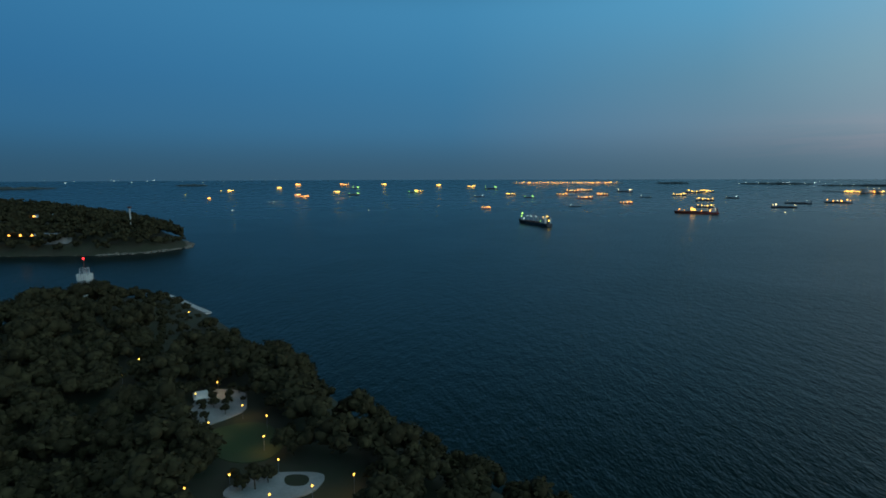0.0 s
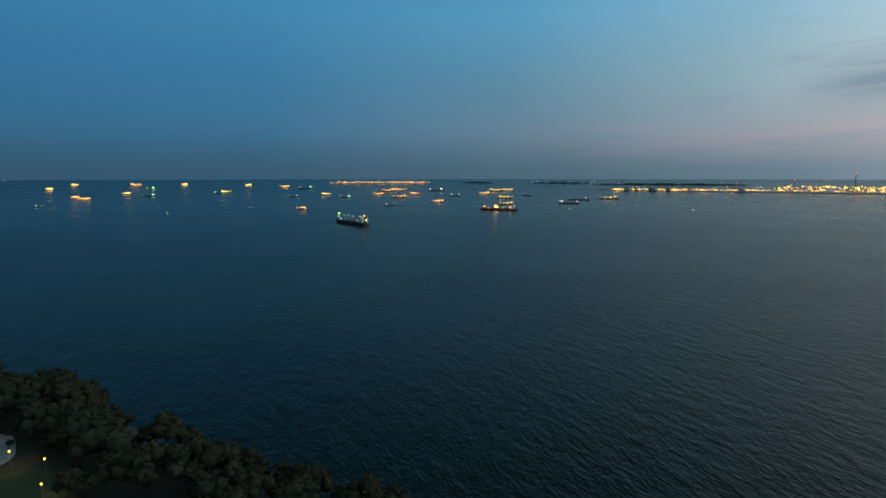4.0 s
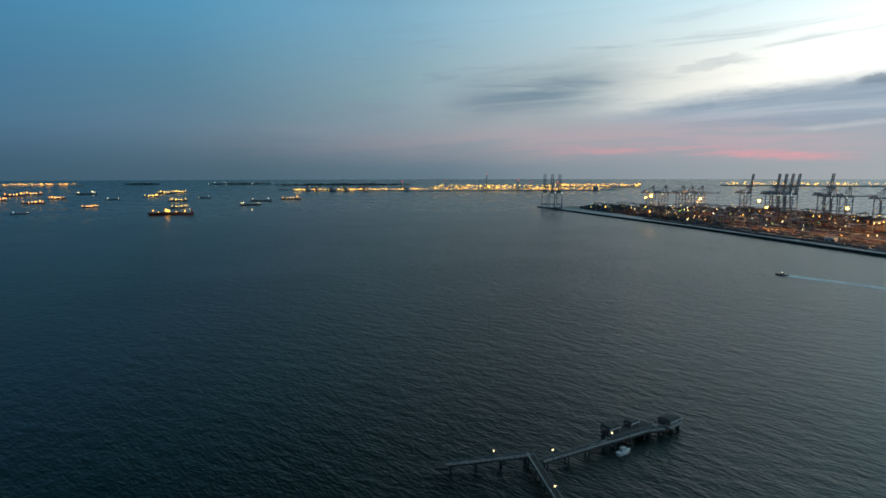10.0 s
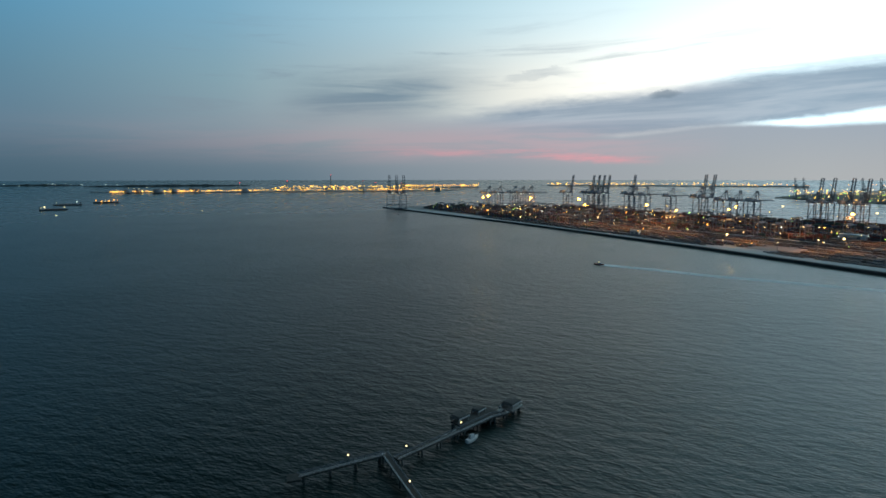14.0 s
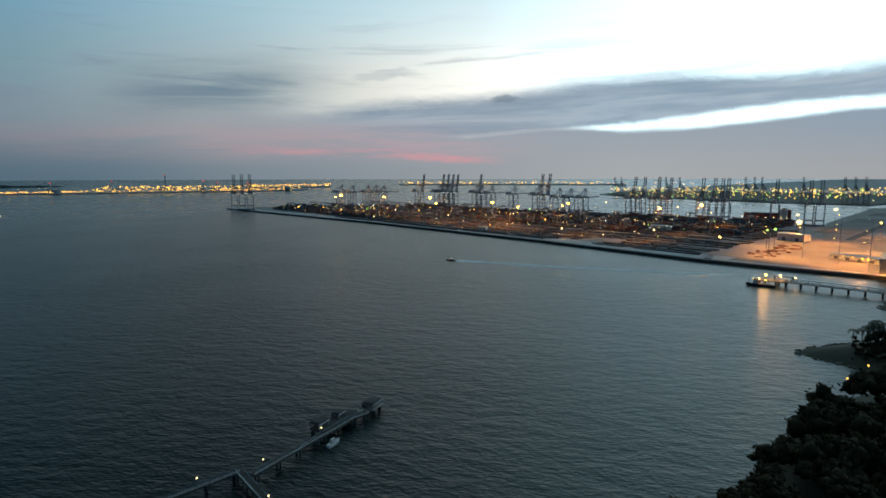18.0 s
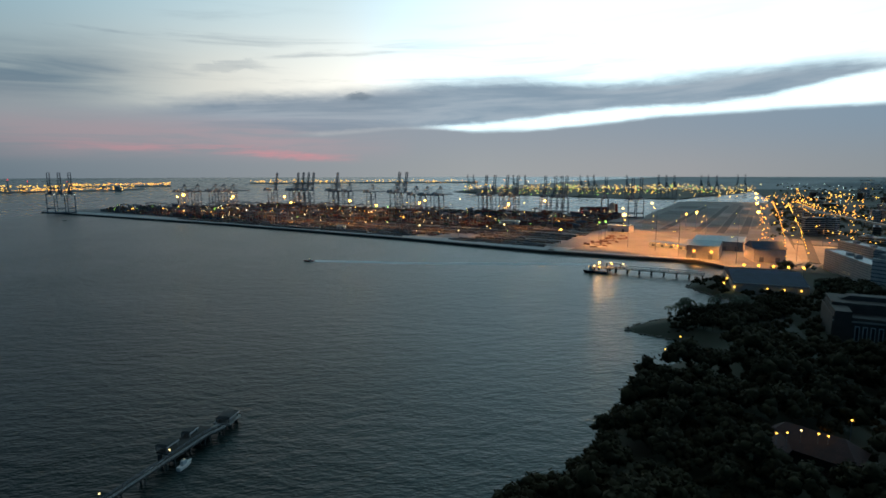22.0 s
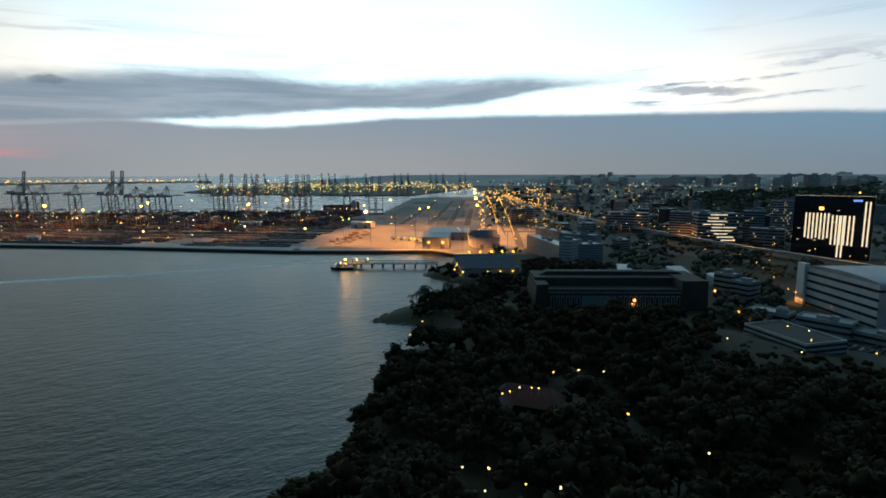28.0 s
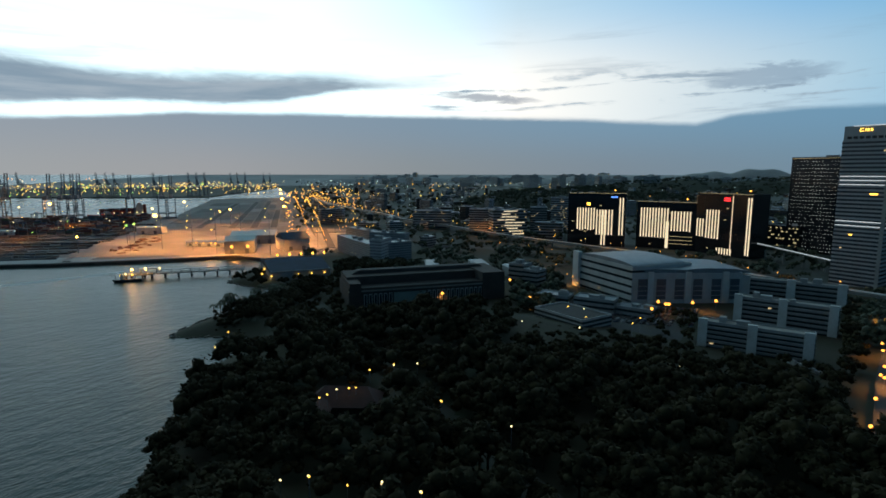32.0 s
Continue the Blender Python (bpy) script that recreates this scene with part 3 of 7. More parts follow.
ICOF = [(0, 1 + i, 1 + (i + 1) % 5) for i in range(5)] + [(1 + i, 6 + i, 1 + (i + 1) % 5) for i in range(5)] + [(1 + (i + 1) % 5, 6 + i, 6 + (i + 1) % 5) for i in range(5)] + [(11, 6 + (i + 1) % 5, 6 + i) for i in range(5)]


def crown(rng, r, h, z, clumps=16, leaves=260, size=0.55):
    """A crown of clumps with loose leaf sprays over them: r its radius, h its depth, z its foot."""
    g = Geo()
    cs = []
    for i in range(clumps):
        a, k = rng.uniform(0, 6.283), math.sqrt(rng.uniform(0, 1))
        t = rng.uniform(0, 1)
        lift = math.sqrt(max(0.0, 1 - (k * 0.9) ** 2))
        c = Vector((math.cos(a) * r * 0.72 * k, math.sin(a) * r * 0.72 * k, z + h * (0.18 + 0.62 * lift * (0.35 + 0.65 * t))))
        s = r * rng.uniform(0.22, 0.36)
        cs.append((c, s))
        vs = [c + Vector(p) * s * rng.uniform(0.75, 1.2) * Vector((1, 1, 0.8)).length / 1.62 for p in ICO]
        g.add(vs, ICOF)
    for i in range(leaves):
        c, s = cs[rng.randrange(len(cs))]
        d = Vector((rng.gauss(0, 1), rng.gauss(0, 1), rng.gauss(0.35, 0.9))).normalized()
        p = c + d * s * rng.uniform(0.8, 1.3)
        e = Vector((rng.gauss(0, 1), rng.gauss(0, 1), rng.gauss(0, 0.6))).normalized() * size * rng.uniform(0.6, 1.5)
        f = e.cross(d)
        f = f.normalized() * e.length * 0.7 if f.length > 1e-5 else Vector((0.3, 0, 0))
        g.add([p - e, p - f * 0.8, p + e, p + f * 0.8], [(0, 1, 2, 3)])
    return g


def trunk(rng, h, r):
    g = Geo()
    lean = Vector((rng.uniform(-0.6, 0.6), rng.uniform(-0.6, 0.6), 0))
    rings = []
    for j, (t, k) in enumerate(((0, 1.35), (0.12, 1.0), (0.5, 0.8), (1.0, 0.5))):
        rings.append([(lean.x * t + math.cos(i * 1.0472) * r * k, lean.y * t + math.sin(i * 1.0472) * r * k, -1.0 + (h + 1.0) * t) for i in range(6)])
    g.hull(rings)
    for i in range(4):
        a = i * 1.57 + rng.uniform(-0.5, 0.5)
        b = Vector((lean.x * 0.7, lean.y * 0.7, h * rng.uniform(0.6, 0.8)))
        g.bar(b, b + Vector((math.cos(a) * h * 0.34, math.sin(a) * h * 0.34, h * 0.4)), r * 0.7, n=5)
    return g


rng = random.Random(4)
TREES = []
for i in range(7):
    h = (11, 13, 15, 12, 16, 10, 14)[i]
    r = (5.2, 6.0, 7.0, 6.6, 6.2, 4.6, 7.6)[i]
    TREES.append((h, r, trunk(rng, h * 0.55, 0.32 + h * 0.012).mesh("trunk", BARK), crown(rng, r, h * 0.72, h * 0.32, 22, 620, 0.6).mesh("crown", LEAF)))
for _, _, _, cm in TREES:
    cm.polygons.foreach_set("use_smooth", [p.loop_total == 3 for p in cm.polygons])
TREE_LABELS = ("broad dark green rain tree on the wooded slope", "rounded dark green tree on the park hill", "tall dense dark tree at the edge of the wood")


def tree(x, y, z, i, turn, s, label=None):
    h, r, tm, cm = TREES[i]
    t = thing("tree", label or TREE_LABELS[i % 3], "tree", "trees of the park", Matrix.LocRotScale((x, y, z), Euler((0, 0, turn)), (s, s, s)))
    part("trunk", tm, None, t)
    part("crown", cm, None, t)


LAMPS_WEST = [(-232, 375), (-225, 367), (-230, 351), (-193, 384), (-166, 259), (-170, 281), (-156, 274), (-126, 278), (-113, 248), (-117, 234), (-91, 222), (-98, 205), (-72, 194), (-61, 177), (-74, 167), (-85, 159), (-45, 161), (-33, 168), (-57, 156), (-48, 202), (-77, 212)]
LAMPS_EAST = [(279, -156), (300, -177), (179, -147), (180, -151), (180, -157), (177, -161), (174, -163), (186, -184), (200, -202), (181, -196), (173, -205), (135, -176), (139, -97), (134, -104), (112, -115), (120, -108), (99, -119), (124, -95), (187, -326), (170, -308), (134, -317), (141, -344), (151, -364), (111, -348), (111, -364), (68, -303), (65, -282), (51, -271)]
CLEAR = [(-106, 236, 19), (-104, 217, 13), (-88, 204, 16), (-70, 170, 13), (-54, 172, 14), (-62, 160, 12), (-76, 164, 10), (-46, 170, 10), (-66, 156, 11), (-50, 158, 11), (160, -150, 15), (-74, 188, 12), (-279, 400, 17), (-272, 389, 15), (297, -178, 15), (310, -198, 12)]


def wood(name, label, spots, variants, size, leaves, clumps, mat=LEAF):
    """Many trees joined into one wood."""
    rng = random.Random(len(spots))
    crowns = [crown(rng, 6.0, 9.0, 4.0, clumps, leaves, size) for _ in range(variants)]
    arrs = [np.array(c.v) for c in crowns]
    vs, fs, n = [], [], 0
    for x, y, z, s in spots:
        k = rng.randrange(variants)
        a = rng.uniform(0, 6.283)
        m = np.array([[math.cos(a), -math.sin(a), 0], [math.sin(a), math.cos(a), 0], [0, 0, 1.0]]).T * s
        q = arrs[k] @ m + np.array((x, y, z))
        vs += q.tolist()
        fs += [tuple(i + n for i in f) for f in crowns[k].f]
        n += len(q)
    me = bpy.data.meshes.new(name)
    me.from_pydata(vs, [], fs)
    me.materials.append(mat)
    me.polygons.foreach_set("use_smooth", [len(f) == 3 for f in fs])
    return tagged(new(name, me), label, "trees", kind="stuff")


def spots_in(poly, x0, x1, y0, y1, step, seed, height, floor=1.5):
    rng = np.random.RandomState(seed)
    xs, ys = np.meshgrid(np.arange(x0, x1, step), np.arange(y0, y1, step))
    xs = (xs + rng.uniform(-0.42, 0.42, xs.shape) * step).ravel()
    ys = (ys + rng.uniform(-0.42, 0.42, ys.shape) * step).ravel()
    z = height(xs, ys)
    ok = inside(poly, xs, ys) & (z > floor)
    return xs[ok], ys[ok], z[ok]


# the park's trees: those along the two shores stand singly, the rest is woodland
xs, ys, zs = spots_in(PARK, -560, 480, -420, 600, 9.3, 3, park_height)
d = np.hypot(xs, ys)
a = np.degrees(np.arctan2(xs, ys))
edge_d = shore_distance(COAST, xs, ys)
TOWN_EDGE = 0.75 * ys - 0.66 * xs + 372  # below nought lies the power house's plot
rng = random.Random(11)
near, rest, hidden = [], [], []
for x, y, z, dd, aa, e, te in zip(xs, ys, zs, d, a, edge_d, TOWN_EDGE):
    if any(math.hypot(x - cx, y - cy) < cr for cx, cy, cr in CLEAR):
        continue
    if any((x - lx) ** 2 + (y - ly) ** 2 < 25 or (x - lx * .965) ** 2 + (y - ly * .965) ** 2 < 30 or (x - lx * .93) ** 2 + (y - ly * .93) ** 2 < 20 for lx, ly in LAMPS_WEST + LAMPS_EAST):
        continue
    if aa % 360 > 90 and (te < 0 or (150 < aa % 360 < 160 and dd > 345) or (160 <= aa % 360 < 183 and dd > 352) or y < -350 or (x < 130 and y < -350) or (-40 < x < -1 and y < -246)):
        continue
    if x > 318 and y < -160:
        continue
    if dd < 95 or (13 < aa < 98) or (118.5 < aa < 125 and 308 < dd < 388 and x < 336):
        continue
    if (-33 < aa < -20 and dd > 380 and e < 15):
        continue
    k = 0.5 if -33 < aa < -18 and e < 62 and dd > 330 else 0.5 if 150 < aa % 360 < 183 and dd > 305 else 0.75 if 150 < aa % 360 < 190 and dd > 275 else 1.0
    (near if e < 17 and dd < 420 else hidden if dd < 125 or -170 < aa < -52 else rest).append((float(x), float(y), float(z), k))
near.sort(key=lambda r: math.hypot(r[0], r[1]))
for x, y, z, k in near[:130]:
    tree(x, y, z - 0.3, rng.randrange(7), rng.uniform(0, 6.28), k * rng.choice((0.7, 0.85, 1.0, 1.1, 1.25)) * rng.uniform(0.9, 1.1))
rest += near[130:]
wood("woodland", "dense dark green woodland covering the park hill", [(x, y, z - 1.5, k * rng.choice((0.65, 0.85, 1.05, 1.2, 1.4, 1.65)) * rng.uniform(0.9, 1.15)) for x, y, z, k in rest], 10, 0.62, 290, 13)
wood("woodland", "dark woodland under and behind the drone", [(x, y, z - 1.5, k * rng.uniform(.7, 1.5)) for x, y, z, k in hidden], 4, 1.2, 16, 7)
xs, ys, zs = spots_in(SENTRY, -1250, -420, 720, 1400, 14.5, 5, sentry_height, 0.6)
wood("island_woodland", "dark green woodland on the island hill", [(float(x), float(y), float(z) - 1.5, rng.uniform(1.0, 2.1)) for x, y, z in zip(xs, ys, zs) if rng.random() < 0.95], 6, 1.7, 34, 9)


# ---- cranes of the terminal ----
def sts_crane(up):
    """A ship-to-shore gantry crane with its boom raised or lowered; the water lies towards +x."""
    t = thing("quay_crane", "dark blue-grey ship-to-shore crane with its boom raised" if up else "dark ship-to-shore crane with its boom lowered", "crane", "quay cranes")
    for x in (0, 24):
        for y in (-9, 9):
            g = Geo().bar((x, y, 0), (x, y, 56), 1.8)
            part("leg", g, STEEL, t)
    g = Geo()
    for y in (-9, 9):
        g.bar((0, y, 14), (24, y, 14), 2.2).bar((0, y, 14), (24, y, 50), 1.0).bar((0, y, 54), (24, y, 54), 2.0)
    for x in (0, 24):
        g.bar((x, -9, 14), (x, 9, 14), 2.0).bar((x, -9, 54), (x, 9, 54), 2.2).bar((x, -12, 2), (x, 12, 2), 2.2)
    part("portal_frame", g, STEEL, t)
    part("girder", Geo().bar((-24, -3, 56), (27, -3, 56), 2.0, 3.0).bar((-24, 3, 56), (27, 3, 56), 2.0, 3.0).box(-24, 0, 54.5, 2, 8, 3), STEEL, t)
    part("machinery_house", Geo().box(-12, 0, 57.5, 15, 8, 6), STEELLIGHT, t, "pale steel machinery house")
    g = Geo()
    for y in (-4, 4):
        g.bar((24, y, 56), (20, y * 0.5, 80), 1.6).bar((0, y, 56), (20, y * 0.5, 80), 1.2)
    g.box(20, 0, 79, 4, 6, 2)
    part("apex_frame", g, STEEL, t)
    e = (27 + 58 * math.cos(radians(82)), 56 + 58 * math.sin(radians(82))) if up else (85, 56)
    g = Geo()
    for y in (-3, 3):
        g.bar((27, y, 56), (e[0], y, e[1]), 1.9, 2.6)
    for k in range(1, 9):
        q = (27 + (e[0] - 27) * k / 8, 56 + (e[1] - 56) * k / 8)
        g.bar((q[0], -3, q[1]), (q[0], 3, q[1]), 1.0)
    part("boom", g, STEEL, t)
    g = Geo()
    for k in ((0.5, 1.0) if not up else (0.35, 0.7)):
        g.bar((20, 2, 80), (27 + (e[0] - 27) * k, 2, 56 + (e[1] - 56) * k), 0.6)
    g.bar((20, 0, 80), (-22, 0, 57), 0.6)
    part("stay", g, STEEL, t)
    part("operator_cab", Geo().box(12, 3, 49.5, 3, 3, 3.5), WHITE, t, "white operator cab")
    for x, y in ((24, 9), (2, -9)):
        part("floodlight", Geo().box(x, y, 52, 2.2, 2.2, 1.6), COOL, t)
    return t


crane_up, crane_down = sts_crane(True), sts_crane(False)
spots_up = [(60.72, 1905, 1), (61.45, 1898, 1), (62.18, 1890, 1), (78.84, 1939, 1), (80.88, 1872, 1), (81.4, 1870, 1), (81.9, 1868, 1), (82.4, 1866, 1), (84.8, 1813, 1), (91.1, 1574, 1), (91.85, 1570, 1), (100.33, 1502, 0.92), (101.22, 1489, 0.92), (102.54, 1469, 0.92), (103.63, 1460, 0.91), (106.72, 1441, 0.9), (107.75, 1435, 0.9), (108.4, 1432, 0.9), (108.88, 1430, 0.9), (112.82, 1416, 0.88), (115.4, 1411, 0.86), (116.2, 1410, 0.87)]
spots_down = [(70.7, 1960, .95), (71.85, 1950, .95), (73.4, 1960, .95), (74.2, 1955, .95), (75.05, 1950, .95), (85.3, 1812, .95), (86.35, 1810, .95), (88.65, 1715, .95), (93.2, 1505, .93), (94.35, 1490, .93), (95.7, 1480, .93)]
first = {True: crane_up, False: crane_down}
for up, spots in ((True, spots_up), (False, spots_down)):
    for i, (a, d, s) in enumerate(spots):
        x, y = P(a, d)
        turn = 29 if a < 63 else -40 if a < 104 else -28
        m = Matrix.LocRotScale((x, y, 4), Euler((0, 0, radians(turn + 180 * (a < 63)))), (s, s, s))
        if i == 0:
            first[up].matrix_basis = m
        else:
            copy_thing(first[up], Matrix.LocRotScale((x, y, 4), Euler((0, 0, radians(turn + 180 * (a < 63)))), None)).scale = (s, s, s)


def rtg():
    """A rubber-tyred yard gantry."""
    t = thing("yard_crane", "grey rubber-tyred yard gantry crane over container stacks", "crane", "yard cranes")
    for x in (-12, 12):
        for y in (-4, 4):
            part("leg", Geo().bar((x, y, 0), (x, y, 22), 1.2), STEEL, t)
        part("sill_beam", Geo().bar((x, -6, 1.4), (x, 6, 1.4), 1.4), STEEL, t)
    part("top_girder", Geo().bar((-14, -4, 22.5), (14, -4, 22.5), 1.5, 2).bar((-14, 4, 22.5), (14, 4, 22.5), 1.5, 2), STEEL, t)
    part("trolley", Geo().box(3, 0, 23.5, 5, 8, 2), STEELLIGHT, t)
    part("lamp", Geo().box(-9, 0, 21.0, 1.2, 1.2, 0.8), WARM, t)
    return t


ALONG = Vector((-0.64, -0.77))  # along the front quay, towards the town
ACROSS = Vector((0.77, -0.64))


def yard(u, w):
    """A point of the old yard: u metres along from its tip, w metres in from the front quay."""
    p = Vector((1735, 995)) + ALONG * u + ACROSS * w
    return p.x, p.y


def width(u):
    """How deep the old yard is, u metres from its tip."""
    return min(40 + u * 1.2, 575 if u < 900 else 575 + (u - 900) * .19)


rng = random.Random(21)
base = rtg()
made = 0
for u in range(180, 1460, 52):
    for w in (110, 200, 290, 380, 470, 560):
        if w > width(u) - 60 or (u > 950 and w < 280) or (u > 1330 and w < 360) or rng.random() < 0.3:
            continue
        x, y = yard(u + rng.uniform(-20, 20), w)
        m = Matrix.LocRotScale((x, y, 4), Euler((0, 0, radians(-40))), None)
        if made == 0:
            base.matrix_basis = m
        else:
            copy_thing(base, m)
        made += 1

# container stacks: blocks in rows beside the gantries
g = Geo()
RZ = math.atan2(ALONG.y, ALONG.x)
for u in range(150, 1500, 14):
    for w in range(92, 660, 9):
        lane = (w // 9) % 10
        if lane > 6 or w > width(u) - 32 or (u > 1330 and w < 350):
            continue
        hs = int(max(0, min(5, round(2.4 + 2.0 * float(ripple(u, w, 70.0, 2.0)) + rng.uniform(-1, 1)))))
        if w > width(u) - 150:
            hs = min(6, max(hs, rng.randrange(2, 6)) + rng.randrange(2))
        if u > 820 and w < 270:
            hs = min(hs, 1 if rng.random() < 0.35 else 0)
        for k in range(hs):
            x, y = yard(u, w)
            g.box(x, y, 4.05 + 2.62 * k, 12.2, 2.44, 2.6, RZ)
single("container_stacks", g, BOXES, "stacks of mixed coloured shipping containers in the yard", "containers", kind="stuff")
# long rows of parked trailers and stored steel on the near half
STOCK = many_coloured("stored_goods", [(0.13, 0.10, 0.09), (0.16, 0.11, 0.085), (0.1, 0.09, 0.1), (0.14, 0.12, 0.11), (0.2, 0.18, 0.17), (0.12, 0.085, 0.07), (0.09, 0.1, 0.13)], 0.75)
g = Geo()
for k in range(62):
    w = 58 + 7.6 * k
    u = 600.0 if w < 265 else 1130.0
    if k % 7 in (4, 5):
        continue
    while u < 1545:
        wide, high = rng.choice((2.6, 3.4, 4.8)), rng.choice((1.3, 1.6, 2.6, 3.0))
        for _ in range(rng.randrange(4, 11)):  # a run of like pieces, nose to tail
            if u < 1545 and w < width(u) - 70 and float(ripple(u, w, 90.0, 4.0)) > -.8 and rng.random() < .97:
                x, y = yard(u + 6.2, w)
                g.box(x, y, 4.04, 12.0, wide, high * rng.uniform(.92, 1.08), RZ)
            u += 12.5
        u += rng.choice((0, 3, 14))
single("parked_trailers", g, STOCK, "long rows of parked trailers and stored steel on the paving", "trailers", kind="stuff")
# the quay wall along the front
g = Geo()
line = [(1745, 1005), (1258, 354), (934, -32), (750, -229), (690, -315), (640, -396), (592, -403)]
for p, q in zip(line, line[1:]):
    d = (Vector(q) - Vector(p)).normalized()
    n = Vector((-d.y, d.x)) * 1.2
    n = -n if n.x > 0 else n
    g.bar((p[0] + n.x, p[1] + n.y, .6), (q[0] + n.x, q[1] + n.y, .6), 3.0, 6.4)
single("quay_wall", g, QUAYWALL, "dark stained sea wall of the terminal", kind="structure")
g = Geo()
for p, q in zip(line[:-1], line[1:-1]):
    d = (Vector(q) - Vector(p)).normalized()
    n = Vector((d.y, -d.x)) * 24
    n = -n if n.x < 0 else n
    g.bar((p[0] + n.x, p[1] + n.y, 4.0), (q[0] + n.x, q[1] + n.y, 4.0), 42, 0.3)
single("quay_apron", g, QUAYPALE, "pale concrete strip behind the sea wall", kind="structure")


single("sea_wall_landing", Geo().box(758, -234, -2.5, 30, 11, 5.2, radians(47)).box(752, -240, 2.6, 8, 6, 2.2, radians(47)), QUAYWALL, "dark concrete landing at the foot of the sea wall", "landing")


# ---- lights far off, as sets of small lamps ----
def lights(name, label, rows, mat, n=6, m=3):
    """rows: heading, true distance, height, radius."""
    g = Geo()
    for a, d, h, r in rows:
        p, s = far(a, d, h)
        g.ball(p.x, p.y, p.z, r * s, n, m)
    return single(name, g, mat, label, "lights", kind="stuff")


# ---- ships ----
def hull_shape(L, B, D, rake=0.06):
    rings = []
    for t, w, lift in ((0, 0.72, 0.10), (0.06, 0.92, 0.05), (0.2, 1.0, 0.0), (0.6, 1.0, 0.0), (0.8, 0.92, 0.06), (0.92, 0.55, 0.16), (1.0, 0.06, 0.26)):
        x = (t - 0.5) * L
        b = B / 2 * w
        fl = 1.0 if t < 0.75 else 0.55
        k = L * rake * max(0.0, t - 0.8) / 0.2
        rings.append([(x + k, -b, D * (1 + lift)), (x + k, b, D * (1 + lift)), (x, b * fl, 0.4), (x, b * 0.55 * fl, -2.5), (x, -b * 0.55 * fl, -2.5), (x, -b * fl, 0.4)])
    return Geo().hull(rings)


def ship(label, a, d, L, turn, hull, lamp, kind="cargo", tall=1.0, glow=1.0, lamps=None, group="anchored ships"):
    """A ship at anchor; turn: where its bow points, clockwise, as seen from the drone (90: to the right)."""
    t = thing("ship", label, "ship", group, at(a, d, a + turn - 90, 0))
    B, D = max(5.0, L / 6.6), max(2.0, L * 0.05) * tall
    r = max(0.7, d * 0.00092) * glow
    part("hull", hull_shape(L, B, D), hull, t)
    part("deck", Geo().box(-L * 0.06, 0, D + 0.02, L * 0.72, B * 0.86, 0.25), DECK, t)
    sx = -L * 0.38 if kind != "supply" else L * 0.2
    sh = max(4.0, L * 0.10) * tall
    part("superstructure", Geo().box(sx, 0, D, L * 0.13, B * 0.84, sh * 0.7).box(sx + L * 0.01, 0, D + sh * 0.7, L * 0.08, B * 0.95, sh * 0.3).box(sx - L * 0.01, 0, D + sh, L * 0.05, B * 0.5, sh * 0.12), WHITE, t, "white painted superstructure")
    part("funnel", Geo().box(sx - L * 0.075, 0, D, L * 0.04, B * 0.3, sh * 1.05, 0, 0.8), hull, t)
    part("bridge_windows", Geo().box(sx + L * 0.052, 0, D + sh * 0.82, 0.3, B * 0.8, max(0.8, sh * 0.08)), WINDOWLIT, t, "lit bridge windows")
    part("foremast", Geo().bar((L * 0.43, 0, D), (L * 0.43, 0, D + sh * 0.9), max(0.4, L * 0.006)), STEELLIGHT, t)
    part("radar_mast", Geo().bar((sx, 0, D + sh), (sx, 0, D + sh * 1.5), max(0.35, L * 0.005)).bar((sx, -B * 0.2, D + sh * 1.3), (sx, B * 0.2, D + sh * 1.3), 0.3), STEELLIGHT, t)
    if kind == "cargo":
        for k in range(4):
            x = L * (-0.2 + 0.15 * k)
            part("hatch", Geo().box(x, 0, D, L * 0.11, B * 0.6, D * 0.18 + 0.6), DECK, t)
        for k in range(2 if L < 90 else 3):
            x = L * (-0.125 + 0.17 * k)
            part("deck_crane", Geo().bar((x, 0, D), (x, 0, D + sh * 0.75), L * 0.012).bar((x, 0, D + sh * 0.7), (x + L * 0.12, 0, D + sh * 0.95), L * 0.008), STEELLIGHT, t)
    elif kind == "tanker":
        part("pipe_rack", Geo().box(L * 0.05, 0, D + 0.6, L * 0.62, B * 0.14, 1.4).box(L * 0.05, B * 0.2, D + 0.3, L * 0.5, 0.8, 0.8).box(L * 0.04, 0, D + 0.5, L * 0.03, B * 0.8, 1.6), RUST, t)
        part("manifold_crane", Geo().bar((L * 0.04, 0, D), (L * 0.04, 0, D + sh * 0.7), L * 0.011).bar((L * 0.04, 0, D + sh * 0.7), (L * 0.13, 0, D + sh * 0.8), L * 0.008), STEELLIGHT, t)
        part("forecastle", Geo().box(L * 0.41, 0, D, L * 0.1, B * 0.5, D * 0.25), hull, t)
    else:
        part("crane_frame", Geo().bar((-L * 0.25, -B * 0.3, D), (-L * 0.25, -B * 0.3, D + sh), L * 0.015).bar((-L * 0.25, B * 0.3, D), (-L * 0.25, B * 0.3, D + sh), L * 0.015).bar((-L * 0.25, -B * 0.3, D + sh), (-L * 0.25, B * 0.3, D + sh), L * 0.015), STEELLIGHT, t)
    spots = lamps if lamps is not None else [(sx + L * 0.08, sh * 0.8), (L * 0.43, sh * 0.75)]
    for k, row in enumerate(spots):
        x, h = row[0], row[1]
        mat = row[2] if len(row) > 2 else lamp
        q = row[3] if len(row) > 3 else 1.0
        part("deck_lamp", Geo().ball(x, 0, D + h + r * q * 0.6, r * q, 6, 4), mat, t)
    return t


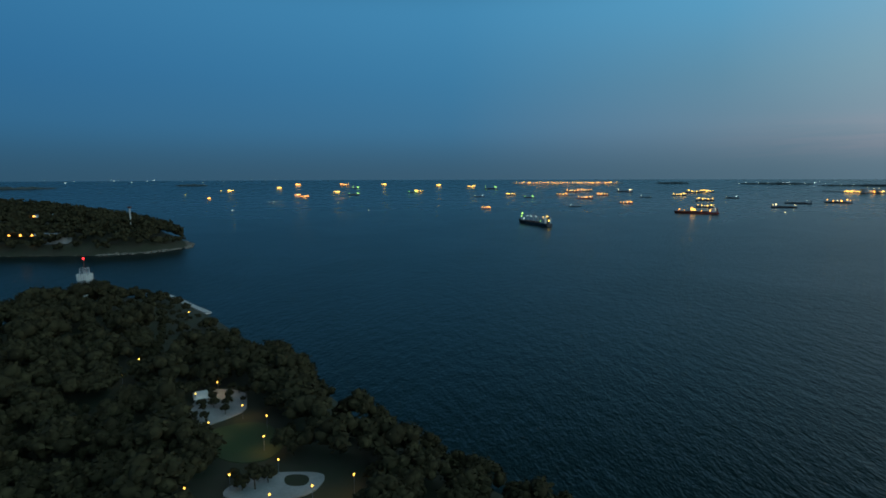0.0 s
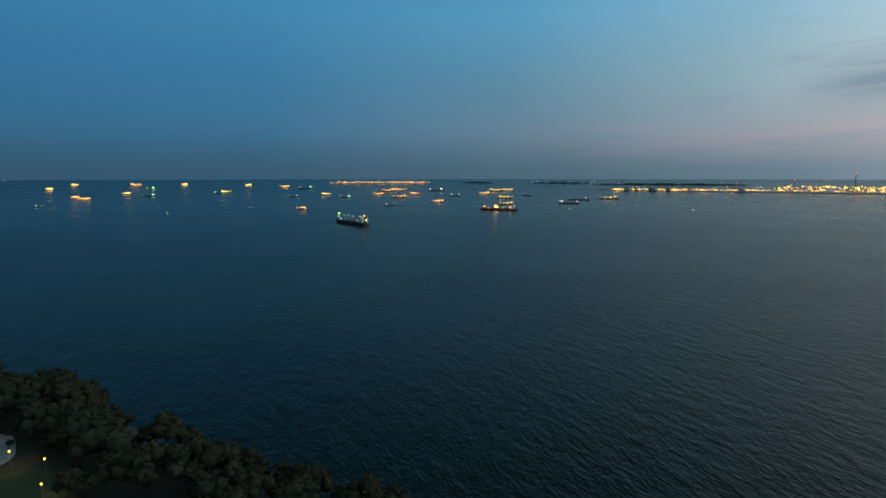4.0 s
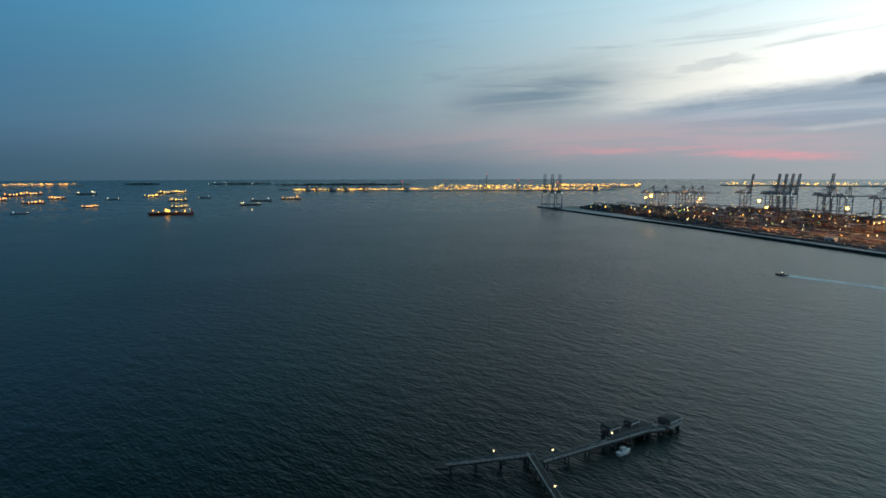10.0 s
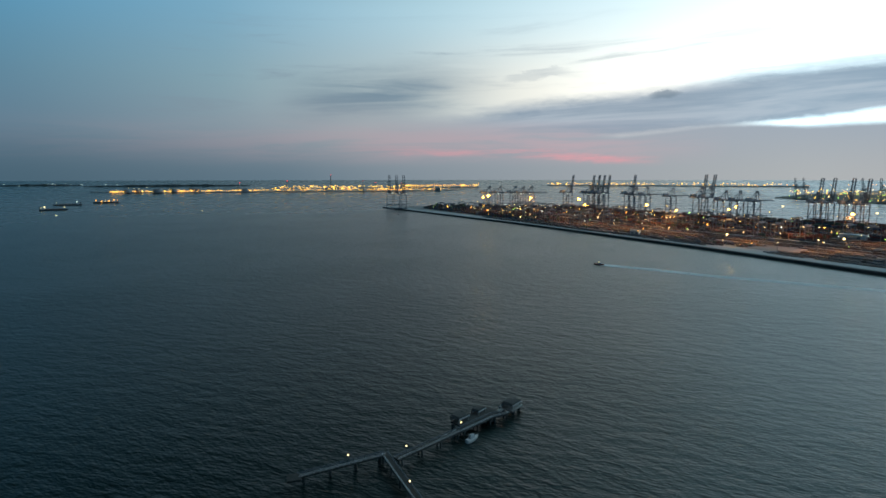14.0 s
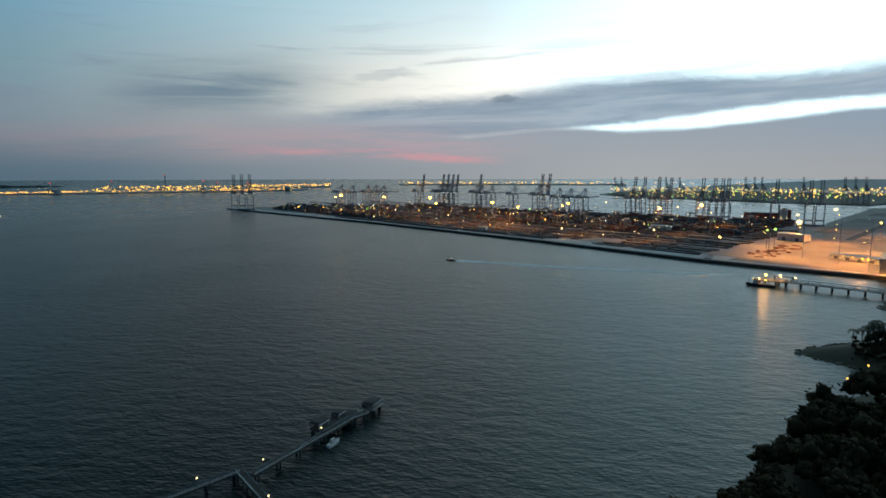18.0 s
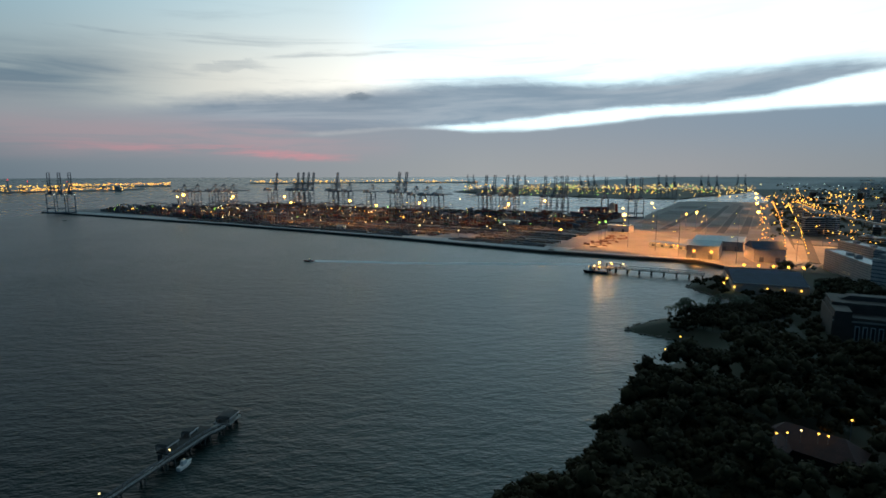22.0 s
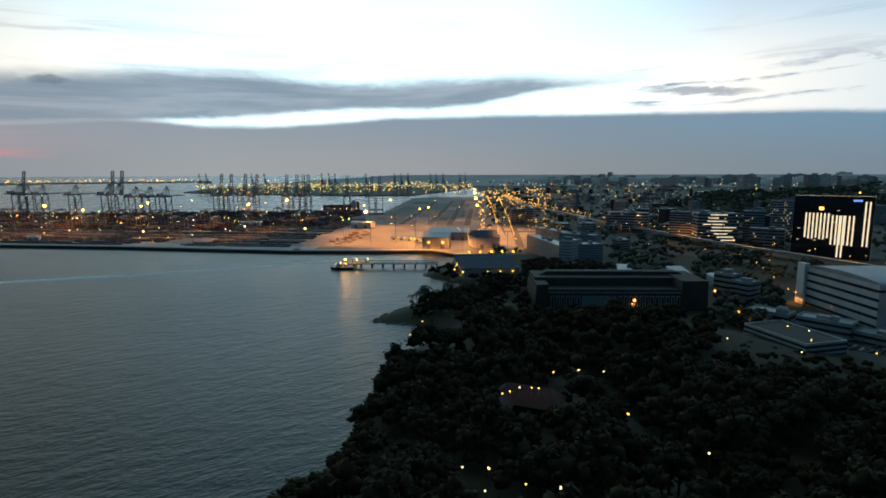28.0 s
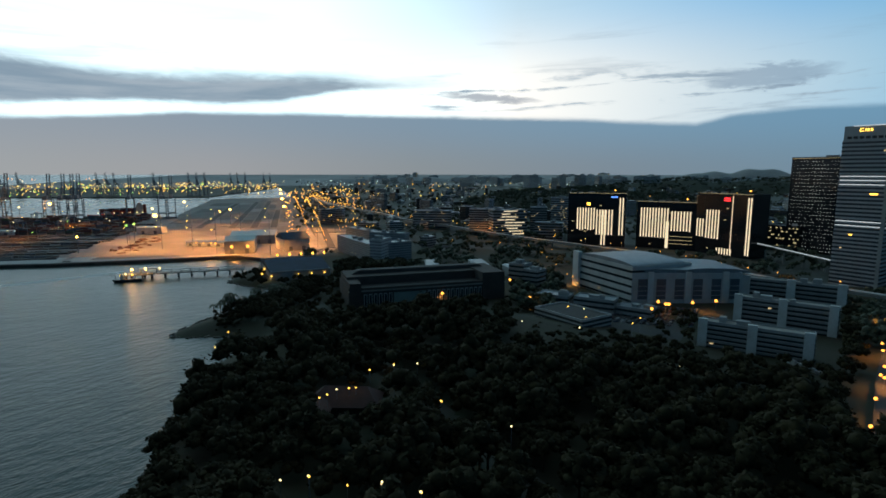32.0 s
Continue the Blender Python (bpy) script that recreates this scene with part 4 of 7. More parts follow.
# the moored ship with green and yellow deck lights, the red tanker and the rest of the anchorage
rngs = random.Random(8)
L = 132
big = ship("dark bulk carrier lit by green and yellow deck lights", 8.35, 1300, L, 0, HULLDARK, GREENISH, "cargo", 1.05, 1.1,
           [(-L * .30, 13, AMBER, 1.1), (-L * .33, 8, AMBER, 1.4), (-L * .42, 15, AMBER, 1.2), (-L * .47, 5, AMBER, 1.5), (-L * .44, 9, GREENISH, 1.2), (-L * .28, 4, GREENISH, 1.3), (-L * .2, 3, GREENISH, .8), (L * .43, 15, GREENISH, 1.6), (L * .45, 8, GREENISH, 1.2), (L * .36, 4, COOL, 0.9), (L * .1, 12, COOL, 0.7), (-L * .05, 12.5, COOL, 0.7), (L * .25, 11, COOL, 0.7)])
big.matrix_basis = at(8.35, 1300, 8.35 - 121)
L = 118
red = ship("red-hulled tanker with orange deck floodlights", 23.8, 1806, L, 90, HULLRED, SODIUM, "tanker", 1.05, 1.2,
           [(L * .12, 5, SODIUM, 2.4), (L * .06, 4, AMBER, 1.6), (-L * .33, 6, AMBER, 1.3), (-L * .4, 8, WARM, 1.2), (-L * .45, 5, AMBER, 1.3), (-L * .3, 3, SODIUM, 1.2), (L * .42, 6, SODIUM, 1.0), (-L * .1, 2.5, SODIUM, .8), (L * .3, 2.5, SODIUM, .8)])
red.matrix_basis = at(23.8, 1806, 23.8 - 180 + 5)
FLEET = [  # heading, distance, length, bow, hull, lamp, kind
    (-24.29, 3048, 42, 20, HULLDARK, SODIUM, "supply"), (-22.31, 4679, 48, 80, HULLDARK, AMBER, "cargo"), (-17.77, 5707, 48, 70, HULLDARK, AMBER, "cargo"), (-15.92, 8078, 72, 100, HULLDARK, SODIUM, "cargo"), (-16.01, 3439, 40, 60, HULLRED, SODIUM, "supply"), (-15.31, 3144, 48, 100, HULLRED, SODIUM, "tanker"), (-18.57, 2496, 29, 85, HULLDARK, COOL, "supply"), (-12.12, 4001, 48, 95, HULLDARK, AMBER, "tanker"), (-11.31, 7464, 120, 90, HULLDARK, SODIUM, "cargo"), (-10.17, 5583, 64, 80, HULLDARK, GREENISH, "cargo"), (-10.36, 3484, 69, 95, HULLDARK, GREENISH, "tanker"), (-7.29, 7972, 64, 90, HULLDARK, AMBER, "cargo"), (-4.3, 3954, 61, 80, HULLDARK, GREENISH, "cargo"), (-3.7, 4120, 72, 100, HULLBLUE, AMBER, "tanker"), (-1.61, 6983, 64, 90, HULLDARK, AMBER, "cargo"), (1.81, 5893, 92, 85, HULLDARK, AMBER, "tanker"), (3.87, 5096, 120, 90, HULLDARK, GREENISH, "tanker"), (2.64, 3079, 54, 100, HULLDARK, COOL, "cargo"), (3.36, 1933, 32, 78, HULLRED, SODIUM, "supply"), (5.87, 3387, 59, 95, HULLDARK, AMBER, "cargo"), (7.79, 2949, 56, 85, HULLDARK, GREENISH, "tanker"), (11.12, 3345, 69, 95, HULLRED, SODIUM, "tanker"), (12.2, 4112, 104, 90, HULLRED, SODIUM, "cargo"), (13.4, 4300, 96, 85, HULLDARK, SODIUM, "tanker"), (13.39, 2862, 78, 95, HULLRED, SODIUM, "cargo"), (15.04, 3411, 70, 90, HULLRED, SODIUM, "tanker"), (17.37, 2377, 54, 92, HULLRED, SODIUM, "cargo"), (12.40, 2097, 46, 100, HULLBLUE, COOL, "cargo"), (17.21, 4221, 108, 90, HULLDARK, WARM, "tanker"), (19.10, 3120, 59, 95, HULLDARK, COOL, "cargo"), (22.20, 3476, 74, 88, HULLDARK, AMBER, "cargo"), (23.4, 4138, 99, 92, HULLDARK, AMBER, "tanker"), (24.6, 4300, 79, 85, HULLDARK, AMBER, "cargo"), (24.37, 2795, 77, 90, HULLDARK, AMBER, "tanker"), (24.50, 2184, 59, 94, HULLDARK, AMBER, "cargo"), (26.67, 3150, 62, 90, HULLDARK, COOL, "tanker"), (30.77, 2280, 77, 90, HULLDARK, WARM, "tanker"), (31.87, 2643, 91, 93, HULLDARK, COOL, "cargo"), (34.72, 2795, 92, 88, HULLDARK, SODIUM, "tanker")]
NAMES = {HULLDARK: "dark-hulled", HULLRED: "red-hulled", HULLBLUE: "blue-hulled"}
LIGHTS = {SODIUM: "orange", AMBER: "yellow", GREENISH: "green", COOL: "dim white", WARM: "warm white"}
for a, d, L, turn, hull, lamp, kind in FLEET:
    sh = max(4.0, L * 0.10)
    spots = [(-L * .30, sh * .9, lamp, 1.2), (-L * .42, sh * .6, lamp, 1.0), (L * .43, sh * .8, lamp if lamp != COOL else WARM, .8)]
    if lamp in (SODIUM, AMBER):
        spots += [(-L * .1, 3, lamp, 1.25), (L * .2, 3, lamp, 1.0), (L * .05, 4, WARM, .7)]
    if lamp is COOL:
        spots = [(-L * .32, sh * .9, COOL, .7), (L * .43, sh * .7, WARM, .5)]
    word = {"cargo": "cargo ship", "tanker": "tanker", "supply": "supply vessel"}[kind]
    s = ship(NAMES[hull] + " " + word + " at anchor with " + LIGHTS[lamp] + " lights", a, d, L, turn, hull, lamp, kind, 1.0, 1.0, spots)
    s.matrix_basis = at(a, d, a + turn - 90 + (180 if rngs.random() < 0.5 else 0))


def launch(label, x, y, turn, L=11, lamp=COOL, r=0.8, paint=None):
    t = thing("motor_boat", label, "boat", m=Matrix.LocRotScale((x, y, 0), Euler((0, 0, radians(turn))), None))
    part("hull", hull_shape(L, L * 0.3, 1.3), paint or WHITE, t)
    part("cabin", Geo().box(-L * 0.05, 0, 1.2, L * 0.35, L * 0.2, 1.8, 0, 0.85), OFFWHITE, t)
    part("cabin_window", Geo().box(L * 0.13, 0, 2.0, 0.2, L * 0.17, 0.6), GLASS, t)
    part("mast_lamp", Geo().ball(0, 0, 3.6, r, 6, 4), lamp, t)
    return t


for a, d, turn, lamp in ((-22.25, 1988, 170, COOL), (-26.35, 3766, 90, AMBER), (-23.2, 4898, 30, AMBER), (-8.9, 1844, 95, WARM), (30.94, 1934, 10, WARM), (42.5, 1957, 200, WARM)):
    p, s = far(a, d)
    b = launch("small white motor boat with a mast light", p.x, p.y, turn, 12, lamp, max(0.8, d * 0.0006))
    b.location.z = p.z
launch("small red-lit launch running with a white wake", 715, 95, 78, 13, WARM, 0.5, HULLRED)
# the launch's wake: a strip of churned water
FOAM = material("foam", (0.8, 0.82, 0.82), (0.6, 0.63, 0.64), 0.6, scale=0.5)
g = Geo()
way = [Vector(p) for p in ((716, 92), (700, 20), (684, -28), (668, -130), (655, -216), (648, -262))]
for side in (-1, 1):
    for k in range(60):
        t0, t1 = k / 60 * 5, (k + 1) / 60 * 5
        c, e = (way[int(t)].lerp(way[min(5, int(t) + 1)], t - int(t)) for t in (t0, t1 - 1e-6))
        n = Vector((e.y - c.y, c.x - e.x)).normalized() * side
        o0, o1 = 0.1 + k * .045, 0.1 + (k + 1) * .045
        w0 = 7.0 - k * .05
        pts = [c + n * o0, c + n * (o0 + w0), e + n * (o1 + w0), e + n * o1]
        g.add([(p.x, p.y, .12) for p in pts], [(0, 1, 2, 3) if side > 0 else (3, 2, 1, 0)])
single("wake", g, FOAM, "thin white wake behind the launch", "wake", kind="stuff")

# ---- far shores ----
rng = random.Random(31)
slab("ground_refinery_island", [P(33.5, 4850), P(36, 4620), P(42, 4430), P(50, 4330), P(58, 4380), P(66, 4480), P(68, 4900), P(60, 5050), P(45, 5000), P(36, 4950)], 6, HAZELAND, "distant flat refinery island")
slab("ground_low_shore", [P(6, 9300), P(12, 8800), P(17, 9300), P(16, 11000), P(7, 11000)], 8, HAZELAND, "thin distant low shore under city lights")
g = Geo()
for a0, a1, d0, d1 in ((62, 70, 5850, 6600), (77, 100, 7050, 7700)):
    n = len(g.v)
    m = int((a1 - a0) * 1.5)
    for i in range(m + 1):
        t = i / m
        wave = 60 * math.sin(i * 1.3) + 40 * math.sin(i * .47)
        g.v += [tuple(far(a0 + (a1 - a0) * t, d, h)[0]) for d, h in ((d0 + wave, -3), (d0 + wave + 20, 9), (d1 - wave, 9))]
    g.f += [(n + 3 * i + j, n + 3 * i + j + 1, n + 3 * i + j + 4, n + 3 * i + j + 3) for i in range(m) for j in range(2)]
single("ground_west_shore", g, HAZELAND, "distant flat western shore", kind="structure")
for k, (a0, a1, d0, hh) in enumerate(((-46, -36.3, 7000, 55), (-27.1, -24.3, 8200, 40), (27, 33, 9000, 45), (20, 23, 9500, 50), (33, 47, 7600, 45))):
    g = Geo()
    N = 24
    for j in range(2):
        for i in range(N + 1):
            t = i / N
            h = hh * 0.6 * (math.sin(math.pi * t) ** 0.45 * (0.72 + 0.28 * math.sin(i * 2.1 + k) * math.sin(i * 0.83)))
            g.v.append(tuple(far(a0 + (a1 - a0) * t, d0 + 500 * j, h * (1 - 0.5 * j))[0]))
    for i in range(N + 1):
        g.v.append(tuple(far(a0 + (a1 - a0) * i / N, d0 - 60, -4)[0]))
    g.f += [(i, i + 1, N + 2 + i, N + 1 + i) for i in range(N)] + [(2 * N + 2 + i, 2 * N + 3 + i, i + 1, i) for i in range(N)]
    single("far_islet", g, HAZEWOOD, "low wooded islet on the horizon", "island")


def spread(n, a0, a1, d0, d1, h0, h1, r0, r1, seed):
    q = random.Random(seed)
    rows = []
    for _ in range(n):
        d = q.uniform(d0, d1)
        rows.append((q.uniform(a0, a1), d, q.uniform(h0, h1), d * q.uniform(r0, r1)))
    return rows


R = 0.0005
lights("refinery_lights", "rows of yellow refinery lights on the far island", spread(170, 35, 50, 4420, 4600, 6, 14, R * .7, R * 1.6, 1) + spread(210, 49, 62, 4400, 4900, 6, 42, R * .7, R * 1.9, 2) + spread(40, 62, 67, 4500, 4900, 6, 24, R * .7, R * 1.6, 21), AMBER)
lights("refinery_flood_lights", "orange refinery lights", spread(130, 35, 66, 4420, 4600, 6, 14, R * .8, R * 1.7, 3), SODIUM)
lights("refinery_white_lights", "white refinery lights", spread(50, 34, 68, 4450, 5200, 6, 30, R * .5, R * .9, 4), WARM)
lights("low_shore_lights", "row of orange city lights on the low shore", spread(90, 6.4, 16.2, 8900, 9100, 10, 24, R * .6, R * 1.3, 5), SODIUM)
lights("low_shore_yellow_lights", "yellow city lights on the low shore", spread(60, 6.4, 16.4, 8900, 9300, 10, 30, R * .5, R * 1.2, 6), AMBER)
lights("horizon_lights", "faint white lights along the horizon", spread(26, -38, -18, 11000, 15000, 10, 60, R * .5, R * .9, 7) + spread(20, 26, 36, 7700, 9500, 10, 40, R * .5, R, 8), COOL)
lights("west_shore_lights", "yellow lights along the western shore", spread(90, 62, 70, 5900, 6500, 8, 30, R * .6, R * 1.7, 9) + spread(150, 77, 98, 7150, 7700, 8, 40, R * .6, R * 1.6, 10), AMBER)
lights("west_shore_orange_lights", "orange lights along the western shore", spread(80, 62, 70, 6000, 6600, 8, 26, R * .6, R * 1.3, 11) + spread(60, 78, 112, 7000, 7800, 8, 30, R * .6, R * 1.3, 22), SODIUM)
lights("far_terminal_lights", "yellow floodlights of the far terminal", spread(420, 98.5, 126, 2700, 4600, 8, 34, R * .6, R * 1.8, 12), AMBER)
lights("far_terminal_green_lights", "greenish floodlights of the far terminal", spread(110, 98.5, 124, 2700, 4600, 8, 30, R * .6, R * 1.6, 13), GREENISH)
lights("far_terminal_white_lights", "white lights of the far terminal", spread(120, 98.5, 127, 2700, 5200, 6, 40, R * .7, R * 1.6, 14), WARM)
# storage tanks and chimneys of the refinery
for k in range(26):
    a, d = rng.uniform(36, 66), rng.uniform(4430, 4900)
    t = thing("storage_tank", "grey cylindrical oil tank on the refinery island", "tank", "refinery tanks", at(a, d, 0, 6))
    part("shell", Geo().cyl(0, 0, 0, rng.uniform(18, 30), rng.uniform(14, 22), 16), GREYWALL, t)
    part("roof", Geo().cyl(0, 0, 20, 18, 3, 16, 2), GREYROOF, t)
for a, h in ((54.77, 118), (46, 60), (50.5, 75), (58, 70), (59.3, 60), (62, 55)):
    t = thing("chimney", "tall thin refinery chimney with red lamps", "chimney", "refinery chimneys", at(a, 4600, 0, 6))
    part("shaft", Geo().cyl(0, 0, 0, 5, h, 10, 3), GREYWALL, t)
    part("warning_lamp", Geo().ball(0, 0, h + 2, 3.4, 6, 4), REDLAMP, t)
# cranes of the far terminal
for a, d in [(99.2, 3300), (99.8, 3280), (103.9, 3000), (105.1, 2950), (110.6, 2800), (111.3, 2790), (111.9, 2780), (115.0, 2700), (117.9, 2690), (118.6, 2690), (119.3, 2680), (121.6, 3000), (122.2, 3000), (122.9, 3050), (124.6, 3350), (125.2, 3350)]:
    p, s = far(a, d, 4)
    c = copy_thing(crane_up, Matrix.LocRotScale(p, Euler((0, 0, radians(140))), None))
    c.scale = (s * 0.9,) * 3

# ---- the old jetty near the drone ----
jetty = thing("jetty", "weathered concrete jetty on piles with low railings", "jetty")
SPANS = [((150.2, 124.1), (177, 103), 2.2), ((177.5, 103.5), (151, 73), 2.6), ((175.6, 97), (207.9, 83.4), 2.6), ((207.9, 83.4), (226.6, 75.7), 3.0), ((226.6, 75.7), (234, 70), 3.0)]


def deck(name, p, q, w, z, parent, mat=CONCRETE, rail=True, pile=9.0, pw=0.7):
    p, q = Vector(p), Vector(q)
    d = (q - p).normalized()
    n = Vector((-d.y, d.x)) * w / 2
    part("deck_slab", Geo().bar((p.x, p.y, z), (q.x, q.y, z), w, 0.5), mat, parent)
    k = max(2, int((q - p).length / pile) + 1)
    for i in range(k):
        c = p.lerp(q, (i + 0.2) / (k - 0.6))
        part("pile_bent", Geo().bar((c.x + n.x * .8, c.y + n.y * .8, -3), (c.x + n.x * .8, c.y + n.y * .8, z - .2), pw, n=8).bar((c.x - n.x * .8, c.y - n.y * .8, -3), (c.x - n.x * .8, c.y - n.y * .8, z - .2), pw, n=8).bar((c.x + n.x, c.y + n.y, z - .6), (c.x - n.x, c.y - n.y, z - .6), 0.7), QUAYWALL, parent)
    if rail:
        for sgn in (-1, 1):
            g = Geo()
            a, b = p + n * sgn * 0.95, q + n * sgn * 0.95
            for h in (0.55, 1.05):
                g.bar((a.x, a.y, z + .25 + h), (b.x, b.y, z + .25 + h), 0.12)
            for i in range(int((q - p).length / 2.2)):
                c = a.lerp(b, (i + .5) / max(1, int((q - p).length / 2.2)))
                g.bar((c.x, c.y, z + .2), (c.x, c.y, z + 1.3), 0.12)
            part("railing", g, OFFWHITE if sgn < 0 else STEEL, parent, "pale painted railing" if sgn < 0 else "dull grey railing")


for p, q, w in SPANS:
    deck("span", p, q, w, 3.0, jetty, JETTYDECK)
part("end_platform", Geo().box(149, 125, 2.7, 5.0, 5.0, 0.8, 0.7), JETTYDECK, jetty)
part("head_platform", Geo().box(224, 82, 2.5, 24, 8, 0.7, radians(-24)), JETTYDECK, jetty)
for x, y in ((214, 89), (216, 84), (224, 84.5), (226, 79), (234, 79.5), (233, 76)):
    part("round_post", Geo().cyl(x, y, -3, 0.9, 5.6, 10), QUAYWALL, jetty)


def hut(x, y, z, w, d, h, rz, label, open_=True):
    t = thing("jetty_shelter", label, "shelter", "jetty shelters", Matrix.LocRotScale((x, y, z), Euler((0, 0, rz)), None))
    for sx in (-1, 1):
        for sy in (-1, 1):
            part("post", Geo().bar((sx * w * .42, sy * d * .42, 0), (sx * w * .42, sy * d * .42, h), 0.4), CONCRETE, t)
    part("roof", Geo().box(0, 0, h, w, d, 0.8, 0, 0.7), ASPHALT, t, "dark pitched roof")
    part("half_wall", Geo().box(0, d * .42, 0, w * .84, 0.3, h * .5), GREYWALL, t)
    part("eaves_board", Geo().box(0, -d * .5, h - .1, w, .2, .45), OFFWHITE, t, "pale eaves board")


hut(217.5, 87.5, 3.2, 7.0, 6.0, 1.9, radians(-20), "small open shelter with a grey roof on the jetty head")
hut(228.5, 82.5, 3.2, 6, 4.5, 1.6, radians(-15), "low dark shelter on the jetty head")
hut(243, 71, 2.8, 8.5, 7, 1.7, radians(-15), "dark mooring shelter at the end of the jetty")
part("mooring_platform", Geo().box(243, 71, 2.1, 10, 8, 0.7, radians(-15)).box(237, 74, 2.3, 7, 2, 0.5, radians(-24)), CONCRETE, jetty)
for x, y in ((240, 69), (246, 68), (241, 74), (247, 73)):
    part("dolphin_post", Geo().cyl(x, y, -3, 0.8, 5.4, 10), QUAYWALL, jetty)
b = launch("small white boat moored below the jetty", 207.5, 77.5, -22, 7, WARM, 0.05)
part("landing_steps", Geo().box(204, 88.5, 1.0, 4, 2.2, 0.4, -0.3).bar((204, 88.5, 1.2), (208, 85, 3.0), 1.2, 0.3), OFFWHITE, jetty)


def lamp_post(x, y, z, h, mat=AMBER, r=0.35, label="dark park lamp post with a warm globe light", group="park lamps", name="lamp_post", arm=0.0):
    t = thing(name, label, "lamp", group, Matrix.Translation((x, y, z)))
    part("post", Geo().bar((0, 0, 0), (0, 0, h), max(0.14, r * .35), n=6), STEEL, t)
    if arm:
        part("arm", Geo().bar((0, 0, h), (arm, 0, h + .3), 0.15), STEEL, t)
    part("lamp_head", Geo().ball(arm, 0, h + r * .6, r, 8, 5), mat, t)
    return t


for x, y in ((164.2, 111.6), (179.5, 94.6), (207.4, 82.6), (157.6, 81.8)):
    lamp_post(x, y, 3.2, 4.0, WARM, 0.33, "jetty lamp post with a warm light", "jetty lamps")

# ---- the working pier by the terminal ----
pier = thing("pier", "long concrete pier on piles with a covered landing", "pier")
deck("span", (590, -262), (536, -340), 7, 5.0, pier, CONCRETE, True, 12, 1.2)
part("landing_platform", Geo().box(598, -254, 4.5, 26, 16, 0.9, radians(55)), CONCRETE, pier)
for x, y in ((596, -242), (606, -246), (590, -255), (600, -262), (608, -252)):
    part("pile", Geo().cyl(x, y, -3, 1.0, 7.6, 10), QUAYWALL, pier)
part("roof", Geo().box(594, -264, 10, 20, 10, 0.8, radians(55), 0.9), GREYROOF, pier)
for x, y in ((586, -268), (594, -273), (594, -255), (601, -259)):
    part("roof_post", Geo().bar((x, y, 5.4), (x, y, 10), 0.5), STEEL, pier)
part("walkway_roof", Geo().bar((586, -268, 9), (538, -337, 9), 4.0, 0.4), GREYROOF, pier)
for k in range(9):
    p = Vector((586, -268)).lerp(Vector((538, -337)), (k + .5) / 9)
    part("roof_post", Geo().bar((p.x, p.y, 5.2), (p.x, p.y, 9), 0.35), STEEL, pier)
ferry = ship("small ferry with lit cabin moored at the pier", 112.6, 612, 26, 0, HULLDARK, WARM, "supply", 1.3, 1.0, [(2, 5, WARM, 1.5), (-4, 4, AMBER, 1.3), (7, 4, AMBER, 1.2)], "pier boats")
ferry.matrix_basis = Matrix.LocRotScale((588, -240, 0), Euler((0, 0, radians(55))), None)
for x, y, m in ((602, -250, FLOOD), (596, -262, FLOOD), (588, -272, WARM)):
    lamp_post(x, y, 5.4, 3.6, m, 1.2, "pier lamp with a bright light", "pier lamps")


# ---- buildings ----
def facing(p, q):
    """Centre, width and turn of a front that runs from p to q."""
    p, q = Vector(p), Vector(q)
    d = q - p
    return (p + q) / 2, d.length, math.atan2(d.y, d.x)


def block(name, label, category, p, q, depth, h, wall, floors=6, z=3.0, roof=GREYROOF, glass=GLASS, lit=0.06, seed=1, group="", win=0.42, plant=True, band=True, lamp=WINDOWLIT):
    """A building whose front runs from p to q, seen from the drone, with a band of windows on each storey."""
    c, w, rz = facing(p, q)
    n = Vector((math.sin(rz), -math.cos(rz)))
    if n.dot(c) < 0:
        n = -n
    c = c + n * depth / 2
    t = thing(name, label, category, group, Matrix.LocRotScale((c.x, c.y, z), Euler((0, 0, rz)), None))
    t["depth"] = depth
    part("wall", Geo().box(0, 0, 0, w, depth, h), wall, t)
    g = Geo()
    for x, y, sx, sy in ((0, depth / 2 - .3, w, .6), (0, -depth / 2 + .3, w, .6), (w / 2 - .3, 0, .6, depth - 1.2), (-w / 2 + .3, 0, .6, depth - 1.2)):
        g.box(x, y, h, sx, sy, 1.1)
    part("parapet", g, wall, t)
    part("roof", Geo().box(0, 0, h, w - 1.3, depth - 1.3, 0.3), roof, t)
    q2 = random.Random(seed)
    if plant:
        for k in range(2 + int(w > 40)):
            part("roof_plant", Geo().box(q2.uniform(-.35, .35) * w, q2.uniform(-.2, .2) * depth, h + .3, q2.uniform(3, 8), q2.uniform(3, 6), q2.uniform(2, 4)), GREYWALL, t)
    fh = h / floors
    if band:
        me = Geo().box(0, 0, 0, w + .16, depth + .16, fh * win).mesh("window_band", glass)
        for k in range(floors):
            o = part("window_band", me, None, t)
            o.location.z = fh * (k + .32)
    pane = Geo().box(0, 0, 0, max(1.6, w / 30), .12, fh * win * .8).mesh("lit_window", lamp)
    s = 1 if n.dot(Vector((-math.sin(rz), math.cos(rz)))) < 0 else -1
    for k in range(int(floors * w / 4 * lit)):
        o = part("lit_window", pane, None, t)
        o.location = (q2.uniform(-.46, .46) * w, s * (depth / 2 + .12), fh * (q2.randrange(floors) + .34))
    return t, w, s


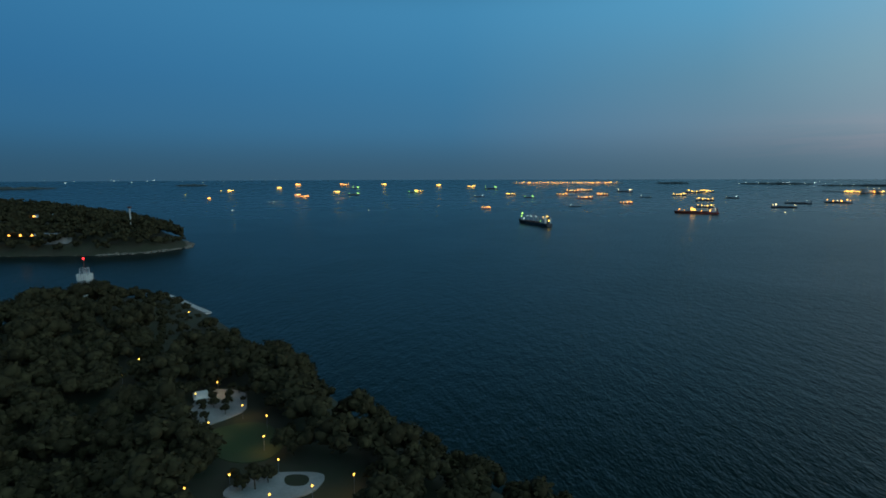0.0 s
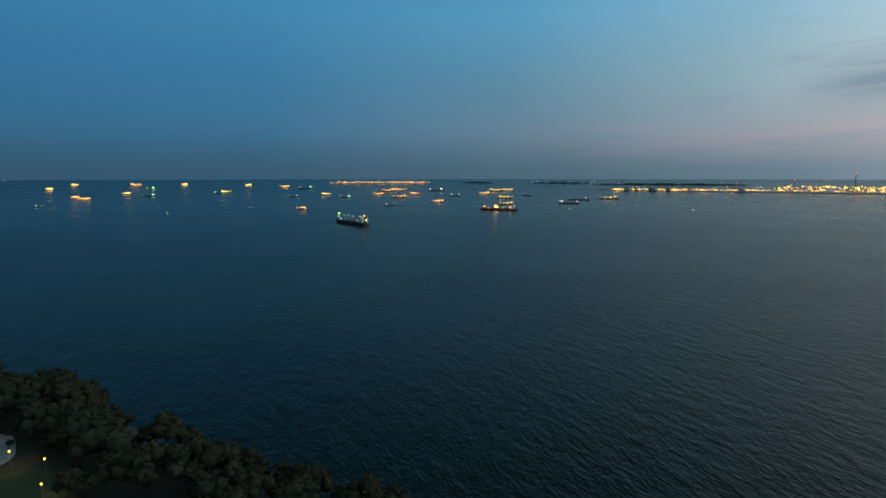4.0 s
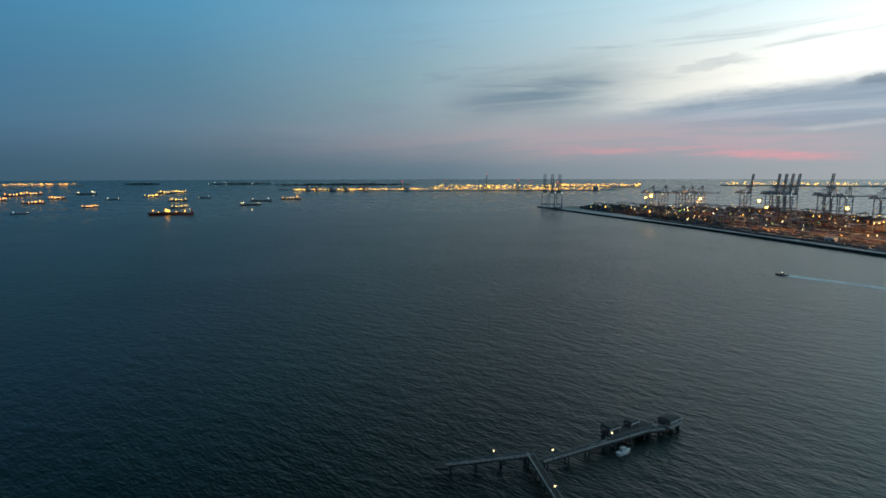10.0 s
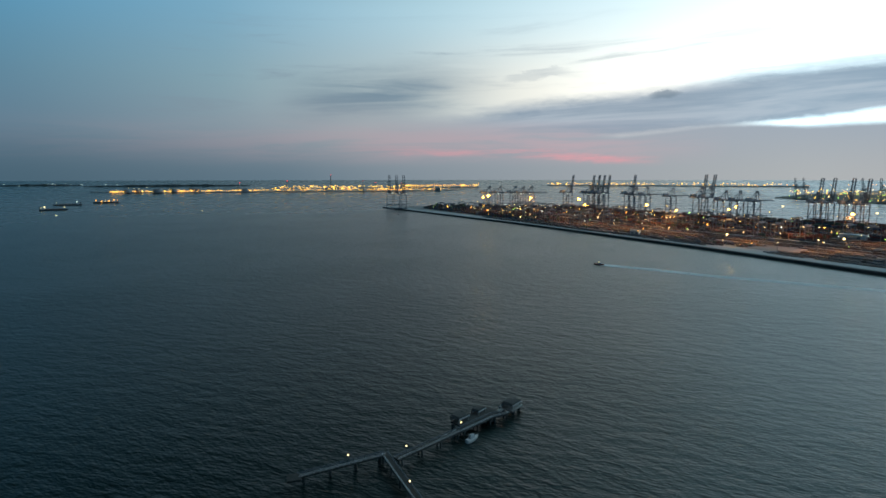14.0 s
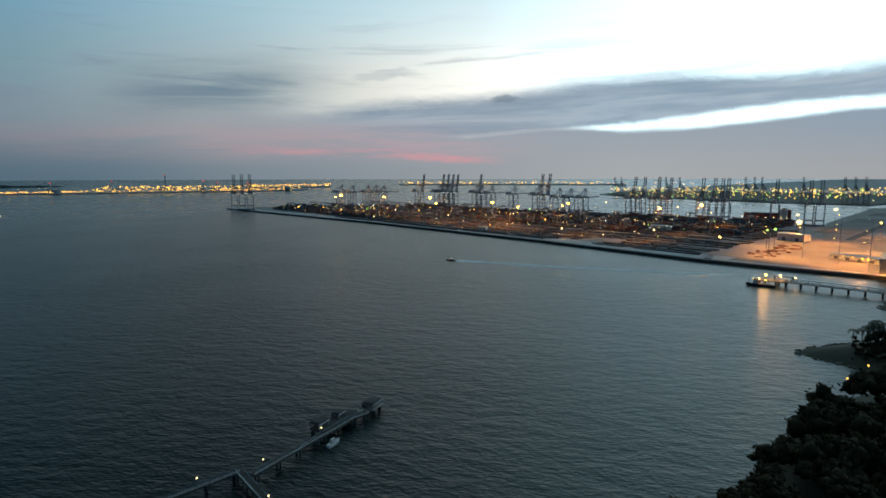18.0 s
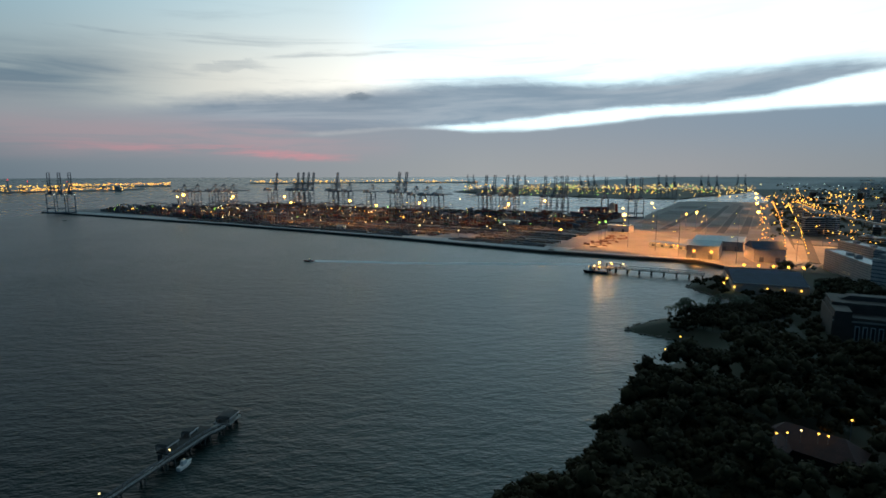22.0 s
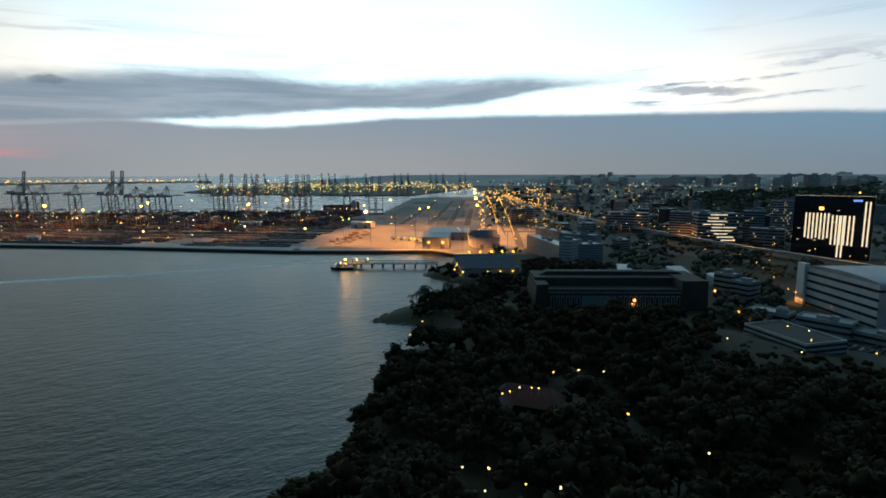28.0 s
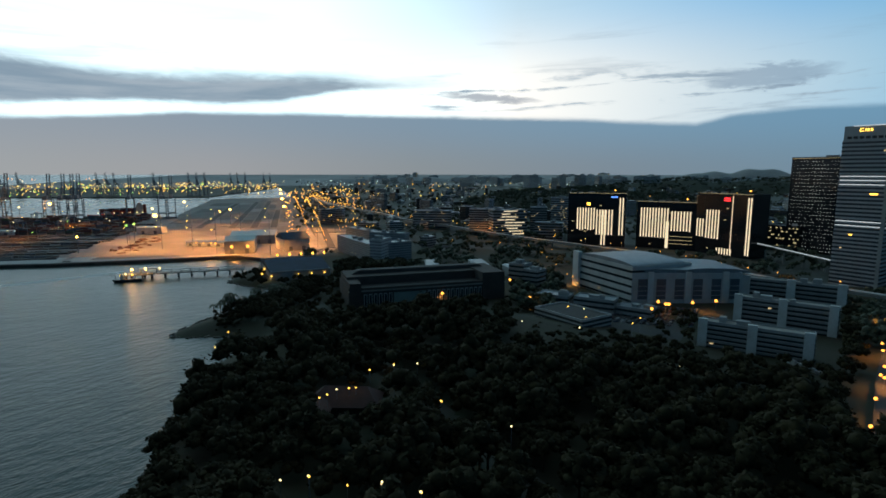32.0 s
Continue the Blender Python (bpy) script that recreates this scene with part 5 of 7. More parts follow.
# the tall office tower with pale bands
A, B = P(178.35, 655), P(181.75, 642)
tower, w, s = block("office_tower", "tall office tower with pale and dark glass bands", "office tower", A, B, 36, 138, PALEBAND, 36, 3, GREYROOF, BLUEGLASS, 0.008, 3, win=0.5)
part("crown", Geo().box(0, 0, 138, 39, 36.4, 14), PALEBAND, tower, "blank pale crown storeys")
part("corner_fin", Geo().box(w / 2 - 2, s * 18.2, 0, 3, .8, 152), GREYWALL, tower)
for k in range(7):
    part("crown_opening", Geo().box(-w * .36 + k * w * .12, s * 18.3, 140, w * .09, .3, 2.4), DARKGLASS, tower)
part("roof_mark", Geo().box(-5.6, s * 18.4, 146.6, 3, .3, .7).box(-6.8, s * 18.4, 147.3, .7, .3, 1.6).box(-5.6, s * 18.4, 148.9, 3, .3, .7).box(-2.4, s * 18.4, 146.8, .8, .3, 2.6).box(-.4, s * 18.4, 146.8, 1.6, .3, 2.4).box(2.3, s * 18.4, 146.8, 1.6, .3, 2.4), AMBER, tower, "glowing yellow rooftop mark")
part("roof_edge_light", Geo().box(w * .1, s * 18.5, 151.6, w * .8, .3, .7), FACADELIGHT, tower)
part("warning_lamp", Geo().ball(8, 0, 154, 1.0, 8, 5), REDLAMP, tower)
for z in (58, 62.2, 97, 101, 104.8):
    part("lit_floor", Geo().box(0, s * 18.1, z, w * .96, .3, .8), FACADELIGHT, tower, "row of white lights")
    part("lit_floor_side", Geo().box(w / 2 + .12, 0, z, .3, 33, .8), FACADELIGHT, tower)
part("lit_office", Geo().box(9, s * 18.2, 88, 6, .3, 1.6).box(-6, s * 18.2, 49, 3, .3, 1.2), AMBER, tower)
# the black glass tower with dotted lights
dark, w, s = block("glass_tower", "black glass tower dotted with rows of small lights", "office tower", P(174.9, 905), P(178.5, 880), 40, 128, DARKGLASS, 30, 3, ASPHALT, DARKGLASS, 0, 5)
q = random.Random(5)
for k in range(26):
    g = Geo()
    for i in range(15):
        if q.random() < 0.88:
            x = (i + .5 + .25 * (k % 2)) / 15.5 - .5
            hot = math.exp(-((x - .05) / .22) ** 2) * (k > 8)
            g.box(x * w * .95, s * 20.2, 3 + k * 4.8, .85 + .8 * hot * q.random(), .2, .55)
    part("light_row", g, DOTS, dark)
part("roof_edge_light", Geo().box(0, s * 20.2, 127.2, w, .2, .4), WINDOWLIT, dark)

# the dark glass blocks with lit vertical strips
HOTEL = [(155.55, 161.15, 842, 836, 77, 36, "a"), (162.2, 167.6, 846, 830, 66, 34, "b"), (167.6, 172.2, 826, 780, 80, 34, "c")]
for a0, a1, d0, d1, h, depth, key in HOTEL:
    o, w, s = block("glass_block", "black glass block with tall lit white strips", "office block", P(a0, d0), P(a1, d1), depth, h, DARKGLASS, 16, 3, ASPHALT, DARKGLASS, .02, 7, "strip-lit glass blocks", .3)
    left = -1 if Vector(P(a0, d0)).dot(Vector((1, 0))) * s > 0 else 1

    def strip(u, z0, z1, wide=.022):
        x = (u - .5) * w
        part("lit_strip", Geo().box(x, s * (depth / 2 + .25), z0 * h, wide * w, .3, (z1 - z0) * h), STRIPLIGHT, o, "tall lit white strip")

    f = (lambda u: u) if (Vector(P(a1, d1)) - Vector(P(a0, d0))).x * math.cos(o.rotation_euler.z) >= 0 else (lambda u: 1 - u)
    if key == "a":
        for k in range(7):
            strip(f(.17 + .048 * k), .30 + .02 * (k % 3 == 0), .73)
        for k in range(6):
            strip(f(.51 + .052 * k), .22, .70)
        for k in range(2):
            strip(f(.60 + .05 * k), .02, .70)
        for k in range(2):
            strip(f(.90 + .05 * k), .22, .93)
        part("roof_sign", Geo().box((f(.80) - .5) * w, s * (depth / 2 + .4), h * .93, 9, .4, 2.2), BLUELAMP, o, "blue glowing rooftop sign")
        part("lobby_glow", Geo().box((f(.36) - .5) * w, s * (depth / 2 + .3), h * .78, 5, .3, 4), AMBER, o)
    elif key == "b":
        for k in range(10):
            strip(f(.08 + .05 * k), .24, .88)
        for k in range(7):
            strip(f(.60 + .05 * k), .40, .82)
        strip(f(.53), .02, .6, .05)
        for k in range(3):
            part("terrace_lights", Geo().box((f(.75) - .5) * w, s * (depth / 2 + .3), h * (.12 + .08 * k), w * .4, .3, .5), WINDOWLIT, o)
    else:
        for k in range(3):
            strip(f(.02 + .055 * k), .28, .58)
        for k in range(5):
            strip(f(.2 + .055 * k), .26, .74)
        strip(f(.66), .06, .98, .012)
        for k in range(6):
            strip(f(.42 + .05 * k), .02, .12)
        for k in range(2):
            strip(f(.93 + .045 * k), .05, .96)
        part("roof_sign", Geo().box((f(.56) - .5) * w, s * (depth / 2 + .4), h * .93, 9, .4, 1.6).box((f(.56) - .5) * w, s * (depth / 2 + .4), h * .895, 9, .4, 1.6), REDLAMP, o, "red glowing rooftop sign")
    part("roof_edge_light", Geo().box(0, s * (depth / 2 + .2), h + .9, w, .2, .35), WINDOWLIT, o)
    part("roof_lamp", Geo().ball(w * .3, 0, h + 5, 1.2, 8, 5), SODIUM, o)
block("low_glass_block", "low glass block with yellow lit floors", "office block", P(172.6, 905), P(176, 890), 30, 34, DARKGLASS, 7, 3, ASPHALT, DARKGLASS, .6, 15)
bridge = thing("lit_walkway", "elevated walkway edged with a line of white light", "walkway")
pa, pb = Vector(P(172.8, 795)), Vector(P(180.5, 700))
part("deck_slab", Geo().bar((pa.x, pa.y, 22), (pb.x, pb.y, 15), 6, 1.2), CONCRETE, bridge)
part("edge_light", Geo().bar((pa.x, pa.y + 3.4, 22.8), (pb.x, pb.y + 3.4, 15.8), .5, .7), FACADELIGHT, bridge)
for k in range(5):
    p = pa.lerp(pb, (k + .5) / 5)
    part("pier", Geo().bar((p.x, p.y, 2), (p.x, p.y, 16), 1.8, n=8), CONCRETE, bridge)
# the block with lit floors
led, w, s = block("office_block", "pale office block with bright lit floors", "office block", P(147.9, 930), P(151.4, 950), 30, 44, GREYWALL, 9, 3, seed=21, lit=.1)
q = random.Random(2)
for k in range(9):
    for i in range(2):
        x = q.uniform(-.3, .3) * w
        part("lit_floor", Geo().box(x, s * 15.2, 2.5 + k * 4.9, q.uniform(.18, .42) * w, .3, 1.3), STRIPLIGHT, led)
block("office_block", "grey office block with dark windows", "office block", P(145.4, 960), P(147.6, 955), 24, 44, GREYWALL, 11, 3, seed=22)
block("office_block", "grey office block with dark windows", "office block", P(151.7, 985), P(153.4, 985), 24, 46, GREYWALL, 11, 3, seed=23)
block("office_block", "low grey office block", "office block", P(152.2, 900), P(155, 895), 24, 27, GREYWALL, 6, 3, seed=24)
block("office_block", "pale office block with lit windows", "office block", P(153.8, 1060), P(156.2, 1060), 24, 60, OFFWHITE, 14, 3, seed=25, lit=.3)
block("office_block", "grey office block by the flyover", "office block", P(139.5, 1060), P(143.4, 1050), 26, 34, GREYWALL, 7, 3, seed=26)

# the white printing works with arched roofs
SLATE = material("blue_grey_glazing", (0.1, 0.12, 0.15), (0.075, 0.09, 0.11), 0.35, scale=0.15)
A, B, C = P(156.5, 530), P(162.05, 466), P(171.8, 506)
works, w, s = block("factory", "large white factory with grey roofs and dark window bands", "factory", A, B, 62, 31, OFFWHITE, 5, 3, GREYROOF, GLASS, 0, 31, win=.34, plant=False)
rings = []
for j in range(17):
    tt = math.pi * j / 16
    rings.append([(-math.cos(tt) * w * .46, y, 31.4 + math.sin(tt) * 3.6) for y in (-28, 27)] + [(-math.cos(tt) * w * .46, y, 31.2) for y in (27, -28)])
part("arched_roof", Geo().hull(rings), GREYROOF, works, "broad arched grey metal roof")
part("stair_tower", Geo().box(w * .46, s * 31.5, 0, 9, 4, 35), WHITE, works).location.x = -w * .92 if (Vector(B) - Vector(A)).x * math.cos(works.rotation_euler.z) > 0 else 0
hall, w, s = block("factory_hall", "long white factory hall with tall dark windows", "factory", B, C, 60, 26, OFFWHITE, 1, 3, BLUEROOF, GREYWALL, 0, 32, win=.02, plant=False, band=False)
for k in range(6):
    bay = part("hall_window", Geo().box((k / 6 - .40) * w, s * 30.2, 5, w * .085, .3, 17), SLATE, hall, "tall blue-grey glazed bay")
    for i in range(3):
        part("glazing_bar", Geo().box((k / 6 - .40) * w, s * 30.45, 8 + 4 * i, w * .085, .25, .35), OFFWHITE, bay)
for k in (0.02, .36, .7):
    part("pilaster", Geo().box((k - .35) * w, s * 30.5, 0, w * .05, 1.0, 28), WHITE, hall)
for k, (u0, r) in enumerate(((-.2, 22), (.25, 26))):
    rings = []
    for j in range(13):
        tt = math.pi * j / 12
        rings.append([(u0 * w - math.cos(tt) * r * 1.25, y, 26.2 + math.sin(tt) * r * .15) for y in (-26, 26)] + [(u0 * w - math.cos(tt) * r * 1.25, y, 26.0) for y in (26, -26)])
    part("arched_roof", Geo().hull(rings), GREYROOF, hall, "arched grey metal roof")
g = Geo()
for k in range(16):
    g.box(0, -26 + k * 3.5, 26.3, w * .94, .25, .5)
part("roof_ribs", g, BLUEROOF, hall)

# pale walk-up flats with white stair towers
for a0, a1, d0, d1, h, label in ((168.5, 177.9, 366, 362, 17, "pale five-storey flats with white stair towers above the wood"), (171.4, 179.4, 438, 432, 20, "pale flats with white stair towers behind trees"), (171.9, 179.8, 516, 512, 21, "grey flats with pale stair towers")):
    o, w, s = block("apartment_block", label, "apartment block", P(a0, d0), P(a1, d1), 11, h, GREYWALL, 6, 3, CONCRETE, GLASS, .012, int(d0), "pale flats", .45)
    for k in (-.47, -.02, .45):
        part("stair_tower", Geo().box(k * w, s * 5.9, 0, w * .085, 2.2, h + 2.6), WHITE, o, "plain white stair tower")
    for k in range(6):
        part("gallery", Geo().box(0, s * 6.0, k * h / 6 + .2, w * .96, 1.3, .9), GREYWALL, o, "grey gallery parapet")
wall = single("garden_wall", Geo().bar((31, -361, 5.5), (21, -352, 5.5), 1.2, 4.6).bar((20.4, -351.5, 5.2), (12, -345, 5.2), 1.2, 4.2).bar((11.4, -344.5, 5), (4, -339, 5), 1.2, 3.8), OFFWHITE, "pale boundary wall below the flats", "wall")

# the old power house
SAGE = material("sage_panel", (0.26, 0.33, 0.3), (0.2, 0.26, 0.235), 0.8, scale=0.1)
A, B = P(132.6, 424), P(149.2, 462)
ph, w, s = block("power_house", "long dark brown power house with tall window bays", "power house", A, B, 52, 17, BROWNWALL, 1, 3, ASPHALT, GLASS, 0, 41, plant=False, band=False)
part("upper_hall", Geo().box(0, -s * 8, 17, w * .98, 32, 7), BROWNWALL, ph)
part("roof_monitor", Geo().box(0, -s * 8, 24, w * .9, 10, 3, 0, .9), ASPHALT, ph)
part("ledge", Geo().box(0, s * 26.4, 15.2, w, 1.0, 1.0), CONCRETE, ph)
part("end_block", Geo().box(w * .42, s * 4, 0, w * .15, 46, 25), BROWNWALL, ph)
part("end_block", Geo().box(-w * .46, s * 4, 0, w * .07, 46, 22), BROWNWALL, ph)
for k in range(26):
    u = -.40 + .76 * k / 25
    if abs(k - 9) < 3.6:
        continue
    bay = part("window_bay", Geo().box(u * w, s * 26.15, 3, w * .019, .3, 10), OFFWHITE, ph, "tall pale window bay")
    part("pane", Geo().box(u * w, s * 26.35, 3.4, w * .012, .2, 9), GLASS, bay)
part("blank_panel", Geo().box(-.128 * w, s * 26.15, 2, w * .2, .3, 11), SAGE, ph, "plain grey panelled wall")
# sheds and lots along its far side
for k, (a, d, L) in enumerate(((141.5, 600, 60), (146.5, 610, 50), (150.3, 560, 34), (151.8, 520, 26))):
    x, y = P(a, d)
    t = thing("shed", "low pale shed behind the power house", "shed", "low sheds", Matrix.LocRotScale((x, y, 2.8), Euler((0, 0, radians(-50 + 6 * k))), None))
    part("wall", Geo().box(0, 0, 0, L, 16, 7 + 5 * (k > 1)), GREYWALL, t)
    part("roof", Geo().box(0, 0, 7 + 5 * (k > 1), L + 1, 17, 1.6, 0, .8), GREYROOF, t)
    part("door", Geo().box(0, 8.1, 0, 5, .2, 4.4), STEEL, t)
for k, (a0, a1, d0, h) in enumerate(((149.6, 151.2, 520, 22), (151.0, 152.6, 500, 20), (152.6, 155.8, 440, 11), (156.4, 160.4, 430, 12), (160.6, 164, 425, 8))):
    block("low_block", "low dark office block among trees", "office block", P(a0, d0), P(a1, d0 - 8), 16, h, GREYWALL, max(2, h // 4), 2.8, seed=60 + k, lit=.01)
block("car_park", "open three-storey parking deck with pale parapets", "parking deck", P(152.4, 402), P(157.4, 370), 30, 9, OFFWHITE, 3, 2.8, ASPHALT, ASPHALT, 0, 70, win=.55, plant=False)

# pale wings of the estate behind the blue-roofed store
for k, (a0, d0, a1, d1, h, dep) in enumerate(((131.6, 760, 135.2, 640, 22, 18), (134.9, 628, 136.1, 622, 31, 30), (136.6, 640, 139.3, 655, 25, 22), (132.5, 850, 136, 760, 24, 16), (134.9, 760, 138.6, 740, 25, 18))):
    block("estate_wing", "pale grey estate wing with dark window bands", "apartment block", P(a0, d0), P(a1, d1), dep, h, OFFWHITE if k == 1 else GREYWALL, 9, 3, seed=80 + k, lit=.01, group="estate wings", win=.3, glass=SLATE)

# the blue-roofed store by the pier
A, B = P(124.9, 565), P(130.8, 575)
store, w, s = block("warehouse", "low warehouse with a blue metal roof ringed by lamps", "warehouse", A, B, 96, 8, GREYWALL, 1, 3, BLUEROOF, GLASS, 0, 90, plant=False, band=False)
part("pitched_roof", Geo().add([(-w / 2 - 1, -49, 8), (w / 2 + 1, -49, 8), (w / 2 + 1, 49, 8), (-w / 2 - 1, 49, 8), (-w / 2 - 1, 0, 14.5), (w / 2 + 1, 0, 14.5)], [(0, 1, 5, 4), (4, 5, 2, 3), (0, 4, 3), (1, 2, 5), (3, 2, 1, 0)]), BLUEROOF, store, "ribbed blue metal roof")
g = Geo()
for k in range(30):
    x = (k / 29 - .5) * w
    g.bar((x, -49, 8.2), (x, 0, 14.7), .25, .3).bar((x, 0, 14.7), (x, 49, 8.2), .25, .3)
part("roof_ribs", g, BLUEROOF, store)

# ---- sheds and yard on the reclaimed land ----
def shed(name, label, p, q, depth, h, roof_h, wall, roof, lampset=()):
    c, w, rz = facing(p, q)
    n = Vector((math.sin(rz), -math.cos(rz)))
    n = n if n.dot(c) > 0 else -n
    c = c + n * depth / 2
    t = thing(name, label, "shed", "terminal sheds", Matrix.LocRotScale((c.x, c.y, 4), Euler((0, 0, rz)), None))
    s = 1 if n.dot(Vector((-math.sin(rz), math.cos(rz)))) < 0 else -1
    part("wall", Geo().box(0, 0, 0, w, depth, h), wall, t)
    d = depth / 2
    part("roof", Geo().add([(-w / 2 - 1, -d - 1, h), (w / 2 + 1, -d - 1, h), (w / 2 + 1, d + 1, h), (-w / 2 - 1, d + 1, h), (-w / 2 - 1, 0, h + roof_h), (w / 2 + 1, 0, h + roof_h)], [(0, 1, 5, 4), (4, 5, 2, 3), (0, 4, 3), (1, 2, 5), (3, 2, 1, 0)]), roof, t)
    for k in range(max(2, int(w / 14))):
        u = (k + .5) / max(2, int(w / 14)) - .5
        part("door", Geo().box(u * w, s * (d + .1), 0, 5, .3, min(6, h * .6)), STEEL, t)
    for u, z, r in lampset:
        part("wall_lamp", Geo().ball(u * w, s * (d + 1.6), z, r, 8, 5), SODIUM, t)
    return t


shed("workshop", "grey workshop shed lit by two orange wall lamps", P(120.6, 766), P(123.4, 762), 46, 17, 5, GREYWALL, GREYROOF, ((-.25, 10, 1.7), (.28, 10, 1.9)))
shed("long_shed", "long pale-roofed open shed on the reclaimed yard", P(121.2, 868), P(125.4, 862), 60, 13, 5, GREYWALL, STEELLIGHT)
shed("gabled_store", "gabled pale store by the sea wall", P(126.3, 768), P(128.8, 778), 42, 16, 8, OFFWHITE, BLUEROOF)
shed("lit_canopy", "low canopy glowing orange underneath", P(117.2, 880), P(120.5, 846), 14, 6, 2, WHITE, GREYROOF, ((.2, 5, 1.2), (.32, 5, 1.6), (0, 5, 1.0), (-.2, 5, .8)))
shed("pump_house", "small square pump house lit orange", P(113.2, 1080), P(115.2, 1062), 22, 12, 1, WHITE, GREYROOF)
shed("gate_house", "small pale gate house on the terminal", P(102.4, 1180), P(104.2, 1165), 16, 9, 1, WHITE, GREYROOF)
shed("gate_house", "small pale lit hut by the sea wall", P(85.3, 1090), P(86.1, 1085), 10, 8, 1, WHITE, GREYROOF)
slab("ground_reclaimed_yard", [(1125, -560), (1362, -686), (1990, -1136), (2030, -1232), (1885, -1438), (1190, -918), (760, -610), (860, -500), (1010, -505)], 4.06, YARDPALE, "pale reclaimed yard crossed by dark strips", 3.5)
# long dark strips run down the reclaimed yard, with paved bays between them
D1, D2 = Vector((0.80, -0.60)), Vector((0.60, 0.80))
RD = math.atan2(D1.y, D1.x)
BAY = material("worn_bay_paving", (0.125, 0.115, 0.108), (0.085, 0.08, 0.074), 0.85, scale=0.03, fine=12, each=0.3)
yard_floor = bpy.data.objects["ground_terminal"]


def on_yard(s, l, name, long, wide, mat, z=4.1):
    c = D1 * s + D2 * l
    ob = new(name, Geo().box(c.x, c.y, z, long, wide, .14, RD).mesh(name, mat))
    ob.parent = yard_floor


for l, s0, s1 in ((168, 1130, 1980), (108, 1120, 2060), (67, 1110, 2100), (30, 1110, 1620)):
    n = int((s1 - s0) / 85)
    for k in range(n):
        on_yard(s0 + (k + .5) * (s1 - s0) / n, l, "dark_strip", (s1 - s0) / n - 1.5, 13, ASPHALT, 4.14)
for l, wide, s0, s1 in ((212, 60, 1240, 1900), (138, 42, 1140, 2040), (87.5, 23, 1120, 2080), (48.5, 20, 1120, 2080), (10, 22, 1120, 2080), (-28, 34, 1160, 2080)):
    s = s0
    k = 0
    while s < s1:
        long = (74, 98, 120)[(k + int(l)) % 3] * (1 + (s - s0) / 900)
        on_yard(s + long / 2, l, "paving_bay", long - 5 - (s - s0) * .008, wide, YARD if (k * 7 + int(l)) % 5 == 0 else BAY)
        s += long
        k += 1
single("lit_apron", Geo().prism([(745, -262), (650, -400), (760, -480), (1010, -500), (1030, -455), (900, -390)][::-1], 4.0, 4.16), YARDPALE, "pale paved apron at the end of the old yard", kind="structure")
g = Geo()
q = random.Random(14)
for k in range(40):
    t = q.random()
    p = Vector((770, -300)).lerp(Vector((880, -400)), t) + Vector((q.uniform(-10, 40), q.uniform(-25, 10)))
    g.box(p.x, p.y, 4.1, q.uniform(3, 14), q.uniform(2, 8), q.uniform(.6, 2.2), q.uniform(0, 3), .6)
single("spoil_heaps", g, RUST, "low heaps of soil and scrap on the apron", "heaps", kind="stuff")
slab("ground_lorry_park", [P(129.2, 735), P(131.2, 770), P(132.6, 900), P(133.2, 1060), P(128.6, 1090), P(128.6, 900)], 2.75, YARDPALE, "paved lorry park lit orange beside the roads", 1.0)
# container ship in the channel
L = 122
cs = thing("container_ship", "dark red container ship loaded high at the back berth", "ship", m=Matrix.LocRotScale((1370, -556, 0), Euler((0, 0, radians(61.3))), None))
part("hull", hull_shape(L, 30, 11), HULLRED, cs)
part("superstructure", Geo().box(-L * .32, 0, 13, 14, 28, 22).box(-L * .32, 0, 35, 8, 31, 4), WHITE, cs)
part("funnel", Geo().box(-L * .4, 0, 13, 8, 8, 22, 0, .8), HULLRED, cs)
q = random.Random(9)
CARGO = many_coloured("ship_cargo", [(0.34, 0.045, 0.035), (0.28, 0.045, 0.04), (0.14, 0.04, 0.04), (0.36, 0.07, 0.045), (0.08, 0.07, 0.09)])
for b in range(6):
    g = Geo()
    for r in range(9):
        for k in range(q.randrange(3, 6)):
            g.box(-L * .25 + b * 13.2, -12 + r * 3, 13.2 + k * 2.65, 12.2, 2.5, 2.6)
    part("container_bay", g, CARGO, cs, kind="stuff")
for x in (-46, -34, -20, -4, 12, 28, 44):
    part("deck_lamp", Geo().ball(x, 15.6, 17, 1.0, 6, 4), WARM, cs)
for k in range(8):
    part("rail_lamp", Geo().box(-20 + k * 8, 15.5, 13, 3, .4, .5), REDLAMP, cs)

# ---- floodlight masts of the terminal ----
def mast(x, y, h, r, mat, label="tall floodlight mast with orange lamps", z=4.0):
    p, s = far_xy(x, y, z)
    r = r * 1.25
    t = thing("floodlight_mast", label, "floodlight", "floodlight masts", Matrix.Translation(p) @ Matrix.Scale(s, 4))
    part("mast", Geo().bar((0, 0, 0), (0, 0, h), .7, n=6), STEEL, t)
    part("lamp_ring", Geo().cyl(0, 0, h - .8, 1.6, .6, 10), STEELLIGHT, t)
    part("lamp_head", Geo().ball(0, 0, h + r * .5, r, 8, 5, .8), mat, t)
    return p + Vector((0, 0, h * s))


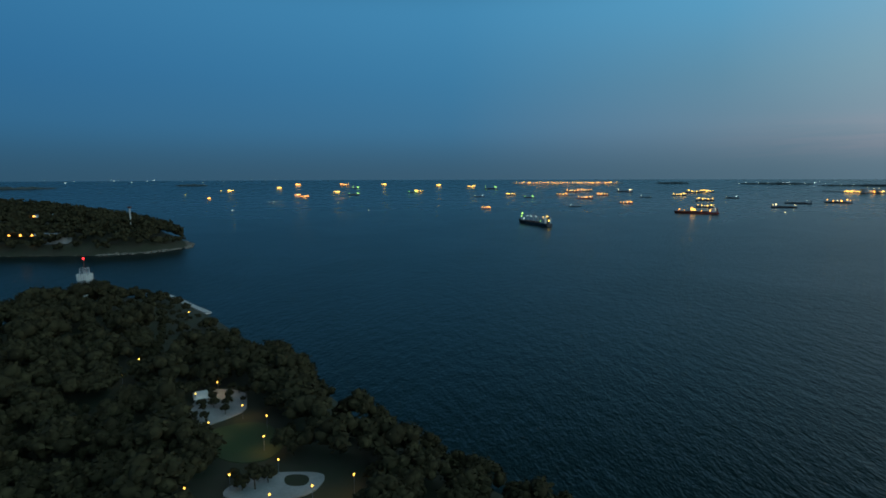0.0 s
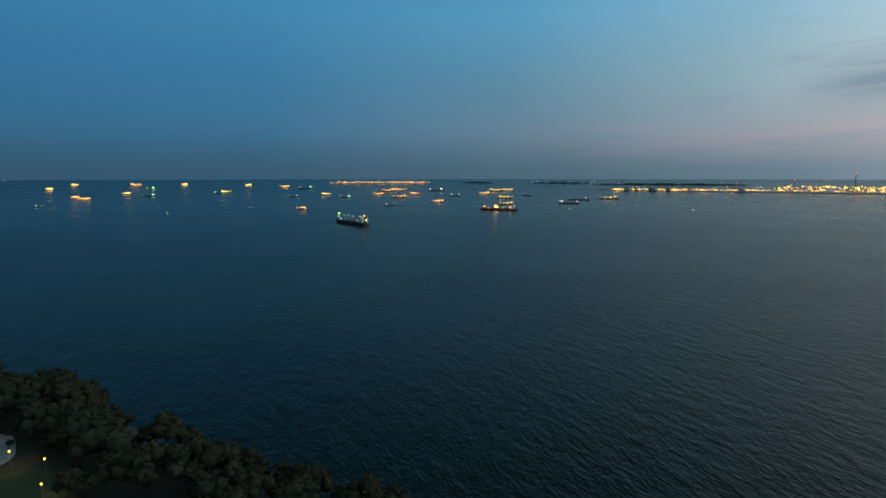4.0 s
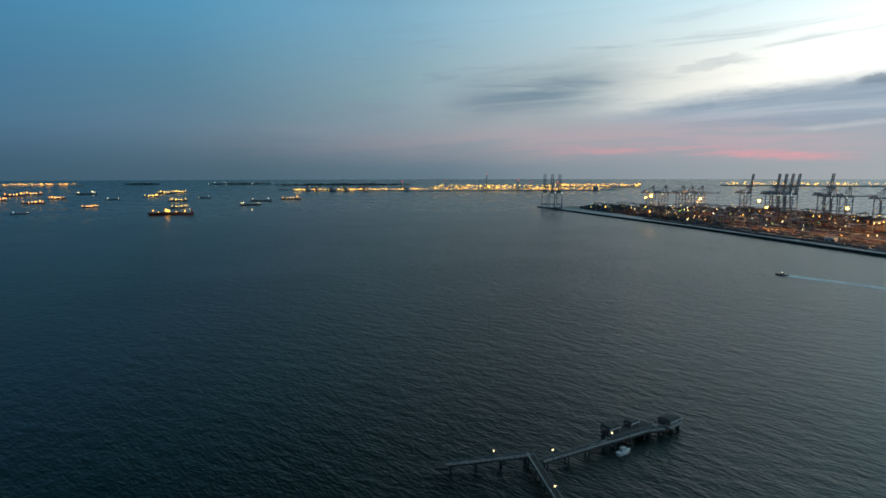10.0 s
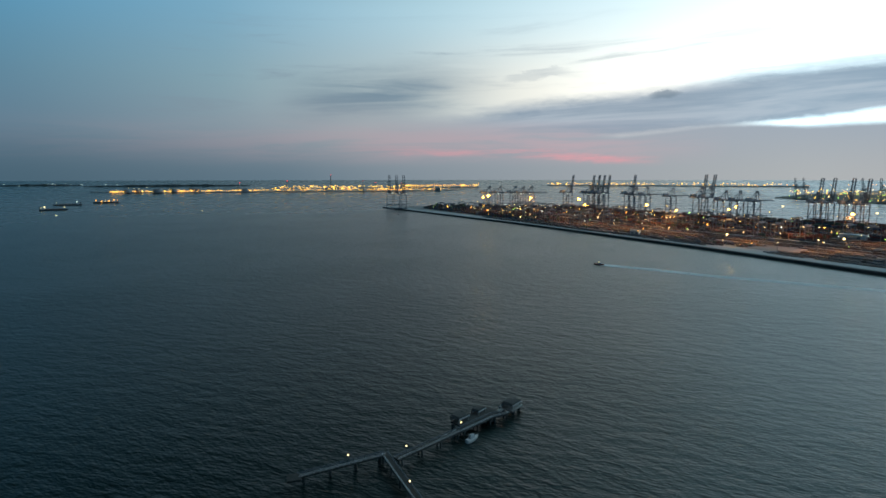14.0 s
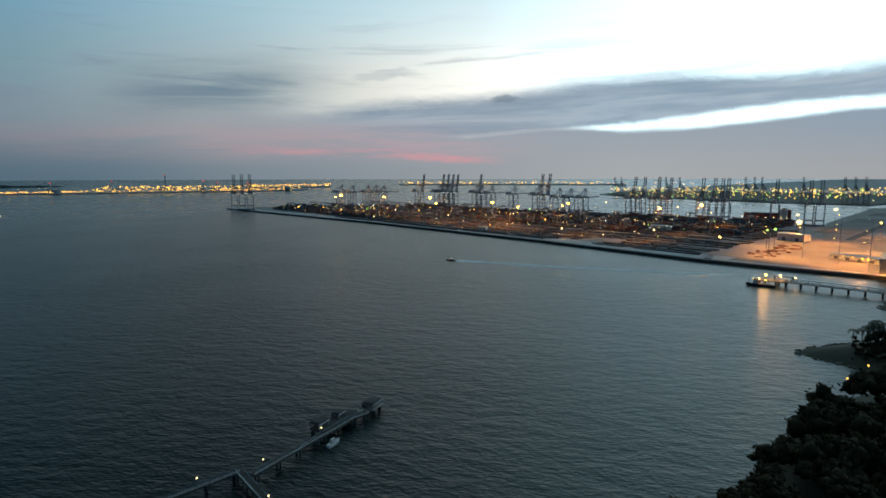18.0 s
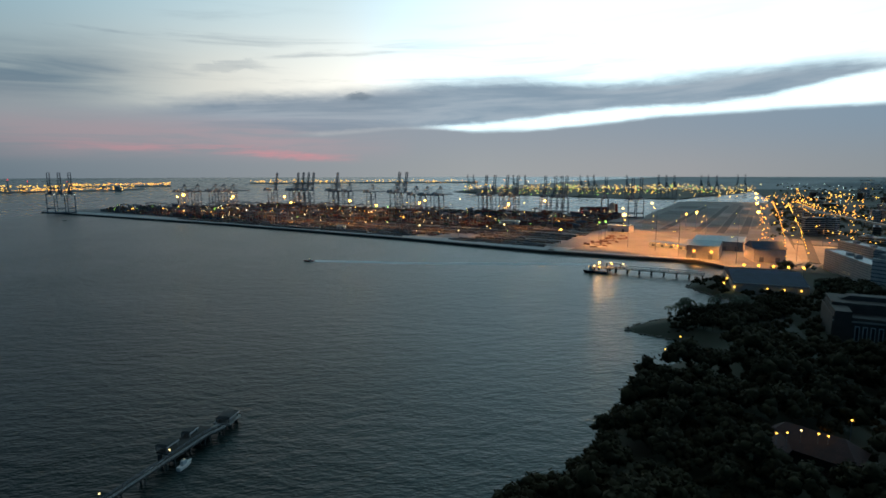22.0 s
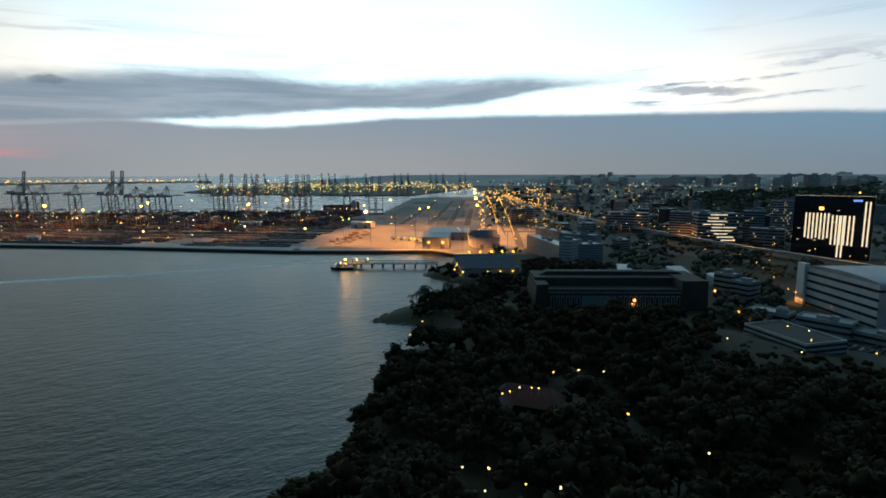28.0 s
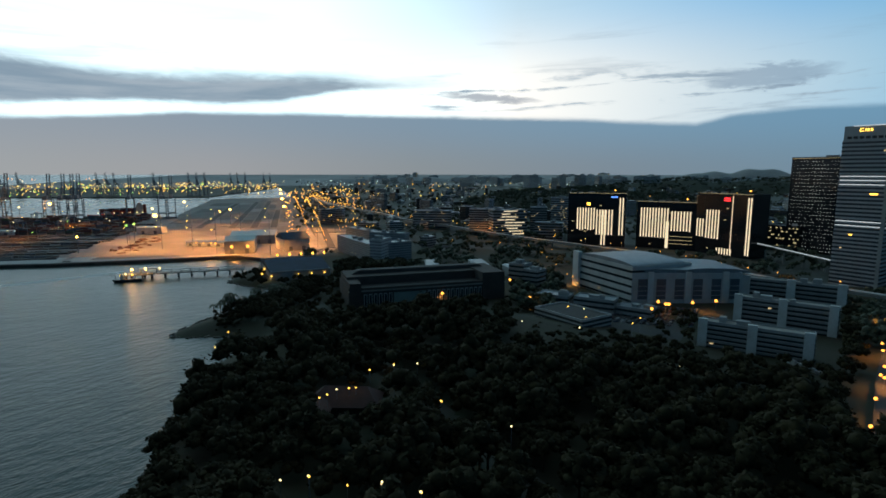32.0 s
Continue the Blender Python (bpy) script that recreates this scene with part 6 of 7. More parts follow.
MASTS = [(71.02, 1940, 40, 3.6, FLOOD), (70.5, 1930, 36, 2.4, FLOOD), (75.4, 1940, 34, 3.0, FLOOD), (80.23, 1900, 32, 3.4, FLOOD), (80.86, 1560, 30, 2.2, FLOOD), (86.71, 1600, 30, 2.8, FLOOD), (89.4, 1370, 30, 2.0, FLOOD), (94.5, 1540, 32, 3.2, FLOOD), (93.9, 1500, 28, 2.0, FLOOD), (98.15, 1640, 32, 2.0, WARM), (103.2, 1400, 30, 2.8, FLOOD), (104.8, 1480, 30, 1.8, WARM), (106.9, 1460, 36, 2.8, FLOOD), (114.76, 1075, 30, 2.9, FLOOD), (114.6, 1180, 36, 2.2, WARM), (117.3, 1385, 37, 3.0, WARM), (121.3, 1190, 31, 1.6, FLOOD), (120.4, 1210, 26, 1.1, FLOOD), (113.0, 925, 30, 1.5, GREENISH), (112.4, 930, 28, 1.2, GREENISH), (108.6, 860, 22, 1.0, FLOOD), (101.0, 960, 16, .9, WARM), (98, 930, 12, .8, WARM), (126.4, 1260, 30, 2.4, FLOOD), (126.25, 1600, 31, 2.8, FLOOD), (126.15, 1950, 32, 3.0, FLOOD), (126.1, 2300, 34, 3.2, FLOOD)]
spots = [mast(*P(a, d), h, r, m) for a, d, h, r, m in MASTS]
# yard lamps, some white and green
q = random.Random(77)
for k in range(270):
    u, w = q.uniform(120, 1480), q.uniform(60, 520)
    if w > width(u) - 60 or (u > 820 and w < 270 and q.random() < .6):
        continue
    x, y = yard(u, w)
    m = q.choice((WARM, WARM, WARM, AMBER, AMBER, SODIUM, COOL, GREENISH))
    r = q.uniform(.45, .85) if q.random() < .85 else q.uniform(1.2, 1.9)
    lamp_post(x, y, 4, q.uniform(7, 18), m, r, "yard lamp among the container stacks", "yard lamps", "yard_lamp")

# light from the brightest lamps, and fill light added over the yard
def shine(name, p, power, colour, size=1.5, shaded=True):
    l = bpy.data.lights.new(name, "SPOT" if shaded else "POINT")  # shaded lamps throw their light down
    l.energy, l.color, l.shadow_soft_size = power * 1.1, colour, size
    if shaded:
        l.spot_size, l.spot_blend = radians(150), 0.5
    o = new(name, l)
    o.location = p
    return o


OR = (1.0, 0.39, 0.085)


def fill_mast(x, y, h, power):
    """An added mast that carries fill light; its hood throws it straight down."""
    t = thing("yard_mast", "tall hooded mast added to carry orange fill light", "floodlight", "hooded yard masts", Matrix.Translation((x, y, 4)))
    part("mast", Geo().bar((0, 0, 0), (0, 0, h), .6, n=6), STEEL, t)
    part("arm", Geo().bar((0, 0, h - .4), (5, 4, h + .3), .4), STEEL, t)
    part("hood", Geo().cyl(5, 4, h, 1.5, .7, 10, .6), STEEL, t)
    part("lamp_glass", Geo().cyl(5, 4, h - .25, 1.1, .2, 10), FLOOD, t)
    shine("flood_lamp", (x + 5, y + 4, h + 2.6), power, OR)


for i in (0, 2, 3, 5, 7, 10, 12, 13, 16, 23, 24, 25, 26):
    shine("flood_lamp", spots[i] - Vector((0, 0, 2.6)), 130000, OR, 1.2, False)
# added orange light round the sheds; only workshop and canopy carry lamps
for a, d, z, pw in ((121.6, 748, 15, 30000), (119.3, 835, 13, 40000), (117.6, 930, 22, 60000), (125.3, 800, 16, 30000), (127.6, 745, 18, 20000)):
    x, y = P(a, d)
    shine("flood_lamp", (x, y, z), pw, OR)

# added grid of fill masts that brightens apron and old yard
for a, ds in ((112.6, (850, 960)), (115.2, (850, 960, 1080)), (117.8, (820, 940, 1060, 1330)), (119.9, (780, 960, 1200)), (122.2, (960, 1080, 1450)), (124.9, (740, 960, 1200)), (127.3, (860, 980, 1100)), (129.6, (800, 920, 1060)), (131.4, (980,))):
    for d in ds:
        fill_mast(*P(a, d), 32, 175000 if d < 1100 else 55000)
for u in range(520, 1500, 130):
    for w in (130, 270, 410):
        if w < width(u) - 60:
            fill_mast(*yard(u, w), 36, 125000 if u > 900 else 75000)
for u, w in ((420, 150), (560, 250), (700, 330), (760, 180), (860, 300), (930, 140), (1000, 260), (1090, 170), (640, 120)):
    fill_mast(*yard(u, w), 32, 100000)

# the flyover's line, and what would stand before it
ROAD = [(-62, -560), (-17, -572), (27, -585), (69, -601), (91, -615), (160, -655), (234, -698), (277, -709), (327, -724), (382, -735), (463, -760), (558, -800), (683, -852), (803, -888), (890, -950), (1149, -1066), (1342, -1158), (1700, -1390)]
ROAD_AZ = [(math.degrees(math.atan2(x, y)) % 360, math.hypot(x, y)) for x, y in ROAD][::-1]


def hides_road(a, d, h):
    D = float(np.interp(a, [r[0] for r in ROAD_AZ], [r[1] for r in ROAD_AZ]))
    return 127 < a < 184 and d < D + 16 and (H - h) / d < (H - 10.5) / (D + 9)


# ---- the town beyond ----
q = random.Random(55)
BL = [(GREYWALL, "grey town block with dark windows"), (OFFWHITE, "pale town block with dark windows"), (BROWNWALL, "brown low town block")]


def town_block(a, d, w, dep, h, rz, wall, label, lit, win=.4):
    p, s = far(a, d, 3)
    t = thing("town_block", label, "building", "town blocks", Matrix.Translation(p) @ Matrix.Rotation(rz, 4, "Z") @ Matrix.Scale(s, 4))
    part("wall", Geo().box(0, 0, 0, w, dep, h), wall, t)
    part("roof", Geo().box(0, 0, h, w * .96, dep * .9, 1.2).box(w * .2, 0, h, w * .2, dep * .5, 3.5), GREYROOF, t)
    g = Geo()
    n = max(1, int(h / 3.4))
    for k in range(n):
        g.box(0, 0, h * (k + .35) / n, w + .2, dep + .2, h / n * win)
    part("glazing", g, GLASS, t, kind="stuff")
    g = Geo()
    for k in range(lit):
        g.box(q.uniform(-.45, .45) * w, 0, h * (q.randrange(n) + .4) / n, max(1.5, d * .0012), dep + .5, max(.9, d * .0007))
    if lit:
        part("lit_glazing", g, WINDOWLIT, t, kind="stuff")


far_walls, far_panes, far_lit = Geo(), Geo(), Geo()
# skyline walls kept very light, standing in for haze before them
HAZETOWER = material("hazed_tower_render", (0.6, 0.59, 0.57), (0.44, 0.44, 0.43), 0.8, scale=0.02, island=0.25)


def far_tower(a, d, w, h, rz):
    """One tower of the skyline, stepped at the top, written into the joined meshes."""
    p, s = far(a, d, 3)
    m = Matrix.Translation(p) @ Matrix.Rotation(rz, 4, "Z") @ Matrix.Scale(s, 4)
    wall, panes, lit = Geo(), Geo(), Geo()
    wall.box(0, 0, 0, w, 24, h).box(w * q.uniform(-.25, .25), 0, h, w * .35, 14, q.uniform(3, 9))
    n = max(3, int(h / 7))
    for k in range(n):
        panes.box(0, 0, h * (k + .4) / n, w + .4, 24.4, h / n * .2)
    for k in range(q.randrange(0, 3)):
        lit.box(q.uniform(-.45, .45) * w, 0, h * (q.randrange(n) + .4) / n, d * .0012, 25, d * .0007)
    for one, whole in ((wall, far_walls), (panes, far_panes), (lit, far_lit)):
        whole.add([m @ Vector(v) for v in one.v], one.f)


n = 0
while n < 290:
    a, d = q.uniform(129, 185), 780 + 2600 * q.random() ** 1.3
    if (143.5 < a < 181 and d < 1120) or (129 < a < 141 and d < 900) or (a < 133.8 and d < 1130) or (a < 129 + (d - 800) * .0):
        continue
    h = q.choice((8, 10, 12, 14, 16, 22, 30)) * (1.25 if q.random() < .12 else 1)
    if hides_road(a, d, h + 5):
        continue
    wall, label = BL[q.randrange(3)]
    town_block(a, d, q.uniform(16, 50), q.uniform(10, 18), h, q.uniform(0, 3.14), wall, label, q.randrange(0, 4))
    n += 1
for k in range(110):  # the skyline on the rise behind
    d = q.uniform(4200, 7500)
    far_tower(q.uniform(134, 184), d, q.uniform(50, 150), q.uniform(35, 85) * (1.2 if q.random() < .3 else .8), q.uniform(-.5, .5))
for k in range(34):  # the estates on the rise behind the glass blocks
    far_tower(q.uniform(150, 176), q.uniform(3300, 4000), q.uniform(35, 80), q.uniform(58, 92), q.uniform(-.5, .5))
single("far_towers", far_walls, HAZETOWER, "distant towers and estates on the skyline, paled for haze", "buildings", kind="stuff")
single("far_tower_windows", far_panes, GLASS, "window bands of the distant towers", "windows", kind="stuff")
single("far_tower_lights", far_lit, WINDOWLIT, "few lit windows of the distant towers", "windows", kind="stuff")
# wooded ridges
RIDGEWOOD = material("ridge_woods", (0.035, 0.042, 0.024), (0.055, 0.06, 0.035), 0.9, scale=0.02)


def ridge_height(t, v, hh, seed):
    return max(0.0, hh * math.sin(math.pi * t) ** .7 * math.sin(math.pi * min(1, .02 + v)) * (.85 + .1 * math.sin(t * 19 + seed) + .07 * math.sin(t * 41 + v * 3)))


spots_r = []
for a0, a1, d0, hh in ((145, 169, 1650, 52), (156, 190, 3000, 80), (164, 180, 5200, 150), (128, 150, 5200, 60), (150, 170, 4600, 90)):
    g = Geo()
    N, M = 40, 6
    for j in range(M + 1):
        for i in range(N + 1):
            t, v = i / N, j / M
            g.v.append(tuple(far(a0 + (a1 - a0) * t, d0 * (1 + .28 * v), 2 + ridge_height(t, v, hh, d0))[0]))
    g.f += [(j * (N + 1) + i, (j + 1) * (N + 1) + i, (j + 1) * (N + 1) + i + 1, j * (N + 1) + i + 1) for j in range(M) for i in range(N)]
    # past 4 km the ridges take the haze-pale land tone
    ridge = single("ground_ridge", g, RIDGEWOOD if d0 < 4000 else HAZELAND, "wooded ridge behind the town, far ones paled for haze", kind="structure")
    for p in ridge.data.polygons:
        p.use_smooth = True
    if d0 < 4000:
        for _ in range(650):
            t, v = q.random(), q.random() * .62
            p, s = far(a0 + (a1 - a0) * t, d0 * (1 + .28 * v), 1 + ridge_height(t, v, hh, d0))
            spots_r.append((p.x, p.y, p.z, s * q.uniform(1.1, 2.0)))
wood("ridge_trees", "dense dark trees on the ridges behind the town", spots_r, 4, 1.8, 24, 7, HAZELEAF)
# street trees of the town
spots_t = []
while len(spots_t) < 1800:
    a, d = q.uniform(127.5, 184), 420 + 1900 * q.random() ** 1.4
    x, y = P(a, d)
    if (127.8 < a < 133.6 and 720 < d < 1110) or d < 1000 and ((131.5 < a < 150 and d < 560) or (155 < a < 173 and 380 < d < 600) or (155 < a < 173.5 and 760 < d < 900) or (147.5 < a < 152 and 915 < d < 990) or (131 < a < 139.6 and 622 < d < 800) or (167.5 < a < 180 and 330 < d < 545) or (177.5 < a < 182.5 and 600 < d < 700) or (124 < a < 131.5 and d < 690)):
        continue
    size = q.uniform(.7, 1.5)
    if hides_road(a, d, 2 + 11 * size):
        continue
    spots_t.append((x, y, 1.0, size))
wood("street_trees", "dark street trees between the town blocks", spots_t, 5, 1.6, 34, 7, HAZELEAF)
spots_t = [far(q.uniform(127.5, 186), 2400 + 4200 * q.random() ** 1.2, 2) for _ in range(1100)]
wood("far_trees", "dark trees of the far town", [(p.x, p.y, p.z, s * q.uniform(.8, 1.7)) for p, s in spots_t], 4, 2.0, 20, 7, HAZELEAF)

# ---- flyover and roads with their lamps ----
fly = thing("flyover", "pale concrete flyover road lit by orange lamps", "flyover")
for p, r in zip(ROAD, ROAD[1:]):
    part("deck_slab", Geo().bar((p[0], p[1], 10.5), (r[0], r[1], 10.5), 17, 1.4), QUAYPALE, fly)
    part("parapet", Geo().bar((p[0], p[1] + 9.6, 12), (r[0], r[1] + 9.6, 12), .5, 2.2), CONCRETE, fly)
    L = (Vector(r) - Vector(p)).length
    for k in range(int(L / 36)):
        c = Vector(p).lerp(Vector(r), (k + .5) / int(L / 36))
        part("pillar", Geo().bar((c.x, c.y, 2), (c.x, c.y, 10), 2.6, n=8), CONCRETE, fly)
q = random.Random(61)


def road_lamps(line, step, off, z, h, mat, r, group):
    for p, s in zip(line, line[1:]):
        p, s = Vector(p), Vector(s)
        n = (s - p).normalized()
        n = Vector((-n.y, n.x)) * off
        k = max(1, int((s - p).length / step))
        for i in range(k):
            c = p.lerp(s, (i + q.uniform(.3, .7)) / k) + n
            lamp_post(c.x, c.y, z, h, mat, max(r, c.length * .0007), "street lamp with an orange light", group, "street_lamp")


road_lamps(ROAD, 34, 7.5, 11, 8, SODIUM, .5, "flyover lamps")
road_lamps(ROAD[6:], 45, -9.5, 11, 8, AMBER, .5, "flyover lamps")
for x, y in ((40, -590), (150, -650), (260, -705), (380, -736), (510, -780), (640, -835), (780, -884), (950, -978), (1180, -1080)):
    shine("road_light", (x, y, 34), 30000, OR)
for a, d in ((130.2, 860), (130.6, 1000), (133.5, 1150), (147, 770), (154, 620), (129.5, 1350), (138, 900)):
    shine("road_light", (*P(a, d), 36), 110000 if a < 132 else 12000, OR)
ROADS = [([P(129.3, 760), P(129.0, 1000), P(128.3, 1500), P(127.6, 2300)], SODIUM), ([P(131, 800), P(130, 1200), P(128.8, 2200)], AMBER), ([P(128.5, 1010), P(133.5, 1010), P(136.5, 990)], SODIUM), ([P(134, 1050), P(131.5, 1350), P(130, 1900)], SODIUM), ([P(142, 800), P(146, 780), P(150, 760), P(155, 690)], SODIUM), ([P(149.4, 470), P(151.5, 445), P(153, 420), P(159, 380)], AMBER), ([P(152, 720), P(154.5, 560), P(156.8, 470)], SODIUM)]
for line, mat in ROADS:
    for p, r in zip(line, line[1:]):
        single("road", Geo().bar((p[0], p[1], 2.95), (r[0], r[1], 2.95), 11, .5), ASPHALT, "dark asphalt town road", kind="structure")
    road_lamps(line, 42, 7, 3, 9, mat, .5, "road lamps")
# the lit road at the edge of the wood
EDGE = [(-20, -235, 8.3), (-23, -338, 8.3), (-28, -420, 5.4), (-36, -520, 5.4)]
for p, r in zip(EDGE, EDGE[1:]):
    single("road", Geo().bar(p, r, 19, .5), ASPHALT, "asphalt road beside the wood", kind="structure")
for k, (x, y) in enumerate(((-12, -244), (-11, -271), (-13, -307), (-17, -342), (-16, -355), (-18, -372), (-18, -406), (-18, -423), (-19, -455), (-19, -490))):
    lamp_post(x * .96, y * .96, 7.6 if y > -350 else 5, 6.2, SODIUM, .75, "street lamp with an orange light", "edge road lamps", "street_lamp")
for y in (-285, -330, -395, -465):
    shine("street_light", (-19, y, 15), 13000, OR)
R = .00048
lights("town_amber_lights", "scattered yellow town lights", spread(150, 127.5, 183, 900, 4800, 6, 22, R, R * 1.9, 41) + spread(120, 126.5, 136, 1000, 3200, 6, 20, R, R * 2.2, 42), AMBER)
lights("town_orange_lights", "scattered orange town lights", spread(70, 127, 183, 900, 4500, 6, 22, R, R * 1.8, 43) + spread(130, 126.5, 134, 950, 2800, 6, 20, R, R * 2.2, 44), SODIUM)
lights("town_white_lights", "scattered white town lights", spread(330, 127.5, 184, 900, 6500, 8, 40, R * .7, R * 1.4, 45), COOL)


# ---- the park: plazas, lamps, mast, house, palms ----
def gz(x, y):
    return float(park_height(np.array([x], float), np.array([y], float))[0])


PAVING = material("pale_paving", (0.34, 0.33, 0.32), (0.26, 0.255, 0.25), 0.85, scale=0.15, bump=.02)


def patch(name, label, poly, z, mat, kind="structure"):
    if sum(a[0] * b[1] - b[0] * a[1] for a, b in zip(poly, poly[1:] + poly[:1])) < 0:
        poly = poly[::-1]
    for _ in range(2):  # round the corners
        poly = [(p[0] * (1 - k) + r[0] * k, p[1] * (1 - k) + r[1] * k) for p, r in zip(poly, poly[1:] + poly[:1]) for k in (.25, .75)]
    return single(name, Geo().prism(poly, z - 1.2, z), mat, label, kind=kind)


patch("plaza_north", "pale paved clearing with trees in round beds", [(-119, 253), (-110, 254), (-100, 250), (-96, 240), (-92, 229), (-98, 220), (-104, 213), (-112, 217), (-121, 238)], 9.35, PAVING)
patch("plaza_south", "pale paved court beside a lawn", [(-77, 168), (-70, 176), (-61, 179), (-46, 179), (-44, 174), (-47, 165), (-56, 162), (-74, 162)], 9.35, PAVING)
patch("lawn", "mown park lawn between the clearings", [(-106, 206), (-84, 184), (-66, 186), (-66, 204), (-84, 222)], 9.3, GRASS)
patch("bed", "dark planted bed in the paved court", [(-59, 177), (-50, 177), (-49, 170), (-57, 170)], 9.5, SOIL)
k = random.Random(3)
for x, y, s in ((-111, 238, .4), (-104, 240, .4), (-101, 231, .4), (-110, 226, .3), (-97, 238, .3), (-106, 219, .35), (-107, 250, .38), (-103, 249, .36), (-113, 231, .34), (-108, 232, .42), (-100, 225, .36), (-115, 246, .34), (-98, 244, .38), (-104, 234, .3), (-111, 220, .34), (-66, 168, .6), (-70, 167, .4), (-63, 172, .45), (-74, 170, .4)):
    tree(x, y, 9.3, k.randrange(7), k.uniform(0, 6), s, "small tree in a bed of the paved clearing")
kiosk = thing("kiosk", "small white-roofed kiosk at the clearing", "kiosk", m=Matrix.LocRotScale((-117, 239, 9.3), Euler((0, 0, .5)), None))
part("wall", Geo().box(0, 0, 0, 5, 8, 2.8), OFFWHITE, kiosk)
part("roof", Geo().box(0, 0, 2.8, 6.5, 9.5, .8, 0, .8), WHITE, kiosk)
for x, y in LAMPS_WEST:
    z = gz(x, y)
    lamp_post(x, y, z - .3, max(3.5, 15 - z), AMBER, .3 + math.hypot(x, y) * .0003)
    if LAMPS_WEST.index((x, y)) in (8, 10, 11, 12, 16, 17):
        shine("park_light", (x + .8, y - .8, 14.5), 420, (1, .62, .25), .3)
for x, y in LAMPS_EAST:
    if 150 < x < 190 and -170 < y < -130:
        continue
    z = gz(x, y)
    lamp_post(x, y, z - .3, max(3.5, 15 - z), WARM if x % 3 else AMBER, .26 + math.hypot(x, y) * .0005)
for x, y in [(118, -429), (111, -424), (109, -425), (96, -442), (83, -459), (115, -403), (204, -381), (213, -485), (263, -463), (253, -434), (312, -303), (268, -350)]:
    lamp_post(x, y, 3, 9, SODIUM, 1.15, "street lamp with an orange light", "works lamps", "street_lamp")
for x, y, pw in ((108, -426, 2500), (88, -452, 4500), (213, -482, 6000), (180, -470, 3500), (200, -385, 5000), (312, -305, 3500), (268, -352, 3500)):
    shine("street_light", (x, y + 3, 11), pw, OR)
# the store's lamps
A, B = Vector(P(124.4, 560)), Vector(P(131.0, 572))
C, D = Vector(P(125.1, 668)), Vector(P(130.9, 680))
for i in range(5):
    c = C.lerp(D, (i + .4) / 5)
    lamp_post(c.x, c.y, 3, 10, AMBER, 1.4, "yard lamp by the blue-roofed store", "store lamps", "yard_lamp")
    c = A.lerp(B, (i + .2) / 5)
    if i != 1:
        lamp_post(c.x, c.y - 3, 3, 5, AMBER, .85, "yard lamp by the blue-roofed store", "store lamps", "yard_lamp")
for i in range(7):
    c = A.lerp(C, (i + .3) / 7)
    lamp_post(c.x + 3, c.y + 3, 3, 7, AMBER, .95, "yard lamp by the blue-roofed store", "store lamps", "yard_lamp")
shine("yard_light", (A.x + 6, A.y - 6, 9), 3000, (1, .7, .2))
for x, y in ((602, -250), (594, -260), (586, -242)):
    shine("pier_light", (x, y, 11.5), 6000, (1, .5, .13), 1.0, False)

# lattice mast with its red lamp
x, y = P(-34.85, 500)
z = gz(x, y)
MH = 112 + 500 * math.tan(radians(-7.1)) - z
m = thing("radio_mast", "white and grey lattice radio mast with a red lamp", "mast", m=Matrix.Translation((x, y, z)))
for sx in (-1, 1):
    for sy in (-1, 1):
        part("leg", Geo().bar((sx * 3.4, sy * 3.4, 0), (sx * 2.2, sy * 2.2, MH * .82), .45), STEELLIGHT, m)
for i in range(9):
    h0, h1 = MH * .82 * i / 9, MH * .82 * (i + 1) / 9
    g = Geo()
    for a0, b0 in (((-1, -1), (1, -1)), ((1, -1), (1, 1)), ((1, 1), (-1, 1)), ((-1, 1), (-1, -1))):
        w0, w1 = 3.4 - 1.2 * i / 9, 3.4 - 1.2 * (i + 1) / 9
        g.bar((a0[0] * w0, a0[1] * w0, h0), (b0[0] * w1, b0[1] * w1, h1), .25).bar((b0[0] * w0, b0[1] * w0, h0), (a0[0] * w1, a0[1] * w1, h1), .25).bar((a0[0] * w1, a0[1] * w1, h1), (b0[0] * w1, b0[1] * w1, h1), .25)
    part("bracing", g, STEELLIGHT, m)
for h, w in ((MH - 30.5, 9.0), (MH - 17, 7.6)):
    part("antenna_platform", Geo().box(0, 0, h, w, w, .4), STEELLIGHT, m)
    for i in range(4):
        for k in (-.36, -.12, .12, .36):
            c, n = math.cos(i * math.pi / 2), math.sin(i * math.pi / 2)
            part("antenna_panel", Geo().box(c * w / 2 - n * k * w, n * w / 2 + c * k * w, h + .6 + (k > 0) * .8, 1.2, 1.2, 4.6), WHITE, m, "white antenna panel")
part("pole", Geo().bar((0, 0, MH * .8), (0, 0, MH), .5), REDROOF, m)
part("warning_lamp", Geo().ball(0, 0, MH + .6, .9, 8, 5), REDLAMP, m)

# rocks along the shores
q = random.Random(17)
g = Geo()


def rocks(line, n, off, smin, smax):
    for p, r in zip(line, line[1:]):
        for k in range(max(1, int((Vector(r) - Vector(p)).length / n))):
            c = Vector(p).lerp(Vector(r), q.random()) + Vector((q.uniform(-off, off), q.uniform(-off, off)))
            s = q.uniform(smin, smax)
            vs = [(c.x + v[0] * s * q.uniform(.7, 1.3), c.y + v[1] * s * q.uniform(.7, 1.3), .3 + v[2] * s * .6) for v in ICO]
            g.add(vs, ICOF)


